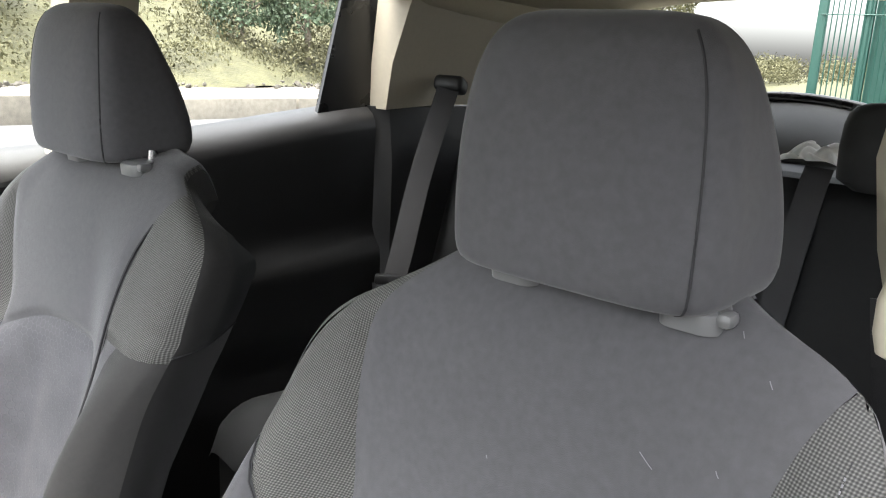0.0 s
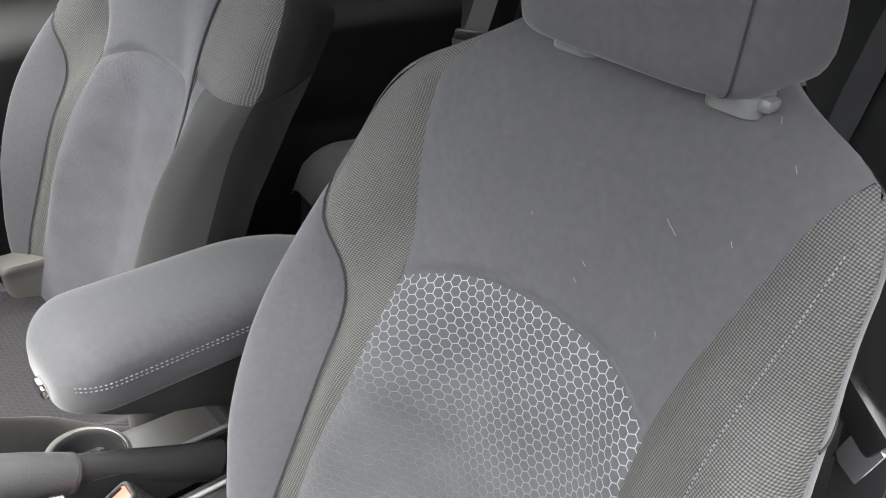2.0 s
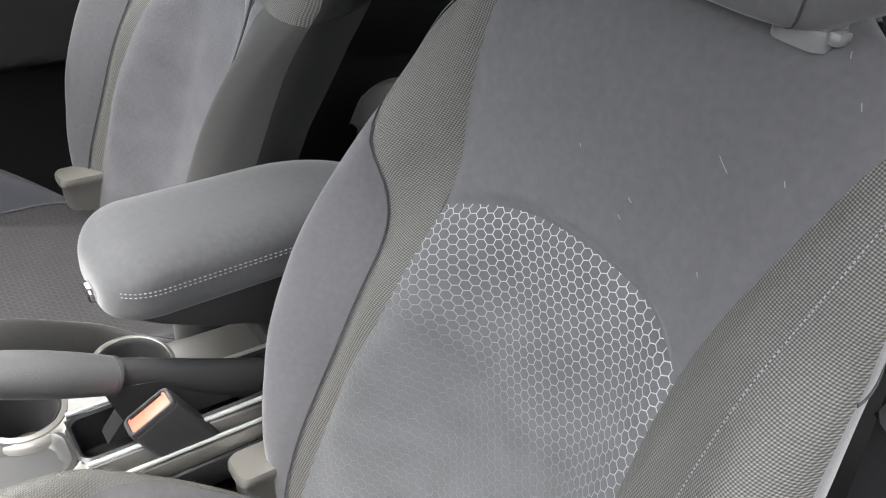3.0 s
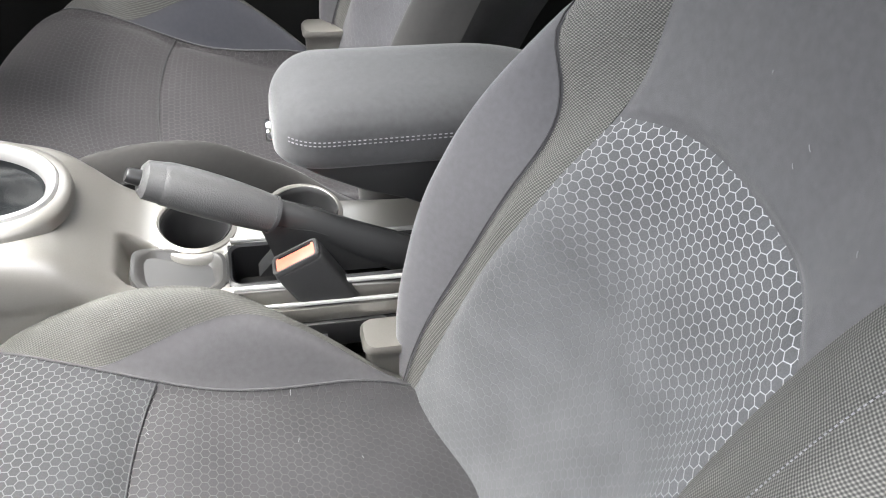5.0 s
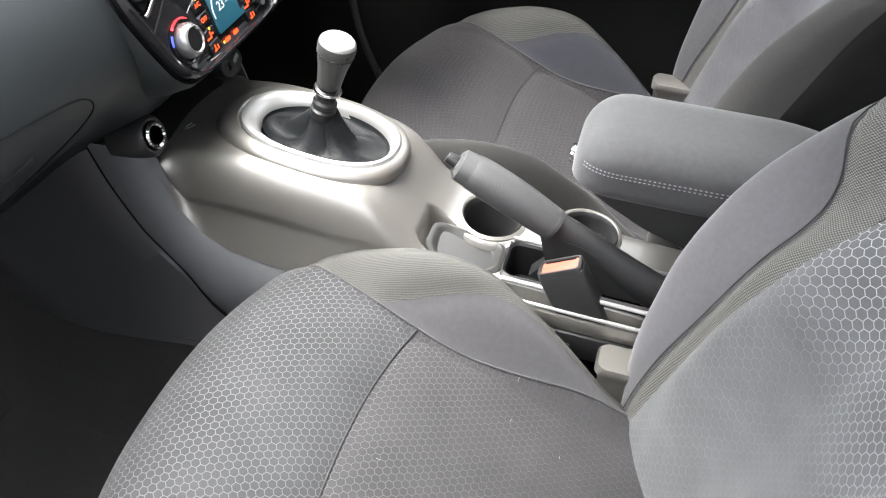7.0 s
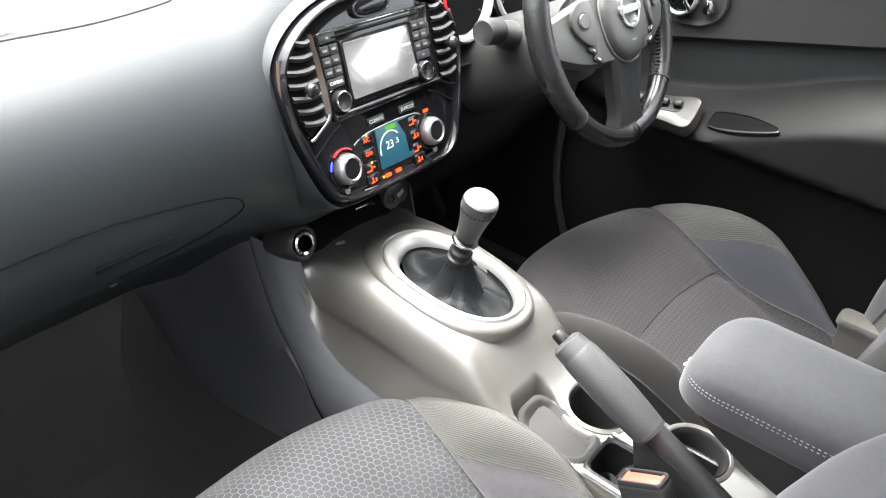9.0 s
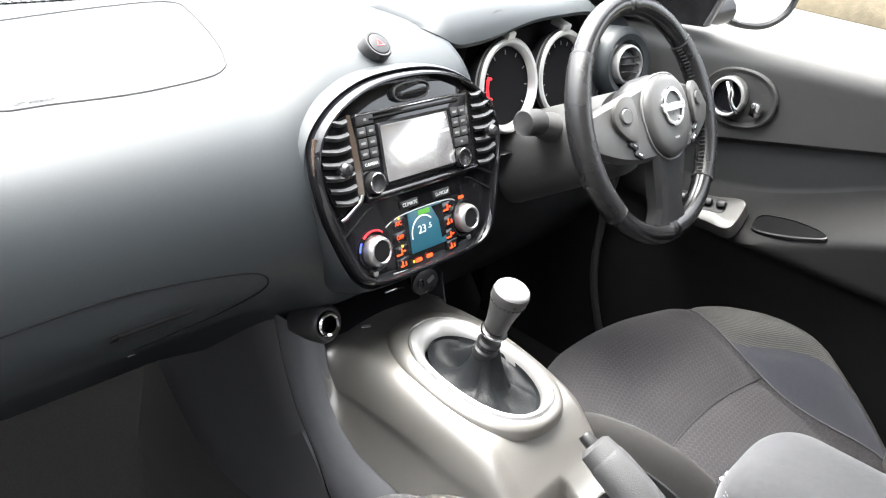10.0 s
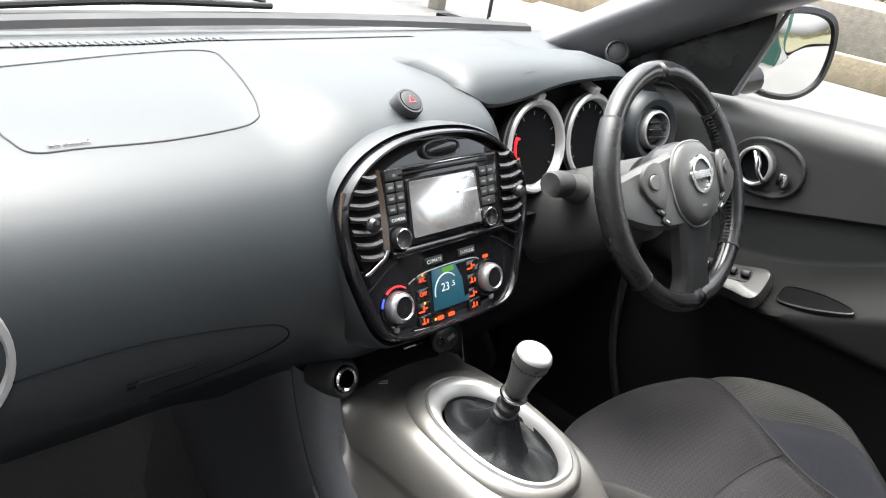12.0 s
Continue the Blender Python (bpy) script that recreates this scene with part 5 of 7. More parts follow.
for row in (0.7495, 0.7453):
    pts = []
    for k in range(121):
        t = 0.035 + 0.90 * (k / 120) ** 1.15
        w, zt, zb = arm_section(t)
        z = min(row + 0.009 * t, zt - 0.003)
        q = min(1.0, abs(z - (zt + zb) / 2) / ((zt - zb) / 2)) ** (1 / 0.62)
        pts.append(Vector((0.030 - w * max(0.0, 1 - q * q) ** 0.25 - 0.0003, 0.144 - 0.362 * t, z)))
    for i in range(0, len(pts) - 1, 2):
        tube([pts[i], pts[i + 1]], 0.0006, 5, bm=st)
part("stitching", st, STITCH, arm, "twin rows of pale stitching")
rings = []
for k, (z, g, fy) in enumerate(((0.714, 0.060, 0.125), (0.708, 0.061, 0.120), (0.698, 0.060, 0.105), (0.675, 0.058, 0.062), (0.660, 0.056, 0.020), (0.645, 0.055, -0.01), (0.60, 0.055, -0.03), (0.57, 0.055, -0.03))):
    rings.append([Vector((p[0], p[1], z)) for p in rrect(2 * g, fy + 0.22, 0.02, 5, (0.030, (fy - 0.22) / 2))])
part("storage_box", loft(rings), BLACK, arm, "black plastic storage box")
part("latch", box((0.026, 0.010, 0.014), (0.024, 0.1455, 0.7225), 0.003), CHROME, arm, "bright latch")


def buckle(at, tilt, label, lean=0.0, name="seat_belt_buckle", colour=RED):
    ob = thing(name, at, label, "belt buckle", "belt buckles")
    m = pose(*at, tilt, lean, 0)
    part("housing", box((0.027, 0.056, 0.100), (0, 0, 0), 0.006, 3), BLACK, ob, "black plastic housing")
    part("housing_lip", ring_prism(rrect(0.026, 0.054, 0.006), rrect(0.0195, 0.0445, 0.004), 0.006, pose(0, 0, 0.0470), 0.0015), BLACK, ob)
    part("press_button", box((0.0200, 0.0455, 0.006), (0, 0.0, 0.0485), 0.0015), colour, ob, "red press button")
    part("tongue_slot", box((0.0020, 0.038, 0.0065), (0.0078, 0, 0.0489), 0), DARK, ob)
    part("strap_stem", box((0.012, 0.030, 0.09), (0, 0, -0.085), 0.003), SATIN, ob)
    for c in ob.children:
        c.data.transform(m)
    return ob


buckle((-0.070, 0.106, 0.586), -30, "black belt buckle with a red button beside the passenger seat")
# bright recliner covers where cushions meet backrests
for x, y, z, s in ((-0.112, 0.024, 0.538, 1), (0.534, 0.020, 0.554, -1)):
    solo("recliner_cover", loft([[Vector((x + s * dx, y + dy, z + dz)) for dx, dy in rrect(0.044 * k, 0.085 * k, 0.012)] for dz, k in ((-0.10, 0.74), (-0.020, 0.86), (-0.008, 0.90), (-0.004, 1.0), (0.004, 1.0), (0.008, 0.94), (0.009, 0.6))]), SILVER,
         "satin plastic recliner cover beside the front seat cushion", "seat hinge cover", group="recliner covers")

# moulded emblem on the console's front
m = basis((-0.047, 0.600, con_z(0.600) + 0.004), (0.95, -0.2, 0.0), (0.1, 0.85, -0.5))
part("console_emblem", tube([m @ Vector((0.010 * math.cos(a), 0.010 * math.sin(a), 0.0)) for a in (radians(50 + 200 * k / 16) for k in range(17))], 0.0007, 5), PRINT_DIM, console, "faint moulded emblem")

# ---- dashboard ----
P_PROF = [(0.88, 0.54), (0.768, 0.655), (0.730, 0.690), (0.690, 0.722), (0.643, 0.756), (0.605, 0.795), (0.583, 0.842), (0.587, 0.900), (0.611, 0.952), (0.655, 0.991), (0.73, 1.014), (0.85, 1.026), (1.0, 1.03), (1.16, 1.005)]
C_PROF = [(0.80, 0.58), (0.735, 0.640), (0.690, 0.680), (0.650, 0.712), (0.612, 0.742), (0.590, 0.780), (0.584, 0.835), (0.600, 0.905), (0.622, 0.965), (0.660, 1.012), (0.73, 1.036), (0.85, 1.038), (1.0, 1.032), (1.16, 1.005)]
D_PROF = [(0.88, 0.48), (0.800, 0.57), (0.765, 0.615), (0.735, 0.66), (0.700, 0.71), (0.690, 0.77), (0.700, 0.83), (0.735, 0.88), (0.775, 0.93), (0.795, 0.985), (0.81, 1.022), (0.88, 1.036), (1.0, 1.032), (1.16, 1.005)]
R_PROF = [(0.88, 0.50), (0.78, 0.60), (0.74, 0.635), (0.705, 0.67), (0.680, 0.71), (0.660, 0.765), (0.655, 0.83), (0.662, 0.895), (0.680, 0.950), (0.712, 0.990), (0.76, 1.012), (0.86, 1.026), (1.0, 1.03), (1.16, 1.005)]


def dash_profile(x):
    def mix(a, b, k):
        return [(p[0] + (q[0] - p[0]) * k, p[1] + (q[1] - p[1]) * k) for p, q in zip(a, b)]
    if x < 0.05:
        return mix(P_PROF, C_PROF, bump_step(x, -0.20, -0.08))
    if x < 0.40:
        return mix(C_PROF, D_PROF, bump_step(x, 0.13, 0.21))
    return mix(D_PROF, R_PROF, bump_step(x, 0.46, 0.53))


dash = thing("dashboard", (0, 0.9, 0.5), "dark grey grained plastic dashboard across the cabin", "dashboard")
rings = []
for i in range(121):
    x = -0.70 + 1.40 * i / 120
    back = 0.05 * (abs(x) / 0.7) ** 3
    rings.append([Vector((x, p.y + (back if p.y > 0.9 else back * 0.4), p.z)) for p in spline([(0, a, b) for a, b in dash_profile(x)], 6)])
DASH_RINGS = rings
part("dash_body", loft(rings, closed=False, cap=False), DASH, dash, "dark grey grained soft plastic")


def on_dash(x, k, lift=0.0):
    """Point of the dash skin at x and at k from 0 (foot) to 1 (windscreen)."""
    i = min(max((x + 0.70) / 1.40 * 120, 0), 119.999)
    j = min(k * (len(rings[0]) - 1), len(rings[0]) - 1.001)
    a, b, fi, fj = int(i), int(j), i - int(i), j - int(j)
    p00, p10, p01, p11 = DASH_RINGS[a][b], DASH_RINGS[a + 1][b], DASH_RINGS[a][b + 1], DASH_RINGS[a + 1][b + 1]
    n = (p10 - p00).cross(p01 - p00).normalized()
    n = n if n.z > 0 or n.y < 0 else -n
    return p00 * (1 - fi) * (1 - fj) + p10 * fi * (1 - fj) + p01 * (1 - fi) * fj + p11 * fi * fj + n * lift


def k_at(x, y=None, z=None):
    """The way up the skin at x where it first reaches the height z, or on top the depth y."""
    def past(k):
        p = on_dash(x, k)
        return p.z >= z if z is not None else p.z > 0.95 and p.y >= y
    k = 0.11
    while k < 1.0 and not past(k):
        k += 0.005
    lo, hi = k - 0.005, min(k, 1.0)
    for _ in range(14):
        mid = (lo + hi) / 2
        lo, hi = (lo, mid) if past(mid) else (mid, hi)
    return hi


# passenger airbag cover: closed seam line on top
loop = []
for x, y in [(p.x, p.y) for p in spline([(-0.170, 0.740, 0), (-0.155, 0.776, 0), (-0.125, 0.876, 0), (-0.118, 0.918, 0), (-0.145, 0.938, 0), (-0.202, 0.940, 0), (-0.312, 0.920, 0), (-0.40, 0.900, 0), (-0.437, 0.86, 0), (-0.434, 0.76, 0), (-0.431, 0.732, 0), (-0.420, 0.710, 0), (-0.376, 0.708, 0), (-0.295, 0.705, 0), (-0.214, 0.713, 0), (-0.182, 0.724, 0)], 6, True)]:
    loop.append((x, k_at(x, y=y)))
part("airbag_cover_seam", tube([on_dash(x, k, 0.0002) for x, k in loop], 0.0011, 6, True), SEAM, dash, "seam of the airbag cover")
p = on_dash(-0.386, k_at(-0.386, y=0.717), 0.0016)
q = on_dash(-0.386, k_at(-0.386, y=0.737), 0.0016)
words("airbag_lettering", "SRS AIRBAG", 0.0072, basis(p, (1, 0, 0), q - p), PRINT_DIM, dash, "embossed airbag lettering")
# defroster slots and side demister by the windscreen
for x0, x1, y in ((-0.33, -0.06, 0.985),):
    for i in range(26):
        x = x0 + (x1 - x0) * i / 25
        p = on_dash(x, k_at(x, y=y), 0.001)
        part("defroster_fin", box((0.0045, 0.016, 0.004), tuple(p), 0.001, 1), SATIN, dash)
solo("demister_tray", loft([[on_dash(x, k_at(x, y=yy), 0.0015) for x in [-0.36 + 0.66 * i / 30 for i in range(31)]] for yy in (0.978, 0.986, 1.004, 1.012)], closed=False, cap=False), BLACK, "black demister strip on the dashboard top", "air vent")
solo("side_demister", prism(oval(0.035, 0.012, 24), 0.003, basis(on_dash(-0.50, k_at(-0.50, y=1.0), 0.0), (1, 0.1, 0), (0, 1, 0)), 0.001), SATIN, "small oval demister vent on the dashboard", "air vent")

edge = [[Vector((x, 1.092 - 0.16 * x * x + dy, 1.030 + dz)) for x in [-0.66 + 1.32 * k / 40 for k in range(41)]] for dy, dz in ((-0.010, 0.0), (-0.006, 0.010), (0.010, 0.014), (0.02, 0.0))]
solo("windscreen_edge", loft(edge, closed=False, cap=False), RUBBER, "black rubber strip where the windscreen meets the dashboard", "trim", "structure")

# glovebox
glove = part("glovebox_lid", tube([on_dash(x, k, 0.0003) for x, k in [(px, k_at(px, z=pz)) for px, pz in [(p.x, p.y) for p in spline([(-0.62, 0.850, 0), (-0.50, 0.866, 0), (-0.40, 0.871, 0), (-0.336, 0.866, 0), (-0.275, 0.856, 0), (-0.238, 0.846, 0), (-0.221, 0.830, 0), (-0.228, 0.815, 0), (-0.271, 0.800, 0), (-0.36, 0.786, 0)], 5)]]], 0.0009, 6), DARK, dash, "seam round the glovebox lid")
rings = [[on_dash(x, k_at(x, z=z), lift) for x in [-0.395 + 0.085 * i / 16 for i in range(17)]] for z, lift in ((0.829, 0.0004), (0.8275, 0.0022), (0.823, 0.0028), (0.820, 0.0012), (0.819, 0.0003))]
part("glovebox_handle", loft(rings, closed=False, cap=False), SATIN, glove, "black glovebox handle")
part("handle_lock", tube([on_dash(x, k_at(x, z=0.825), 0.0030) for x in (-0.320, -0.316, -0.312)], 0.0016, 8), PALE, glove, "small bright catch")

# round end vents
def round_vent(at, face, r, label, ring=None):
    ob = thing("air_vent", at, label, "air vent", "round air vents")
    m = basis(at, face[0], face[1])
    part("vent_ring", lathe([(r, -0.02), (r, 0.004), (r * 0.95, 0.009), (r * 0.86, 0.010), (r * 0.80, 0.004), (r * 0.78, -0.02)], m, 40, cap=False), ring or PALE, ob, "round vent ring")
    part("vent_ball", lathe([(r * 0.78, -0.012), (r * 0.70, -0.002), (r * 0.4, 0.006), (0.001, 0.008)], m, 32), BLACK, ob, "black vent ball")
    for k in (-1, 0, 1):
        part("vent_slat", box((r * 1.2, 0.003, 0.006), tuple(m @ Vector((0, k * r * 0.36, 0.008))), 0.001, 1, turn=tuple(math.degrees(a) for a in m.to_euler())), SATIN, ob)
    return ob


round_vent((-0.545, 0.600, 0.890), ((1, 0, 0), (0, 0.2, 1)), 0.062, "round air vent with a silver ring at the dashboard's end")
solo("vent_pod", lathe([(0.066, -0.050), (0.064, -0.012), (0.060, -0.002), (0.052, 0.003), (0.042, 0.000), (0.036, -0.010)], basis((0.578, 0.652, 0.950), (0.98, -0.20, 0), (0, 0.25, 1)), 48, cap=False), DASH, "rounded dash moulding round the driver's air vent", "dash trim")
round_vent((0.578, 0.655, 0.950), ((0.98, -0.20, 0), (0, 0.25, 1)), 0.034, "round black air vent with a bright ring by the driver's door", PALE)

# hazard switch
at = Vector((0.0, 0.678, 1.034))
hz_m = basis(at, (1, 0, 0), (0, 0.80, 0.60))
hazard = thing("hazard_switch", tuple(at), "round black hazard switch with a red triangle", "switch")
part("switch_collar", lathe([(0.0195, -0.030), (0.0190, 0.000), (0.0172, 0.003), (0.0150, 0.003), (0.0140, 0.0)], hz_m, 32, cap=False), BLACK, hazard, "black collar")
part("switch_cap", lathe([(0.0142, 0.0), (0.0138, 0.0035), (0.009, 0.0045), (0.0005, 0.0047)], hz_m, 32), SATIN, hazard, "black push button")
tri, tri2 = [(0.0, 0.0062), (-0.0058, -0.0042), (0.0058, -0.0042)], [(0.0, 0.0046), (-0.0043, -0.0033), (0.0043, -0.0033)]
part("warning_triangle", ring_prism(tri, tri2, 0.0052, hz_m, 0.0), SIGNRED, hazard, "red warning triangle")

# ---- centre stack ----
ST_UP, ST_O = Vector((0, 0.344, 0.939)).normalized(), Vector((-0.006, 0.566, 0.836))
ST = basis(ST_O, (1, 0, 0), ST_UP)


def st(x, h, lift=0.0, turn=0.0):
    return ST @ pose(x, h, lift, 0, 0, turn)


HALF = [(0.0, 0.190), (0.055, 0.186), (0.10, 0.1715), (0.132, 0.150), (0.150, 0.126), (0.155, 0.100), (0.151, 0.070), (0.142, 0.040), (0.129, 0.003), (0.116, -0.024), (0.098, -0.038), (0.070, -0.042), (0.035, -0.043)]
OUT = [(p.x, p.y) for p in spline([(a, b, 0) for a, b in HALF] + [(0, -0.043, 0)] + [(-a, b, 0) for a, b in HALF[:0:-1]], 4, True)]
stack = thing("centre_stack", (0, 0.56, 0.80), "gloss black centre stack with radio, vents and climate panel", "centre stack")
cz = 0.07
part("bezel_frame", loft([[st(cz * 0 + x * k, cz + (h - cz) * k, z) .translation for x, h in OUT] for k, z in ((1.012, -0.05), (1.012, -0.004), (1.008, 0.004), (0.997, 0.0105), (0.980, 0.0138), (0.962, 0.0138), (0.945, 0.0105), (0.935, 0.003))], cap=False), GLOSS, stack, "gloss black rim")
part("bezel_panel", loft([[st(x * k, cz + (h - cz) * k, z).translation for x, h in OUT] for k, z in ((0.99, 0.002), (0.96, 0.0045), (0.8, 0.006), (0.5, 0.007), (0.02, 0.007))], cap=False), GLOSS, stack, "gloss black panel")
# dash shoulder round the stack
part("stack_collar", loft([[st(x * k, cz + (h - cz) * k, z).translation for x, h in OUT] for k, z in ((1.10, -0.060), (1.09, -0.025), (1.07, -0.006), (1.04, 0.001), (1.01, -0.006))], cap=False), DASH, stack, "grey plastic shoulder")

# side vents of the stack
STACK_TILT = math.degrees(math.atan2(0.344, 0.939))
for s in (1, -1):
    vent = part("side_vent", prism([(s * a, b) for a, b in ((0.1005, 0.155), (0.120, 0.152), (0.138, 0.138), (0.1460, 0.116), (0.1455, 0.094), (0.139, 0.070), (0.128, 0.050), (0.101, 0.064))], 0.004, st(0, 0, 0.006), 0.0), DARK, stack, "side vent with curved slats")
    for i in range(7):
        h = 0.0640 + 0.0142 * i
        xo = lerp([(0.050, 0.128), (0.064, 0.1365), (0.085, 0.1435), (0.11, 0.1460), (0.128, 0.1430), (0.142, 0.132), (0.156, 0.118)], h)
        rows = []
        for dz, dh in ((0.0065, -0.0036), (0.0125, -0.0032), (0.0145, 0.000), (0.0120, 0.0030), (0.0065, 0.0034)):
            rows.append([st(s * (0.1030 + (xo - 0.1035) * k), h + dh + 0.0030 * k - 0.0025 * math.sin(k * math.pi), dz + 0.002 * math.sin(k * math.pi)).translation for k in [j / 8 for j in range(9)]])
        part("vent_slat", loft(rows, closed=False, cap=False), SLAT, vent, "dark grey vent slat")
    tab = lathe([(0.0035, 0.0), (0.0035, 0.010), (0.0075, 0.013), (0.0085, 0.018), (0.0060, 0.022), (0.0005, 0.023)], st(s * 0.124, 0.1005, 0.008), 16)
    part("vent_tab", tab, SATIN, vent, "vent adjuster tab")
    # flat strip along the inner edge, running out into a foot; brown and bright reflections put into colour
    strip = []
    for x, h, w in ((0.0985, 0.156, 0.0022), (0.0962, 0.125, 0.0032), (0.0958, 0.095, 0.0036), (0.0962, 0.066, 0.0036)):
        strip.append([st(s * (x - w), h, 0.006).translation, st(s * (x - w), h, 0.0115).translation, st(s * (x + w), h, 0.0095).translation, st(s * (x + w), h, 0.006).translation])
    part("vent_strip", loft(strip), BROWN_REFLECTION, vent, "gloss strip, brown reflection put into its colour")
    foot = [st(s * x, h, 0.0095).translation for x, h in ((0.0955, 0.067), (0.0985, 0.0605), (0.110, 0.0540), (0.1225, 0.0475), (0.1300, 0.0455))]
    part("vent_foot", tube(spline(foot, 6), lambda k: 0.0036 - 0.0016 * k, 10), CHROME if s < 0 else GLOSS, vent, "vent foot, chrome put in for a reflection on one side")
    # the outer trim has the brown reflection painted in as well
    edge = [st(s * x, h, 0.0075).translation for x, h in ((0.146, 0.138), (0.1525, 0.112), (0.1515, 0.090), (0.145, 0.058), (0.133, 0.022))]
    part("vent_trim", tube(spline(edge, 6), lambda k: 0.0030 - 0.0008 * k, 8), BROWN_REFLECTION, vent, "outer trim, brown reflection put into its colour")
    crease = [st(s * x, h, 0.0068).translation for x, h in ((0.133, 0.022), (0.112, 0.034), (0.092, 0.046), (0.080, 0.050))]
    part("pod_crease", tube(spline(crease, 5), 0.0010, 6), SATIN, vent)

# passenger airbag lamp
lamp = part("airbag_lamp", prism(oval(0.0285, 0.0095, 36, 2.6), 0.007, st(0.004, 0.1685, 0.004), 0.003), GLOSS, stack, "gloss oval indicator lamp")
part("lamp_rim", ring_prism(oval(0.0310, 0.0118, 36, 2.6), oval(0.0280, 0.0092, 36, 2.6), 0.0080, st(0.004, 0.1685, 0.004), 0.001), SATIN, lamp)

# radio
radio = part("radio_face", prism(rrect(0.190, 0.092, 0.005), 0.0065, st(0.003, 0.1075, 0.005), 0.0015), GLOSS, stack, "gloss black radio face")
scr = part("radio_screen", prism(rrect(0.115, 0.064, 0.002), 0.0012, st(0.000, 0.1055, 0.0130) @ pose(0, 0, 0, -4), 0.0004), SCREEN, radio, "glossy display with mirrored daylight put in as glow")
part("screen_frame", ring_prism(rrect(0.122, 0.071, 0.003), rrect(0.115, 0.064, 0.002), 0.0045, st(0.000, 0.1055, 0.0108), 0.0006), GLOSS, radio)
part("disc_slot", box((0.150, 0.0035, 0.003), tuple(st(0.004, 0.1470, 0.0118).translation), 0.0006, 1, turn=(STACK_TILT, 0, 0)), DARK, radio, "dark disc slot")
part("slot_lip", box((0.186, 0.0022, 0.004), tuple(st(0.003, 0.1530, 0.0120).translation), 0.0008, 1, turn=(STACK_TILT, 0, 0)), CHROME, radio, "bright upper edge")
part("radio_shelf", box((0.190, 0.0075, 0.010), tuple(st(0.004, 0.0600, 0.012).translation), 0.003, 2, turn=(STACK_TILT, 0, 0)), GLOSS, radio, "gloss black lower ledge")
words("clock_digits", "13:45", 0.0062, st(0.043, 0.1310, 0.0163), WHITEGLOW, scr, "clock digits")
part("soft_key", prism(rrect(0.026, 0.0095, 0.001), 0.0004, st(0.040, 0.0790, 0.0128), 0), SCREEN_BLUE, scr, "blue soft key")
words("soft_key_lettering", "Tone", 0.006, st(0.040, 0.0788, 0.0134), WHITEGLOW, scr, "soft key lettering")
for x, w in ((-0.040, 0.008), (-0.012, 0.012), (0.014, 0.007)):
    part("screen_text_bar", prism(rrect(w, 0.004, 0.0005), 0.0003, st(x, 0.0790, 0.0128), 0), WHITEGLOW, scr)
part("screen_text_bar", prism(rrect(0.032, 0.0030, 0.0005), 0.0003, st(0.038, 0.1150, 0.0150), 0), WHITEGLOW, scr)
for s, rows in ((1, ((0.1335, 2), (0.1208, 2), (0.1081, 2), (0.0962, 1))), (-1, ((0.1475, 1), (0.1345, 2), (0.1221, 2), (0.1102, 2), (0.0980, 1)))):
    for h, n in rows:
        for j in ((0,) if n == 1 else (-1, 1)):
            w = 0.026 if n == 1 else 0.0130
            key = part("radio_key", prism(rrect(w, 0.0108, 0.0013), 0.0024, st(s * 0.0770 + j * 0.0070, h, 0.0105), 0.0008), BLACK, radio, "black radio key")
            if h != 0.0980:
                part("key_mark", prism(rrect(0.0070 if n == 2 else 0.004, 0.0026, 0.0005), 0.0003, st(s * 0.0770 + j * 0.0070, h, 0.0128), 0), PRINT_DIM, key)
words("key_lettering", "CAMERA", 0.0052, st(-0.0770, 0.0980, 0.0131), PRINT, radio, "camera key lettering")
for s in (1, -1):
    m = st(s * 0.0745 - 0.003, 0.0770, 0.010)
    knob = part("radio_knob", lathe([(0.0122, 0), (0.0122, 0.008), (0.0114, 0.0100), (0.0098, 0.0105), (0.0085, 0.0096), (0.0005, 0.0092)], m, 36), SATIN, radio, "black radio knob")
    part("knob_ring", lathe([(0.0112, 0.0098), (0.0116, 0.0106), (0.0108, 0.0112), (0.0099, 0.0107)], m, 36, cap=False), CHROME, knob, "bright knob edge")

# climate panel
for x, tx in ((-0.024, "CLIMATE"), (0.033, "D-MODE")):
    key = part("mode_key", prism(rrect(0.030, 0.0095, 0.001), 0.003, st(x, 0.0402, 0.006, 0), 0.0008), SATIN, stack, "black mode key")
    words("mode_key_lettering", tx, 0.0062, st(x, 0.0402, 0.0096), PRINT, key, "mode key lettering")
# thin pale tubes draw the gloss highlight along the climate panel's edges
rim = [st(x, h, 0.0068).translation for x, h in ((-0.066, 0.0215), (-0.052, 0.0270), (-0.030, 0.0300), (0.010, 0.0310), (0.045, 0.0295), (0.056, 0.0255))]
part("panel_edge", tube(spline(rim, 6), 0.0009, 6), PALE, stack, "painted highlight line over the climate keys")
rim = [st(x, h, 0.0068).translation for x, h in ((-0.064, -0.0345), (-0.030, -0.0375), (0.010, -0.0385), (0.050, -0.0375))]
part("panel_edge", tube(spline(rim, 6), 0.0007, 6), PALE, stack, "painted highlight line under the climate keys")
disp = part("climate_display", prism(rrect(0.061, 0.050, 0.002), 0.002, st(0.0015, 0.0045, 0.006), 0.0005), TEAL, stack, "teal climate display")
part("display_shade", prism([(0.012, 0.0285), (0.0315, 0.0285), (0.0315, -0.012), (0.024, -0.014), (0.022, 0.010)], 0.0004, st(0.0, 0.0, 0.0079), 0), GLOSS, disp, "dark side of the display")
words("temperature_digits", "23", 0.014, st(-0.0085, 0.0050, 0.0085), WHITEGLOW, disp, "temperature digits")
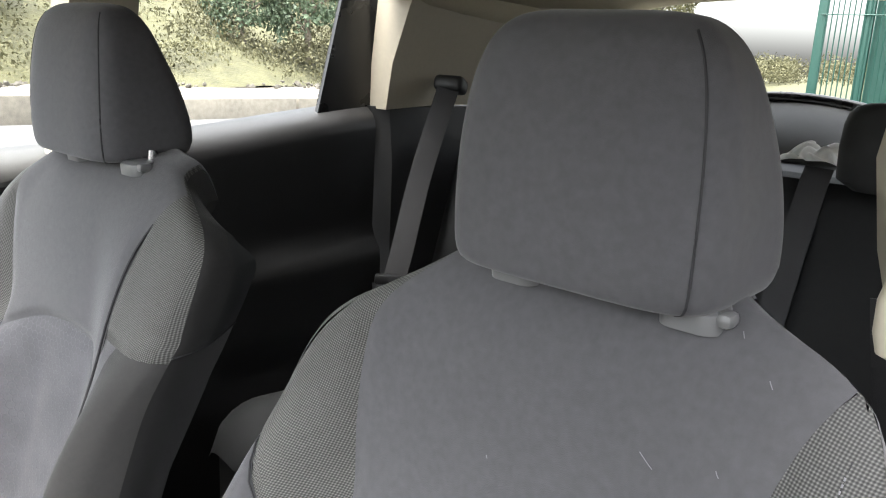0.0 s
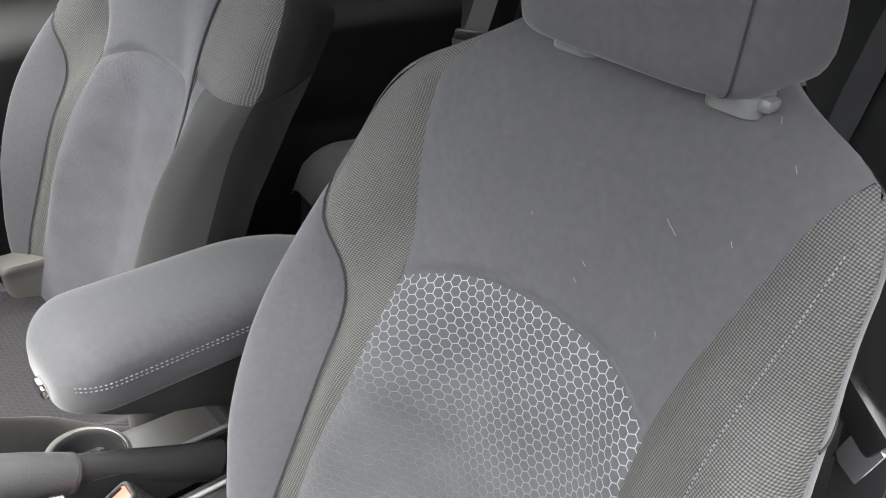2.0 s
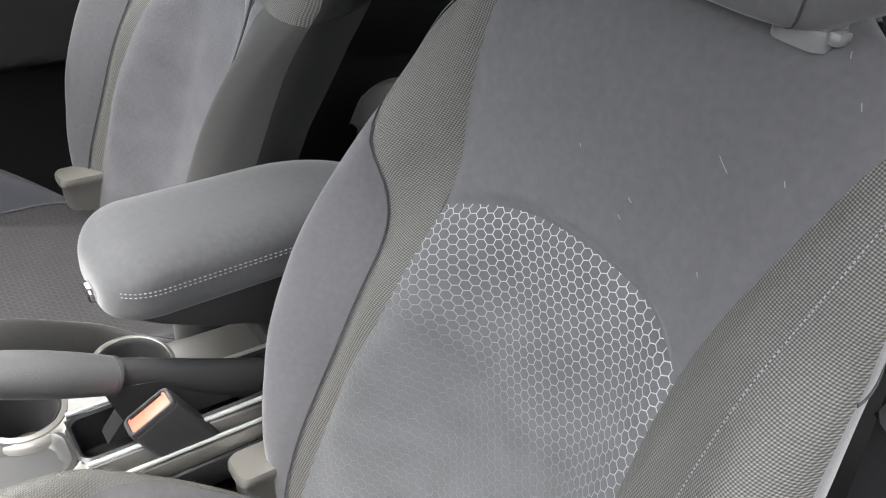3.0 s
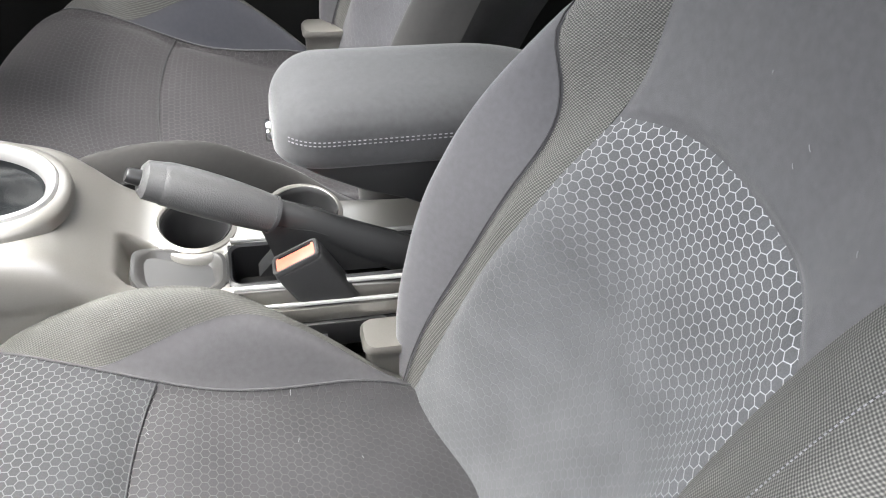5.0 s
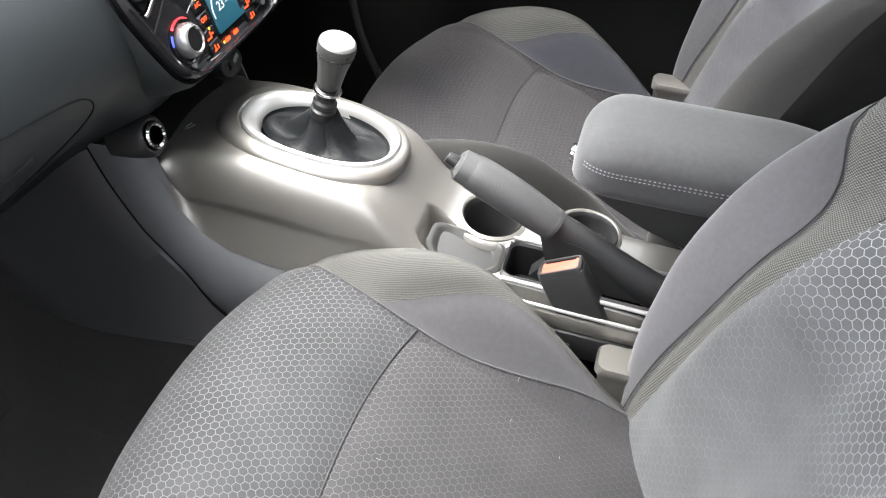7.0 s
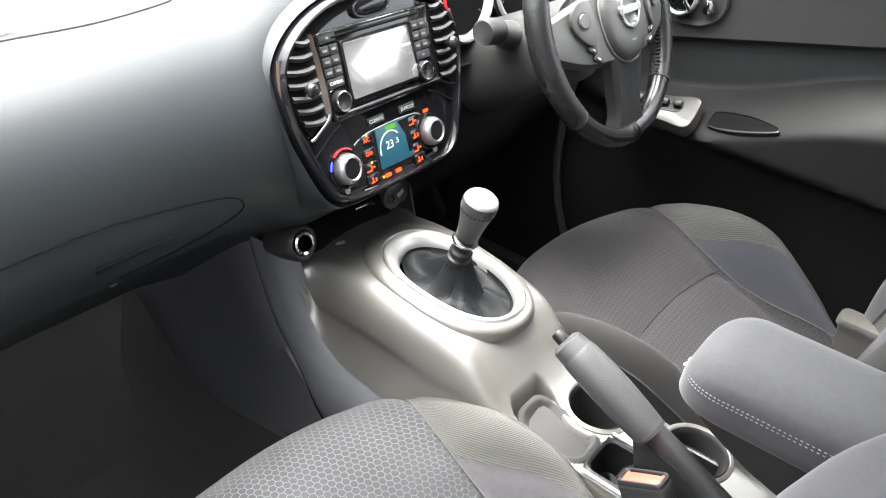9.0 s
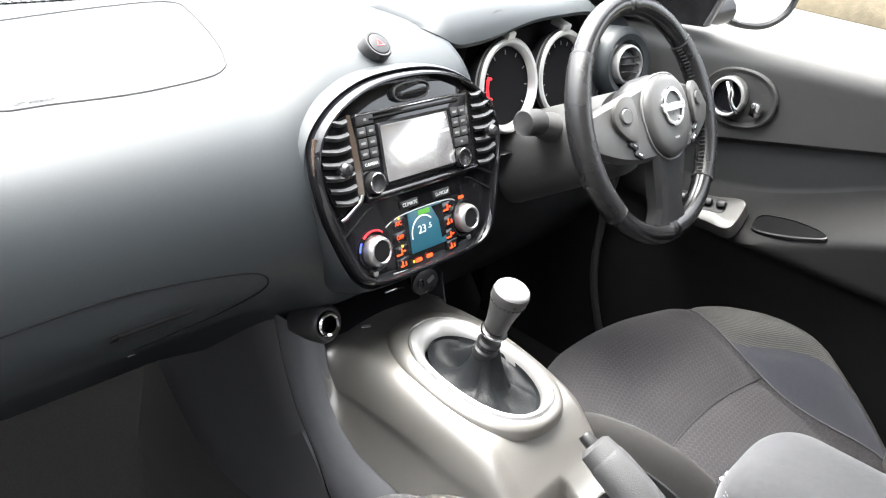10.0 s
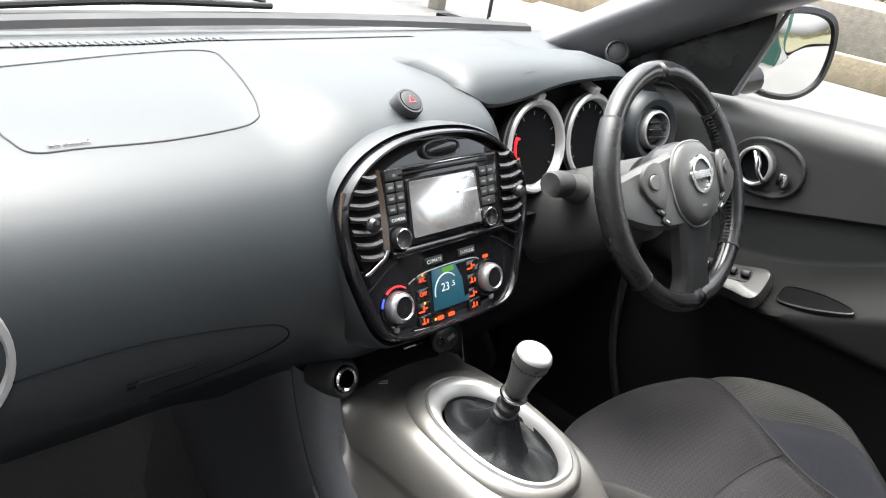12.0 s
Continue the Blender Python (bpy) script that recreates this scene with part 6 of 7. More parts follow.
words("temperature_decimal", ".5", 0.009, st(0.0050, 0.0065, 0.0085), WHITEGLOW, disp, "temperature decimal")
arc = [st(-0.006 + 0.0205 * math.cos(a), 0.000 + 0.0215 * math.sin(a), 0.0083).translation for a in (math.pi * (0.25 + 0.80 * k / 24) for k in range(25))]
part("fan_arc", tube(arc, 0.0009, 5), WHITEGLOW, disp)
part("eco_sign", prism(rrect(0.020, 0.006, 0.001), 0.0004, st(-0.002, 0.0258, 0.0083), 0), GREEN, disp, "green sign")
ICONS = [[(-0.005, -0.002, 0.010, 0.002), (-0.001, 0.0015, 0.002, 0.006), (0.003, 0.001, 0.004, 0.002)], [(-0.003, -0.002, 0.006, 0.002), (-0.0025, 0.001, 0.002, 0.006), (0.003, 0.0, 0.002, 0.005)]]
for s, rows in ((1, (0.0205, 0.0030, -0.0140, -0.0280)), (-1, (0.0212, 0.0045, -0.0125, -0.0270))):
    for i, h in enumerate(rows):
        x = s * 0.0435 - 0.002
        key = part("climate_key", prism(rrect(0.0215, 0.0135, 0.0015), 0.0018, st(x, h, 0.0058), 0.0006), GLOSS, stack, "gloss black climate key")
        if s < 0 and i < 2:
            words("key_lettering", ("A/C", "OFF")[i], 0.0068, st(x, h, 0.0080), AMBER, key, "amber key lettering")
        else:
            bm = bmesh.new()
            for dx, y, w, hh in ICONS[i % 2]:
                prism(rrect(w, hh, 0.0004, 2), 0.0004, st(x + dx, h + y - 0.001, 0.0078), 0, bm=bm)
            part("key_icon", bm, AMBER, key, "amber lit icon")
        if s < 0 and i in (0, 2):
            part("key_lamp", prism(rrect(0.003, 0.003, 0.0006), 0.0004, st(x + 0.001, h + 0.0062, 0.0078), 0), YELLOW, key, "yellow lamp")
    m = st(s * 0.078 - 0.009, 0.0, 0.004)
    knob = part("climate_knob", lathe([(0.0180, 0), (0.0186, 0.004), (0.0182, 0.010), (0.0160, 0.0150), (0.0132, 0.0165), (0.0118, 0.0148)], m, 40, cap=False), KNOB, stack, "satin silver climate dial")
    part("dial_cap", lathe([(0.0120, 0.012), (0.0116, 0.0152), (0.0098, 0.0156), (0.0005, 0.0142)], m, 32), DARK, knob, "black dial centre")
    part("dial_seat", lathe([(0.0245, 0.0), (0.0242, 0.0035), (0.0225, 0.0042), (0.0205, 0.003)], m, 40, cap=False), GLOSS, knob)
    part("temperature_lamp", lathe([(0.0040, 0), (0.0038, 0.002), (0.0004, 0.0026)], st(s * 0.082 - 0.008, -0.0262, 0.005), 14), PALE, stack, "small silver lamp")
arc = [st(-0.087 + 0.0235 * math.cos(a), 0.0235 * math.sin(a), 0.0085).translation for a in (math.pi * (0.30 + 0.42 * k / 16) for k in range(17))]
part("temperature_arc", tube(arc, 0.0016, 6, squash=0.5), REDGLOW, stack, "red lit temperature scale")
arc = [st(-0.087 + 0.0235 * math.cos(a), 0.0235 * math.sin(a), 0.0085).translation for a in (math.pi * (0.80 + 0.15 * k / 8) for k in range(9))]
part("temperature_arc", tube(arc, 0.0011, 6, squash=0.5), glow("blue_light", (0.05, 0.08, 0.8), 0.5), stack, "blue lit temperature scale")
part("fan_scale", prism(rrect(0.010, 0.004, 0.0006), 0.0004, st(0.068, 0.0270, 0.0070), 0), AMBER, stack)
for x in (-0.020, -0.001):
    part("lower_icon", prism(rrect(0.011, 0.0048, 0.0015), 0.0004, st(x, -0.0300, 0.0068), 0), AMBER, stack, "amber lit icon")
part("lower_lamp", prism(rrect(0.0030, 0.0030, 0.0006), 0.0004, st(-0.0285, -0.0300, 0.0068), 0), YELLOW, stack)

# sockets under the stack
sock = thing("power_socket", (-0.098, 0.613, 0.705), "power socket with a bright ring under the dashboard", "socket")
m = basis((-0.108, 0.612, 0.716), (1, 0, 0), (0, 0.35, 0.94))
part("socket_ring", lathe([(0.0155, -0.01), (0.0155, 0.003), (0.0138, 0.005), (0.0112, 0.004), (0.0105, -0.01)], m, 28, cap=False), CHROME, sock, "bright ring")
part("socket_cup", lathe([(0.0118, 0.0), (0.0110, -0.02), (0.0005, -0.02)], m, 24, cap=False), DARK, sock)
part("socket_housing", lathe([(0.0245, -0.05), (0.0245, -0.004), (0.0205, 0.001), (0.0172, 0.0)], m, 28, cap=False), BLACK, sock)
ports = thing("media_ports", (0.03, 0.60, 0.735), "small media sockets under the centre stack", "socket")
m = basis((0.032, 0.585, 0.742), (1, 0, 0), (0, 0.35, 0.94))
part("port_plate", prism(oval(0.024, 0.016, 28), 0.004, m, 0.001), SATIN, ports)
part("port_hole", lathe([(0.006, 0.0), (0.0062, 0.005), (0.005, 0.0055), (0.0005, 0.005)], m @ pose(-0.010, 0, 0), 18), GLOSS, ports)
part("port_hole", prism(rrect(0.013, 0.006, 0.001), 0.0055, m @ pose(0.009, 0.001, 0, 0, 0, 20), 0.0006), PRINT_DIM, ports)
# solid near-black block: the hollow's shade is put into its colour
solo("console_cubby", box((0.17, 0.10, 0.05), (0.0, 0.66, 0.672), 0.02, turn=(18, 0, 0)), DARK, "near-black block, the cubby's shade put into colour", "cubby")
solo("cubby_edge", tube(spline([(0.02, 0.642, 0.700), (0.045, 0.640, 0.700), (0.064, 0.645, 0.690), (0.074, 0.654, 0.669)], 6), 0.0025, 8), CHROME, "bright edge of the cubby", "trim")

# ---- instrument cluster ----
cl = thing("instrument_cluster", (0.345, 0.70, 0.93), "instrument cluster with two silver-ringed dials", "instrument cluster")
CL = basis((0.355, 0.682, 0.944), (1, 0, 0), (0, 0.22, 0.975))
part("cluster_plate", prism(rrect(0.34, 0.19, 0.05), 0.004, CL @ pose(0, 0, -0.035), 0), DARK, cl, "black cluster back")
for x, tag in ((-0.072, "left"), (0.072, "right")):
    m = CL @ pose(x, 0, 0)
    dial = part("dial_shroud", lathe([(0.056, -0.040), (0.0690, -0.008), (0.0712, 0.0010), (0.0700, 0.0025), (0.0640, 0.0022)], m, 48, cap=False), SILVER_DARK, cl, "satin grey dial shroud")
    part("dial_ring", lathe([(0.0705, -0.006), (0.0700, 0.0028), (0.0670, 0.0058), (0.0625, 0.0052), (0.0590, 0.001), (0.0555, -0.030)], m, 48, cap=False), RINGSILVER, dial, "bright silver dial ring")
    part("dial_face", lathe([(0.0575, -0.006), (0.0005, -0.005)], m, 40, cap=False), DARK, dial, "black dial face")
    marks = bmesh.new()
    for i in range(9 if tag == "left" else 13):
        a = radians(215 - i * (250 / (8 if tag == "left" else 12)))
        box((0.006, 0.0014, 0.0008), tuple(m @ Vector((0.049 * math.cos(a), 0.049 * math.sin(a), -0.0042))), 0, turn=tuple(math.degrees(q) for q in (m @ pose(0, 0, 0, 0, 0, math.degrees(a))).to_euler()), bm=marks)
    part("dial_marks", marks, PRINT_DIM, dial, "white scale marks")
    if tag == "left":
        arc = [m @ Vector((0.044 * math.cos(a), 0.044 * math.sin(a), -0.0035)) for a in (radians(158 + 44 * k / 8) for k in range(9))]
        part("lit_scale", tube([m @ Vector((0.038 * math.cos(radians(158)), 0.038 * math.sin(radians(158)), -0.0035))] + arc + [m @ Vector((0.038 * math.cos(radians(202)), 0.038 * math.sin(radians(202)), -0.0035))], 0.0022, 6), REDGLOW, dial, "red lit scale")
    part("dial_bridge", box((0.018, 0.030, 0.012), tuple(m @ Vector((0, 0.078, -0.004))), 0.003, turn=(13, 0, 0)), RINGSILVER, dial, "silver bridge")
part("centre_display", prism(rrect(0.06, 0.09, 0.01), 0.002, CL @ pose(0, 0.03, -0.028), 0), DARK, cl, "dark centre display")
part("reset_stem", tube([CL @ Vector((-0.006, -0.062, -0.02)), CL @ Vector((-0.006, -0.062, 0.012))], 0.004, 12), SATIN, cl)
part("reset_stem", tube([CL @ Vector((0.012, -0.062, -0.02)), CL @ Vector((0.012, -0.062, 0.012))], 0.004, 12), SATIN, cl)
# hood over the dials
rings = []
LIP = smooth_table([(0.118, 1.040), (0.135, 1.022), (0.155, 1.016), (0.20, 1.017), (0.25, 1.024), (0.30, 1.035), (0.345, 1.040), (0.46, 1.042), (0.52, 1.034)], 40)
for i in range(49):
    t = i / 48
    x = 0.118 + 0.402 * t
    e = math.sqrt(max(0.0, 1 - (1 - min(t / 0.10, 1.0)) ** 2)) * math.sqrt(max(0.0, 1 - (1 - min((1 - t) / 0.06, 1.0)) ** 2))
    yl, zl = 0.684 + 0.03 * (1 - e), lerp(LIP, x)
    zr = 1.056 + 0.010 * math.sin(math.pi * min(1.0, t * 1.1 + 0.05))
    zr, yr = 1.036 + (zr - 1.036) * e, yl + 0.05
    rings.append([Vector((x, y, z)) for y, z in ((0.90, 1.020), (0.84, zr - 0.012 * e), (yr + 0.05, zr - 0.001 * e), (yr, zr - 0.003), (yl + 0.022, zl + (zr - zl) * 0.72), (yl + 0.006, zl + (zr - zl) * 0.30), (yl, zl), (yl + 0.003, zl - 0.006 * e), (yl + 0.012, zl - 0.005 * e), (yl + 0.05, min(zl + 0.010, zr - 0.012)), (0.80, zr - 0.026), (0.90, 1.010))])
part("cluster_hood", loft(rings), DASH, cl, "grey plastic hood")
part("cluster_wall", loft([[CL @ Vector((p[0], p[1] + 0.005, z)) for p in rrect(0.36, 0.21, 0.09, 8)] for z in (0.004, -0.04, -0.10)], cap=False), BLACK, cl, "black cluster shroud")

# ---- steering wheel ----
WH = basis((0.363, 0.489, 0.941), (1, -0.03, 0), (0, 0.469, 0.883))
sw = thing("steering_wheel", (0.363, 0.489, 0.941), "black leather three-spoke steering wheel", "steering wheel")
R0 = 0.1635
rim = []
for i in range(96):
    a = 2 * math.pi * i / 96
    rim.append(WH @ Vector((R0 * math.cos(a), R0 * math.sin(a), 0)))


def arc_of(a0, a1):
    return [WH @ Vector((R0 * math.cos(radians(a)), R0 * math.sin(radians(a)), 0)) for a in [a0 + (a1 - a0) * k / 40 for k in range(41)]]


rim_ob = part("wheel_rim", tube(rim, lambda k: 0.0150, 24, True, up=Vector((1, 0, 0))), RIM, sw, "black leather rim")
for a0, a1 in ((142, 222), (-42, 38)):
    part("rim_grip", tube(arc_of(a0, a1), lambda k: 0.0162 + 0.0016 * math.sin(k * math.pi), 24, up=Vector((1, 0, 0))), LEATHER, rim_ob, "perforated leather grip")
    for a in (a0, a1):
        part("rim_seam", tube(arc_of(a - 0.4, a + 0.4), 0.0165, 24, up=Vector((1, 0, 0))), SEAM, rim_ob)
st_bm = bmesh.new()
for a0, a1 in ((142, 222), (-42, 38)):
    for k in range(34):
        a = radians(a0 + (a1 - a0) * (k + 0.5) / 34)
        p = WH @ Vector(((R0 - 0.0165) * math.cos(a), (R0 - 0.0165) * math.sin(a), 0.008))
        q = WH @ Vector(((R0 - 0.0190) * math.cos(a), (R0 - 0.0190) * math.sin(a), 0.000))
        tube([p, q], 0.0011, 5, bm=st_bm)
tagged(part("rim_stitching", st_bm, RUBBER, rim_ob, "black stitching"), kind="stuff")
HUB = WH @ pose(0, 0.002, 0.030)
hub_out = [(p.x, p.y) for p in spline([(0, 0.058, 0), (0.034, 0.051, 0), (0.055, 0.026, 0), (0.057, -0.004, 0), (0.046, -0.036, 0), (0.024, -0.056, 0), (0, -0.061, 0), (-0.024, -0.056, 0), (-0.046, -0.036, 0), (-0.057, -0.004, 0), (-0.055, 0.026, 0), (-0.034, 0.051, 0)], 5, True)]
part("airbag_pad", loft([[HUB @ Vector((x * k, y * k, z)) for x, y in hub_out] for k, z in ((0.98, -0.035), (1.0, -0.010), (0.985, 0.000), (0.94, 0.005), (0.80, 0.0085), (0.5, 0.011), (0.02, 0.0115))], cap=False), HUBGREY, sw, "dark grey airbag pad")
part("hub_back", lathe([(0.045, -0.07), (0.058, -0.045), (0.060, -0.02), (0.055, -0.008)], HUB, 32), BLACK, sw)
for s in (1, -1):
    rows = []
    for k in range(9):
        t = k / 8
        x = s * (0.030 + 0.126 * t)
        y0, y1, z = 0.050 - 0.026 * t, -0.052 + 0.030 * t - 0.010 * math.sin(math.pi * t), 0.027 - 0.021 * t
        rows.append([WH @ Vector(v) for v in ((x, y1, z - 0.018), (x, y1 - 0.002, z - 0.006), (x, y1 + 0.004, z + 0.002), (x, (y0 + y1) / 2, z + 0.006), (x, y0 - 0.004, z + 0.002), (x, y0 + 0.002, z - 0.006), (x, y0, z - 0.018))])
    spoke = part("spoke", loft(rows), HUBGREY, sw, "dark grey spoke")
    tear = [(s * p.x, p.y) for p in spline([(0.078, 0.036, 0), (0.096, 0.040, 0), (0.114, 0.028, 0), (0.117, 0.008, 0), (0.104, -0.010, 0), (0.086, -0.022, 0), (0.078, -0.016, 0), (0.073, 0.010, 0)], 5, True)]
    PADM = WH @ pose(s * 0.095, 0.012, 0.0225, 0, s * 9.5, 0) @ pose(-s * 0.095, -0.012, 0)
    pad = part("control_pad", prism(tear, 0.0055, PADM, 0.002), SILVER_DARK, spoke, "dark satin silver control pad")
    part("control_dial", lathe([(0.0105, 0), (0.0105, 0.007), (0.009, 0.0085), (0.0005, 0.0083)], PADM @ pose(s * 0.096, 0.014, 0), 24), SILVER_DARK, pad)
    part("control_mark", ring_prism(oval(0.0130, 0.0130, 24), oval(0.0108, 0.0108, 24), 0.0010, PADM @ pose(s * 0.096, 0.014, 0.0050), 0.0003), SATIN, pad)
    for j in range(2):
        key = part("wheel_key", prism(rrect(0.020, 0.010, 0.003), 0.004, WH @ pose(s * (0.084 - 0.009 * j), -0.026 - 0.014 * j, 0.021, 0, 0, s * 30), 0.0015), SATIN, spoke, "black wheel key")
        part("key_mark", prism(rrect(0.008, 0.0022, 0.0005), 0.0004, WH @ pose(s * (0.084 - 0.009 * j), -0.026 - 0.014 * j, 0.0252, 0, 0, s * 30), 0), PRINT, key)
rows = []
for k in range(11):
    t = k / 10
    y = -0.030 - 0.128 * t
    w, z = 0.048 - 0.020 * t + 0.022 * max(0.0, t - 0.75) / 0.25, 0.030 - 0.026 * t
    rows.append([WH @ Vector(v) for v in ((-w, y, z - 0.018), (-w, y, z - 0.003), (-w * 0.8, y, z + 0.003), (-w * 0.45, y, z + 0.002), (0, y, z - 0.001), (w * 0.45, y, z + 0.002), (w * 0.8, y, z + 0.003), (w, y, z - 0.003), (w, y, z - 0.018))])
part("lower_spoke", loft(rows), BLACK, sw, "black lower spoke")
part("pad_outline", tube([HUB @ Vector((x * 1.005, y * 1.005, -0.001)) for x, y in hub_out], 0.0016, 6, True, up=Vector((1, 0, 0))), BEZEL, sw, "pale line round the airbag pad")
badge = part("badge_ring", ring_prism(oval(0.0270, 0.0270, 40), oval(0.0205, 0.0205, 40), 0.005, HUB @ pose(0, 0.010, 0.0095), 0.001), CHROME, sw, "chrome round badge")
part("badge_bar", box((0.060, 0.0115, 0.004), (0, 0, 0), 0.001, 1), CHROME, badge)
badge.children[0].data.transform(HUB @ pose(0, 0.010, 0.0125))
part("pad_mark", prism(rrect(0.012, 0.004, 0.001), 0.0004, HUB @ pose(0.0, -0.032, 0.0105), 0), PRINT_DIM, sw)
col = thing("steering_column", (0.36, 0.60, 0.86), "black plastic steering column shroud with a stalk", "steering column")
rows = []
for k in range(9):
    t = k / 8
    c = WH @ Vector((0, -0.012 - 0.01 * t, -0.045 - 0.18 * t))
    rows.append([c + Vector((p[0] * (0.070 + 0.014 * t), 0.30 * p[1] * 0.06, p[1] * (0.060 + 0.010 * t))) for p in oval(1, 1, 28, 2.8)])
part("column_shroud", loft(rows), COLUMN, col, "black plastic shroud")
stalk = part("indicator_stalk", tube([(0.320, 0.610, 0.895), (0.27, 0.597, 0.912), (0.222, 0.584, 0.930)], lambda k: 0.024 - 0.008 * k, 14), HUBGREY, col, "black indicator stalk")
part("stalk_end", tube([(0.228, 0.5845, 0.929), (0.205, 0.581, 0.934), (0.190, 0.579, 0.937), (0.188, 0.579, 0.937)], lambda k: 0.0185 - 0.003 * k ** 4, 18), RUBBER, stalk, "rounded stalk end")
part("wiper_stalk", tube([(0.415, 0.590, 0.915), (0.47, 0.588, 0.922), (0.515, 0.584, 0.928)], lambda k: 0.0115 + 0.003 * k, 14), BLACK, col, "black wiper stalk")
knee = thing("knee_panel", (0.36, 0.70, 0.55), "black lower panel under the steering column", "dash panel")
part("knee_body", loft([[Vector((x, y, z)) for y, z in ((0.70, 0.82), (0.675, 0.76), (0.69, 0.68), (0.75, 0.58), (0.82, 0.50))] for x in (0.155, 0.18, 0.25, 0.4, 0.55, 0.68)], closed=False, cap=False), BLACK, knee)
start = part("start_bezel", lathe([(0.020, 0), (0.020, 0.005), (0.017, 0.007), (0.0155, 0.004)], basis((0.163, 0.612, 0.873), (0.75, 0.66, 0), (0, 0.2, 0.98)), 28), SATIN, knee, "round black switch bezel")

# ---- door fittings, speaker, mirror ----
m = basis((0.678, 0.486, 0.928), (0, -1, 0.05), (0, 0, 1))
hd = part("door_handle", loft([[m @ Vector((p[0], p[1], z)) for p in oval(0.066 * k, 0.050 * k, 48, 2.2)] for k, z in ((1.0, -0.004), (0.985, 0.003), (0.95, 0.0045), (0.90, 0.002), (0.80, -0.004), (0.5, -0.005), (0.02, -0.005))], cap=False), DOOR, door_1, "chrome door handle in a dark oval recess")
part("handle_bezel", ring_prism(oval(0.031, 0.034, 40), oval(0.025, 0.028, 40), 0.022, m @ pose(-0.016, 0, -0.004), 0.004), RINGSILVER, hd, "bright metal ring")
part("handle_cup", loft([[m @ Vector((p[0] - 0.016, p[1], z)) for p in oval(0.026 * k, 0.029 * k, 32)] for k, z in ((1.0, 0.012), (0.9, 0.004), (0.02, 0.002))], cap=False), GLOSS, hd)
part("handle_lever", tube(spline([m @ Vector(v) for v in ((-0.018, 0.024, 0.010), (-0.008, 0.010, 0.019), (-0.003, -0.006, 0.021), (0.006, -0.022, 0.014))], 5), lambda k: 0.0075 - 0.0015 * k, 14, squash=0.6), CHROME, hd, "chrome lever")
part("lock_button", box((0.016, 0.018, 0.026), tuple(m @ Vector((0.036, -0.010, 0.010))), 0.006), CHROME, hd, "chrome lock lever")
m = basis((0.613, 0.455, 0.749), (0.0, -0.985, 0.17), (0.80, 0.0, 0.55))
swp = part("window_switch_panel", loft([[m @ Vector((p[0] * k, p[1] * k, z)) for p in [(q.x, q.y) for q in spline([(-0.09, -0.018, 0), (0.0, -0.030, 0), (0.048, -0.036, 0), (0.058, 0.0, 0), (0.050, 0.030, 0), (0.0, 0.026, 0), (-0.09, 0.020, 0)], 5, True)]] for k, z in ((1.0, -0.02), (1.0, 0.0), (0.97, 0.005), (0.9, 0.006), (0.02, 0.006))], cap=False), SILVER_DARK, door_1, "silver window switch panel")
part("switch_well", prism(rrect(0.094, 0.030, 0.010), 0.0015, m @ pose(-0.018, 0.006, 0.0055), 0), SATIN, swp, "black switch well")
for k in range(4):
    part("window_switch", box((0.016, 0.012, 0.010), (0, 0, 0), 0.003), SATIN, swp, "black window switch").data.transform(m @ pose(-0.052 + 0.024 * k, 0.006, 0.011, 18))
part("mirror_knob", lathe([(0.011, 0), (0.0105, 0.010), (0.008, 0.012), (0.0005, 0.0125)], m @ pose(-0.062, 0.002, 0.005), 20), SATIN, swp)
m = basis((0.6245, 0.323, 0.7705), (-0.124, -0.914, 0.288), (0.80, 0.0, 0.55))
slot = [(p.x, p.y) for p in spline([(-0.052, -0.015, 0), (-0.059, 0.0, 0), (-0.050, 0.014, 0), (0.0, 0.011, 0), (0.045, -0.001, 0), (0.062, -0.010, 0), (0.055, -0.016, 0), (0.0, -0.020, 0)], 5, True)]
pk = part("grab_recess", loft([[m @ Vector((x * k, y * k2 - 0.002, z)) for x, y in slot] for k, k2, z in ((1.07, 1.28, -0.004), (1.06, 1.22, 0.0012), (1.03, 1.10, 0.0018), (1.0, 1.0, -0.001), (0.98, 0.94, -0.004))], cap=False), SATIN, door_1, "rounded pull recess with a black rim")
# flat dark plate, no hole cut: the recess's shade is put into colour
part("recess_floor", loft([[m @ Vector((x * k, y * k - 0.002, z)) for x, y in slot] for k, z in ((1.0, 0.0004), (0.5, 0.0002), (0.02, 0.0002))], cap=False), DARK, pk)
spk = thing("pillar_speaker", (0.62, 0.79, 1.04), "small round speaker grille on the windscreen pillar", "speaker")
m = basis((0.606, 0.778, 1.052), (0.55, -0.75, 0.36), (0.1, 0.5, 0.85))
part("grille_rim", lathe([(0.022, -0.012), (0.0208, 0.001), (0.0182, 0.0025), (0.0166, 0.000)], m, 32, cap=False), BLACK, spk)
part("grille", lathe([(0.0175, -0.002), (0.010, 0.001), (0.0005, 0.0018)], m, 32), RUBBER, spk, "black grille")
dots = bmesh.new()
for i in range(-4, 5):
    for j in range(-4, 5):
        if i * i + j * j < 19:
            lathe([(0.0012, 0.0010 - 0.0001 * (i * i + j * j)), (0.0003, 0.0026 - 0.0001 * (i * i + j * j))], m @ pose(i * 0.0034, j * 0.0034, 0), 6, bm=dots)
part("grille_dots", dots, DARK, spk)
mir = thing("door_mirror", (0.95, 0.63, 0.99), "body-coloured door mirror with black rim", "door mirror")
m = basis((0.992, 0.632, 1.068), (0.86, -0.5, 0.05), (0.0, 0.03, 1))
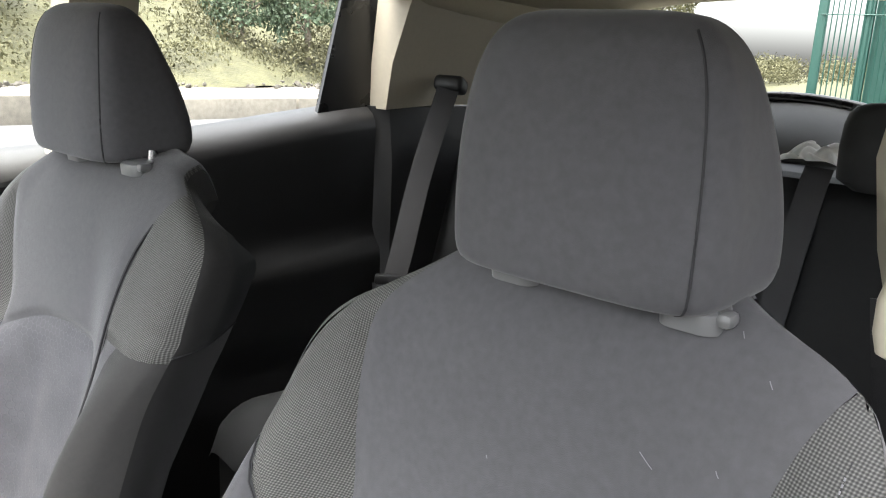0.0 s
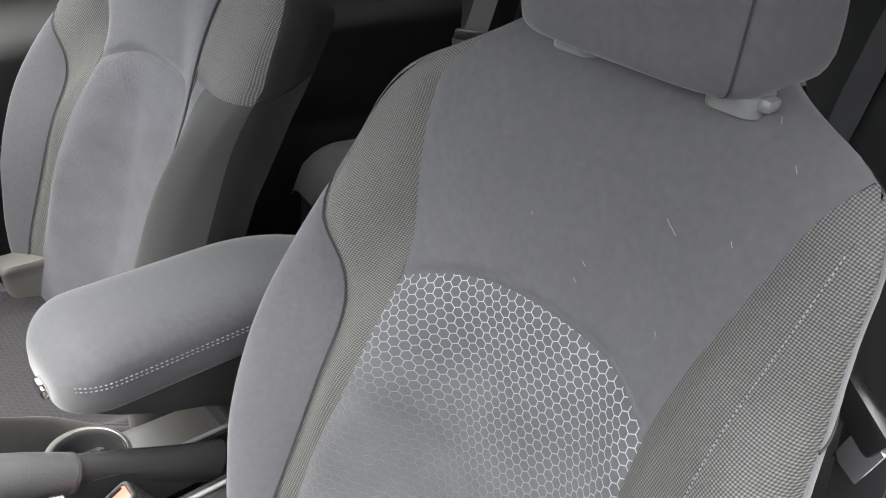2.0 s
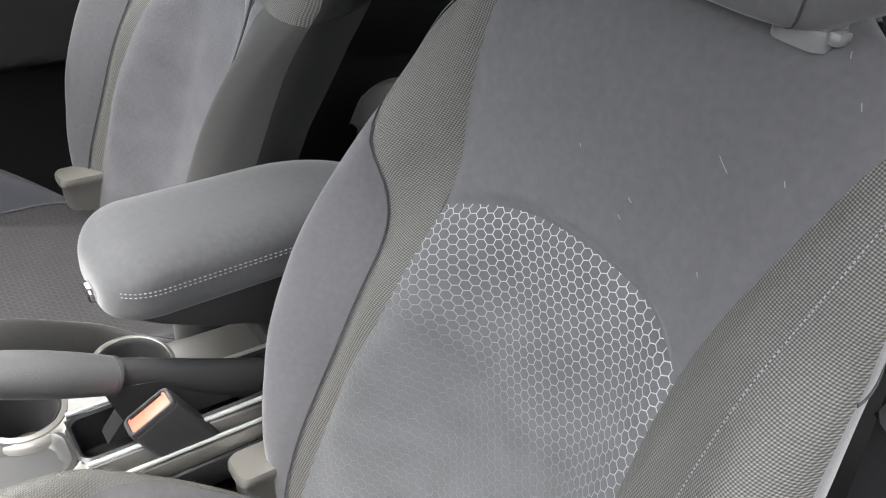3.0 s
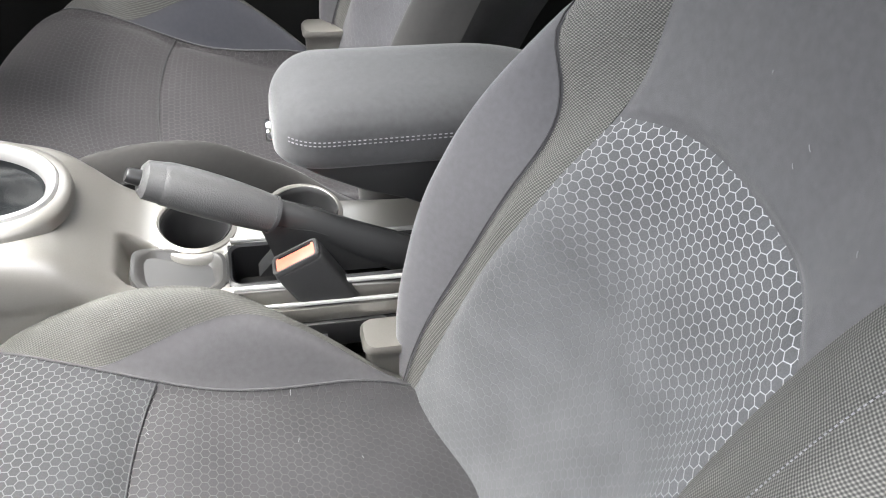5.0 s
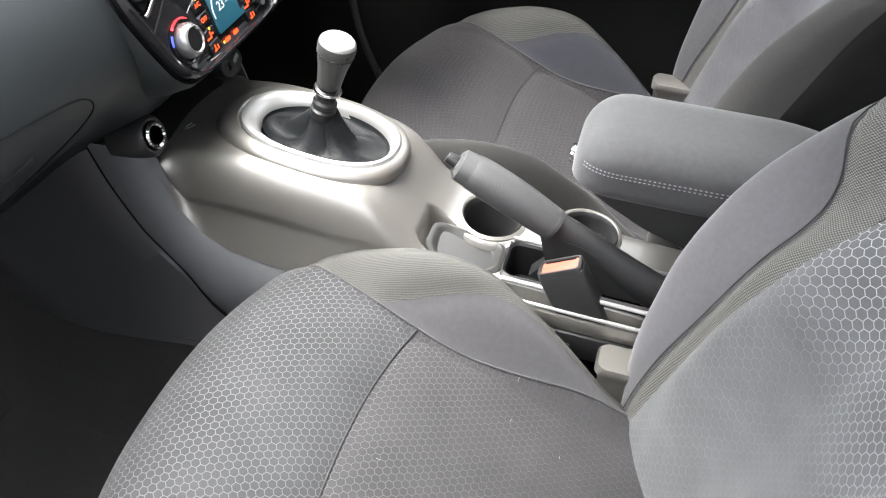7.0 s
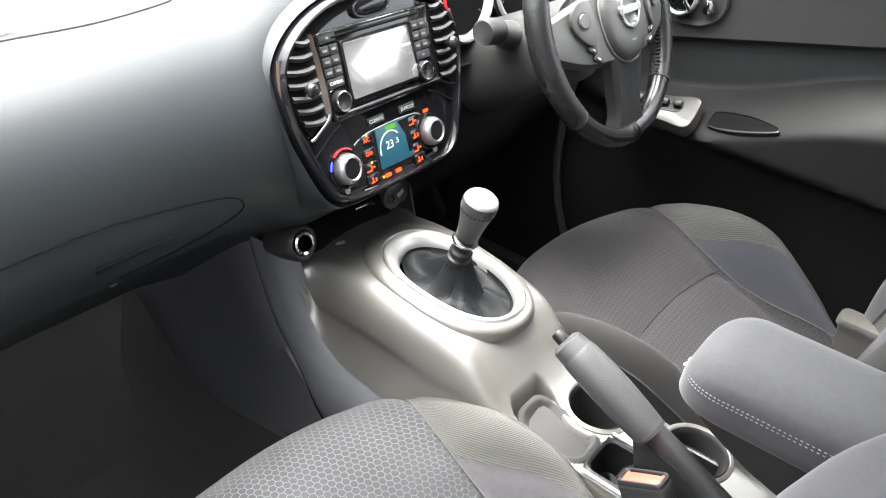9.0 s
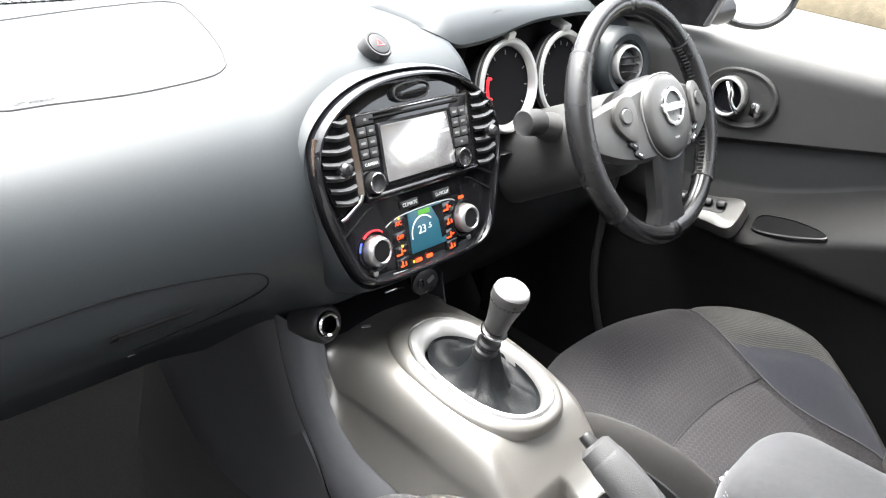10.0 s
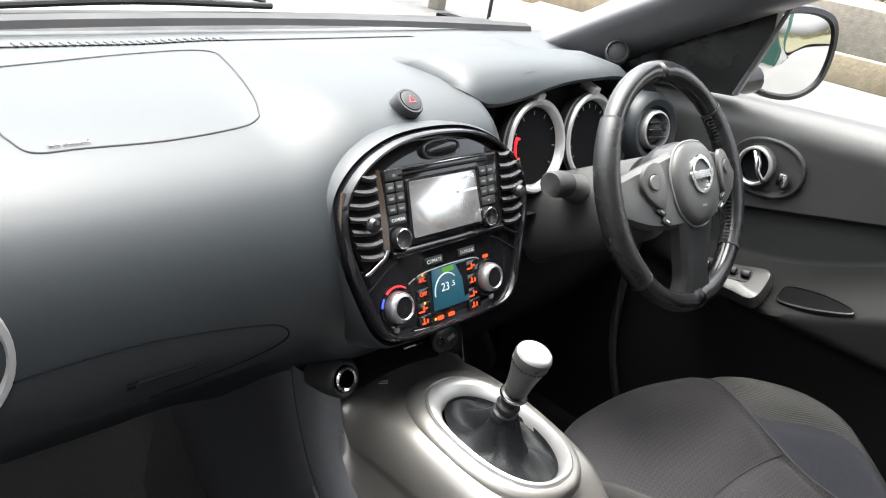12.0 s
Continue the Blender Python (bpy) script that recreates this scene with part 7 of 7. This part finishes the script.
mo = [(p.x, p.y) for p in spline([(-0.075, 0.030, 0), (-0.06, 0.075, 0), (0.02, 0.088, 0), (0.080, 0.072, 0), (0.098, 0.02, 0), (0.085, -0.045, 0), (0.03, -0.075, 0), (-0.05, -0.062, 0), (-0.075, -0.02, 0)], 6, True)]
part("mirror_case", loft([[m @ Vector((x * k, y * k, z)) for x, y in mo] for k, z in ((0.5, -0.11), (0.90, -0.09), (1.12, -0.045), (1.16, -0.005), (1.13, 0.006), (1.02, 0.009), (0.97, 0.004), (0.96, -0.006))], cap=True), SATIN, mir, "black mirror case")
part("mirror_glass", loft([[m @ Vector((x * k, y * k, 0.008 - 0.004 * k * k)) for x, y in mo] for k in (0.97, 0.7, 0.4, 0.02)], cap=False), MIRROR, mir, "mirror glass")
part("mirror_foot", tube([(0.76, 0.70, 0.985), (0.84, 0.69, 1.00), (0.94, 0.66, 1.02)], 0.028, 12), SATIN, mir)

# ---- rear bench, belts, luggage area ----
bench = thing("rear_bench", (0, -0.85, 0.45), "dark cloth rear bench seat", "rear seat")


def bench_top(a, b):
    x, y = -0.60 + 1.20 * a, -0.47 - 0.53 * b
    side = 0.012 * math.cos(x * 10.5)
    roll = round_off(1 - b, 0.80, 1.0, 0.09)
    edge = round_off(x, 0.50, 0.605, 0.06)
    return Vector((x, y + 0.02 * (abs(x) / 0.6) ** 2 - 0.05 * (abs(x) / 0.6) ** 6, 0.615 + side - roll - edge - 0.05 * b))


bm = grid(bench_top, 50, 24)
part("bench_cushion", bm, CLOTH_BLACK, bench, "dark cloth cushion")
part("bench_front", box((1.16, 0.06, 0.34), (0, -0.53, 0.38), 0.02), CLOTH_BLACK, bench)
for s in (1, -1):
    def bk(a, b, s=s):
        x = s * (0.02 + 0.56 * a)
        z = 0.56 + 0.54 * b
        return Vector((x, -0.96 - 0.16 * b - round_off(2 * a - 1, 0.7, 1.0, 0.05) - round_off(b, 0.85, 1.0, 0.08), z - 0.02 * (b > 0.97)))
    bm = grid(bk, 24, 24)
    bmesh.ops.solidify(bm, geom=bm.faces[:], thickness=0.05)
    part("bench_backrest", bm, CLOTH_BLACK, bench, "dark cloth backrest half")
    part("bench_headrest", loft([[Vector((s * 0.36 + p[0], -1.13 + p[1], z)) for p in rrect(0.27 * k, 0.11 * k, 0.05 * k)] for k, z in ((0.8, 1.075), (0.98, 1.09), (1.0, 1.14), (0.985, 1.175), (0.95, 1.193), (0.88, 1.204), (0.75, 1.210), (0.4, 1.213))]), CLOTH_BLACK, bench, "dark cloth rear headrest")
solo("parcel_shelf", loft([[Vector((x, y, z)) for y, z in ((-1.20, 1.06), (-1.40, 1.075), (-1.56, 1.085), (-1.60, 1.06), (-1.20, 1.03))] for x in (-0.52, -0.2, 0.2, 0.52)]), BLACK, "black parcel shelf behind the rear bench", "parcel shelf")
solo("tailgate_moulding", tube(spline([(0.30, -1.60, 1.10), (0.16, -1.585, 1.165), (0.05, -1.57, 1.19), (-0.10, -1.57, 1.185), (-0.25, -1.58, 1.15), (-0.34, -1.60, 1.10)], 6), 0.016, 10), SATIN, "black rounded tailgate moulding", "trim")
def dome(a, b):
    x = 0.30 - 0.64 * a
    k = math.sin(math.pi * a) ** 0.7
    return Vector((x, -1.585 + 0.03 * k + 0.16 * b, 1.095 + (0.092 * k) * (1 - b) ** 0.6 - 0.03 * b))


solo("tailgate_panel", grid(dome, 32, 12), DOOR, "grey domed tailgate panel behind the parcel shelf", "tailgate trim", "structure")
def crumple(a, b):
    edge = 1 - (2 * abs(a - 0.5)) ** 4
    ridge = abs(math.sin(7 * a + 4 * b + 1.5 * math.sin(5 * b))) + 0.6 * abs(math.sin(13 * b - 6 * a + 2 * math.sin(9 * a)))
    return Vector((-0.045 - 0.115 * a + 0.010 * math.sin(11 * b), -1.395 - 0.075 * b + 0.008 * math.sin(14 * a), 1.078 + edge * math.sin(math.pi * min(1, b * 1.1 + 0.05)) * (0.018 + 0.016 * ridge)))


solo("cleaning_cloth", grid(crumple, 48, 30), PAPER, "crumpled white cloth on the parcel shelf", "cloth")


def belt(name, pts, width, face, label):
    """Flat webbing along points; face is the way its flat side looks."""
    rows = []
    for i, p in enumerate(pts):
        d = (pts[min(i + 1, len(pts) - 1)] - pts[max(i - 1, 0)]).normalized()
        a = d.cross(Vector(face)).normalized() * width / 2
        n = Vector(face).normalized() * 0.0008
        rows.append([p - a + n, p + a + n, p + a - n, p - a - n])
    return solo(name, loft(rows), BELT, label, "seat belt", group="seat belts")


belt("seat_belt", spline([(0.590, -1.105, 1.170), (0.580, -1.02, 0.99), (0.560, -0.95, 0.83), (0.555, -0.92, 0.76)], 6), 0.048, (-0.6, 0.75, 0.25), "dark belt webbing hanging beside the rear bench")
solo("belt_guide", box((0.07, 0.05, 0.035), (0.60, -1.125, 1.178), 0.012, 3, turn=(20, 0, 20)), BLACK, "black plastic belt guide on the rear pillar", "belt guide")
belt("seat_belt", spline([(-0.186, -1.025, 0.80), (-0.190, -1.043, 0.88), (-0.194, -1.066, 0.965), (-0.196, -1.115, 1.069), (-0.197, -1.135, 1.10)], 6), 0.046, (0.0, 0.93, 0.36), "grey belt webbing lying on the rear bench backrest")
tg = thing("belt_tongue", (0.555, -0.925, 0.77), "bright metal belt tongue with a black holder", "belt tongue")
part("tongue_plate", prism([(-0.025, 0), (0.025, 0), (0.020, -0.03), (0.012, -0.055), (-0.012, -0.055), (-0.02, -0.03)], 0.003, basis((0.565, -0.905, 0.765), (0.75, 0.6, 0.1), (0, 0.2, 1)), 0.001), CHROME, tg, "bright metal tongue")
part("tongue_holder", box((0.058, 0.016, 0.022), (0.560, -0.913, 0.775), 0.005, turn=(0, 0, 38)), BLACK, tg, "black plastic holder")
belt("seat_belt", spline([(-0.512, -0.27, 1.12), (-0.528, -0.268, 1.03), (-0.545, -0.262, 0.93), (-0.572, -0.25, 0.75), (-0.60, -0.22, 0.50)], 6), 0.044, (0.30, 0.95, 0.0), "dark belt webbing hanging beside the passenger seat")
solo("pillar_outer_left", loft([[Vector((x + (1.15 - z) * -0.09 + dx, y, z)) for dx, y in ((0.0, -0.30), (-0.005, -0.288), (-0.06, -0.285), (-0.16, -0.30), (-0.16, -0.34), (0.0, -0.34))] for x, z in ((-0.535, 1.15), (-0.540, 0.95), (-0.545, 0.70), (-0.55, 0.30))]), CARPAINT_WHITE, "white painted door pillar edge", "pillar", "structure")
tg2 = thing("belt_tongue", (-0.545, -0.235, 0.90), "black belt tongue hanging on the passenger belt", "belt tongue")
part("tongue_holder", box((0.060, 0.016, 0.030), (-0.545, -0.245, 0.900), 0.006, turn=(0, -25, -20)), SATIN, tg2, "black plastic holder")
part("tongue_plate", box((0.026, 0.003, 0.040), (-0.556, -0.238, 0.872), 0.001, turn=(0, -15, -20)), CHROME, tg2, "bright metal tongue")
solo("pillar_trim_left", loft([[Vector((x + dx, y + dy, z)) for dx, dy in ((0.0, -0.03), (0.0, 0.0), (-0.012, 0.014), (-0.10, 0.02), (-0.16, 0.0), (-0.16, -0.03))] for x, y, z in ((-0.490, -0.312, 1.115), (-0.482, -0.313, 1.14), (-0.471, -0.315, 1.20), (-0.482, -0.325, 1.30), (-0.53, -0.335, 1.42))]), CREAM_PLASTIC, "cream plastic upper trim of the open door's pillar", "pillar", "structure")
anchor = thing("belt_anchor", (-0.645, -0.30, 1.20), "cream belt height adjuster on the door pillar", "belt anchor")
part("anchor_cover", loft([[Vector((-0.526 + p[0] - 0.10 * (1.12 - z), -0.250 + p[1], z)) for p in rrect(0.050 * k, 0.032 * k, 0.010)] for k, z in ((0.6, 1.088), (0.92, 1.093), (1.0, 1.106), (0.95, 1.125), (0.75, 1.142), (0.5, 1.150))]), CREAM_PLASTIC, anchor, "cream plastic cover")

# ---- outside the car ----
rnd = random.Random(4)
bm = bmesh.new()
bmesh.ops.create_grid(bm, x_segments=40, y_segments=40, size=150)
for v in bm.verts:
    v.co.z = -0.12
solo("ground", bm, GROUND, "pale worn tarmac yard round the car", "ground", "structure")


def drop(y):
    """How far the yard's edge falls away behind the car."""
    return 0.36 * bump_step(-y, 0.0, 5.0)


def hill(a, b):
    y, k = -60 + 120 * a, b
    x = 16.5 + 40 * k
    return Vector((x + 0.6 * math.sin(y * 0.7), y, 0.45 - drop(y) + 9.5 * k ** 0.85 + 0.08 * math.sin(y * 0.9 + k * 9)))


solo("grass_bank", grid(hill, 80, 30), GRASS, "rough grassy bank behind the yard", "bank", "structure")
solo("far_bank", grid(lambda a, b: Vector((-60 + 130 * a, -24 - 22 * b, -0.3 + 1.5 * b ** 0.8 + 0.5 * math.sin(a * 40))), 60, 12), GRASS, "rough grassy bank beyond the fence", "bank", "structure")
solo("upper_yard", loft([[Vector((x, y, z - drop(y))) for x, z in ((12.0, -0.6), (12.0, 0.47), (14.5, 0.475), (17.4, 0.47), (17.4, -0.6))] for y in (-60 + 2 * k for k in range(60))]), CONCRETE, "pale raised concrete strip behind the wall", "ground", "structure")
wall_1 = thing("wall_1", (11.8, 0, -0.12), "low weathered concrete block wall", "wall", kind="structure")
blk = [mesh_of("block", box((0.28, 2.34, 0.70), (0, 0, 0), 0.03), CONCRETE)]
for i in range(26):
    ob = new("block", blk[0])
    ob.parent, ob.location = wall_1, (rnd.uniform(-0.03, 0.03), -30 + i * 2.4, 0.36 - drop(-30 + i * 2.4))
    ob.rotation_euler = (0, rnd.uniform(-0.02, 0.02), rnd.uniform(-0.012, 0.012))
stones = bmesh.new()
for i in range(900):
    y, x = rnd.uniform(-30, 22), 16.3 + rnd.uniform(-0.6, 0.8)
    b = bmesh.new()
    bmesh.ops.create_icosphere(b, subdivisions=1, radius=rnd.uniform(0.03, 0.09))
    for v in b.verts:
        v.co *= rnd.uniform(0.75, 1.2)
    b.transform(pose(x, y, 0.50 - drop(y) + rnd.uniform(-0.06, 0.06), rnd.uniform(0, 180), rnd.uniform(0, 180), 0))
    merge(stones, b)
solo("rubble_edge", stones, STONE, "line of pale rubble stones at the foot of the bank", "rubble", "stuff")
# timber barrier in front of the wall
bar = thing("timber_barrier", (6.6, 4, -0.12), "weathered timber rail barrier on concrete posts", "barrier")
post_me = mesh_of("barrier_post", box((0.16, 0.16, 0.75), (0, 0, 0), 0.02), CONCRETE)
rail_me = mesh_of("barrier_rail", box((0.10, 2.96, 0.24), (0, 0, 0), 0.015), TIMBER)
for i in range(1, 5):
    for nm, me, dx, dz, dy in (("barrier_post", post_me, 0.10, 0.37, 0), ("barrier_rail", rail_me, -0.04, 0.50, 1.5)):
        ob = new(nm, me)
        ob.parent, ob.location = bar, (dx, -9 + 3 * i + dy, dz)
        ob.rotation_euler = (rnd.uniform(-0.01, 0.01), rnd.uniform(-0.02, 0.02), 0)
# red car-shaped sign board
sign = thing("sign_board", (6.05, 5.6, -0.12), "flat red and white car-shaped sign board by the barrier", "sign")
m = basis((6.05, 5.6, 0.44), (0.62, -0.78, 0), (0, 0, 1))
car_shape = [(0.62 * p.x, 0.62 * p.y) for p in spline([(-0.30, -0.20, 0), (-0.32, 0.0, 0), (-0.24, 0.12, 0), (-0.17, 0.28, 0), (0.17, 0.28, 0), (0.24, 0.12, 0), (0.32, 0.0, 0), (0.30, -0.20, 0)], 4, True)]
part("sign_panel", prism(car_shape, 0.02, m, 0), SIGNRED, sign, "red panel")
part("sign_border", ring_prism([(1.16 * x, 1.16 * y) for x, y in car_shape], car_shape, 0.018, m), SIGNWHITE, sign, "white border")
part("sign_bar", prism(rrect(0.22, 0.045, 0.008), 0.026, m @ pose(0, -0.015, 0), 0), SIGNWHITE, sign, "white lettering bar")
part("sign_bar", prism(rrect(0.13, 0.025, 0.006), 0.026, m @ pose(0, 0.09, 0), 0), SIGNWHITE, sign, "white lettering bar")
part("sign_leg", box((0.03, 0.03, 0.46), (6.06, 5.63, 0.11), 0.005), SATIN, sign)

# green mesh fence behind the car
fence = thing("green_fence", (-3.0, -8.5, -0.12), "green painted steel mesh fence", "fence")
for x in (2.17, 1.74, -0.66, -3.06, -5.46, -7.86):
    part("fence_post", box((0.09, 0.06, 2.9), (x, -8.5, 1.33), 0.01), GREENPAINT, fence, "green post")
wires = bmesh.new()
for i in range(200):
    tube([(2.12 - 0.05 * i, -8.46, -0.05), (2.12 - 0.05 * i, -8.46, 2.7)], 0.006, 4, bm=wires)
for j in range(4):
    tube([(2.17, -8.46, 0.1 + 0.85 * j), (-8.0, -8.46, 0.1 + 0.85 * j)], 0.006, 5, bm=wires)
part("fence_panel", box((2.3, 0.03, 2.6), (0.54, -8.56, 1.25), 0.0), GREENPAINT, fence, "solid green panel")
tagged(part("fence_wires", wires, GREENPAINT, fence, "green wires", smooth=0), kind="stuff")


def clump_mesh(seed, n, size, leaf):
    """Uneven crown of many small leaf clumps."""
    r = random.Random(seed)
    v, f = [], []
    for i in range(n):
        a, e, d = r.uniform(0, 6.283), r.uniform(-0.7, 1.4), r.uniform(0.35, 1.0) ** 0.6
        lump = 1 + 0.35 * math.sin(3 * a + seed) * math.cos(2 * e + seed)
        c = Vector((math.cos(a) * math.cos(e), math.sin(a) * math.cos(e), math.sin(e))) * d * lump
        c = Vector((c.x * size[0], c.y * size[1], c.z * size[2]))
        t = Euler((r.uniform(0, 6), r.uniform(0, 6), r.uniform(0, 6))).to_matrix()
        s = leaf * r.uniform(0.5, 1.3)
        k = len(v)
        v += [tuple(c + t @ Vector(q) * s) for q in ((-0.5, 0, 0), (0, -0.28, 0.08), (0.5, 0, 0), (0, 0.28, 0.08))]
        f.append((k, k + 1, k + 2, k + 3))
    return v, f


def leaves(name, seed, n, size, leaf, material):
    me = bpy.data.meshes.new(name)
    v, f = clump_mesh(seed, n, size, leaf)
    me.from_pydata(v, [], f)
    me.materials.append(material)
    return me


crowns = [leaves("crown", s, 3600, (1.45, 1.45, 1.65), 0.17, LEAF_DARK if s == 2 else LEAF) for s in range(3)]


def tree(x, y, z, size, kind_):
    ob = thing("tree", (x, y, z), "dark ivy-clad tree on the bank" if kind_ == 2 else "pale budding tree on the bank", "tree", "trees on the bank")
    limbs = bmesh.new()
    tube(spline([(x, y, z), (x + 0.1, y + 0.05, z + 1.2 * size), (x, y + 0.15, z + 2.4 * size)], 4), lambda k: 0.12 * size * (1.1 - 0.75 * k), 8, bm=limbs)
    for k in range(7):
        a = k * 0.95
        p = Vector((x, y, z + (0.8 + 0.2 * k) * size))
        tube([p, p + Vector((math.cos(a), math.sin(a), 0.7)) * 0.6 * size, p + Vector((math.cos(a + 0.3), math.sin(a + 0.3), 1.0)) * 1.2 * size], lambda q: 0.04 * size * (1.15 - q), 5, bm=limbs)
    part("trunk", limbs, BARK, ob, "bare brown trunk and limbs")
    cr = new("crown", crowns[kind_])
    cr.parent, cr.location, cr.scale = ob, (0, 0, 1.9 * size), (size, size, size * 0.95)
    return ob


for i in range(34):
    y = -46 + 1.9 * i + rnd.uniform(-0.7, 0.7)
    x = 20 + rnd.uniform(0, 12)
    z = 0.45 + 9.5 * ((x - 16.5) / 40) ** 0.85
    tree(x, y, z - 0.3 - drop(y), rnd.uniform(0.9, 1.7), 2 if i % 6 == 2 else i % 2)
tree(18.6, -15.6, 0.55, 1.0, 2)
tree(19.4, -13.9, 0.65, 0.8, 2)
for i in range(28):
    x = -14 + 1.75 * i
    tree(x, -42 + rnd.uniform(-3, 3), 0.3, rnd.uniform(0.30, 0.52), 2 if i % 5 == 3 else i % 2)
bushes = []
v, f = [], []
for i in range(620):
    y, k = rnd.uniform(-44, 16), 0.015 + 0.55 * rnd.random() ** 1.8
    x = 16.8 + 40 * k
    z = 0.5 - drop(y) + 9.5 * k ** 0.85
    a, b = clump_mesh(i, 300, (rnd.uniform(0.4, 1.0), rnd.uniform(0.6, 1.4), rnd.uniform(0.3, 0.9)), 0.10)
    n = len(v)
    v += [(p[0] + x, p[1] + y, p[2] + z) for p in a]
    f += [tuple(q + n for q in t) for t in b]
for i in range(200):
    x, y = rnd.uniform(-12, 40), rnd.uniform(-42, -33)
    a, b = clump_mesh(i, 380, (rnd.uniform(0.8, 1.6), 0.8, rnd.uniform(0.4, 0.9)), 0.11)
    n = len(v)
    v += [(p[0] + x, p[1] + y, p[2] + 1.05) for p in a]
    f += [tuple(q + n for q in t) for t in b]
me = bpy.data.meshes.new("undergrowth")
me.from_pydata(v, [], f)
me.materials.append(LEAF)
tagged(new("undergrowth", me), "tangled pale undergrowth on the bank", "bushes", "", "stuff")
# bonnet edge and wiper beyond the windscreen
solo("bonnet", grid(lambda a, b: Vector((-0.75 + 1.5 * a, 1.24 + 0.85 * b, 0.955 + 0.03 * math.cos((a - 0.5) * 3) - 0.14 * b * b)), 24, 16), CARPAINT, "pale painted bonnet ahead of the windscreen", "bonnet", "structure")
solo("scuttle", loft([[Vector((x, y + 0.05 * (1 - (abs(x) / 0.75) ** 2) - 0.03, z)) for y, z in ((1.16, 0.985), (1.20, 1.012), (1.25, 1.012), (1.29, 0.97))] for x in [-0.75 + 1.5 * k / 20 for k in range(21)]], closed=False, cap=False), RUBBER, "black scuttle strip under the windscreen", "scuttle", "structure")
wp = thing("wiper", (-0.1, 1.24, 1.02), "black windscreen wiper at rest", "wiper")
part("wiper_blade", tube(spline([(-0.30, 1.235, 1.022), (-0.05, 1.25, 1.03), (0.20, 1.245, 1.026)], 6), 0.006, 8), RUBBER, wp)
part("wiper_arm", tube(spline([(-0.05, 1.252, 1.045), (0.08, 1.26, 1.052), (0.20, 1.27, 1.03)], 6), 0.008, 8, squash=0.6), SATIN, wp)
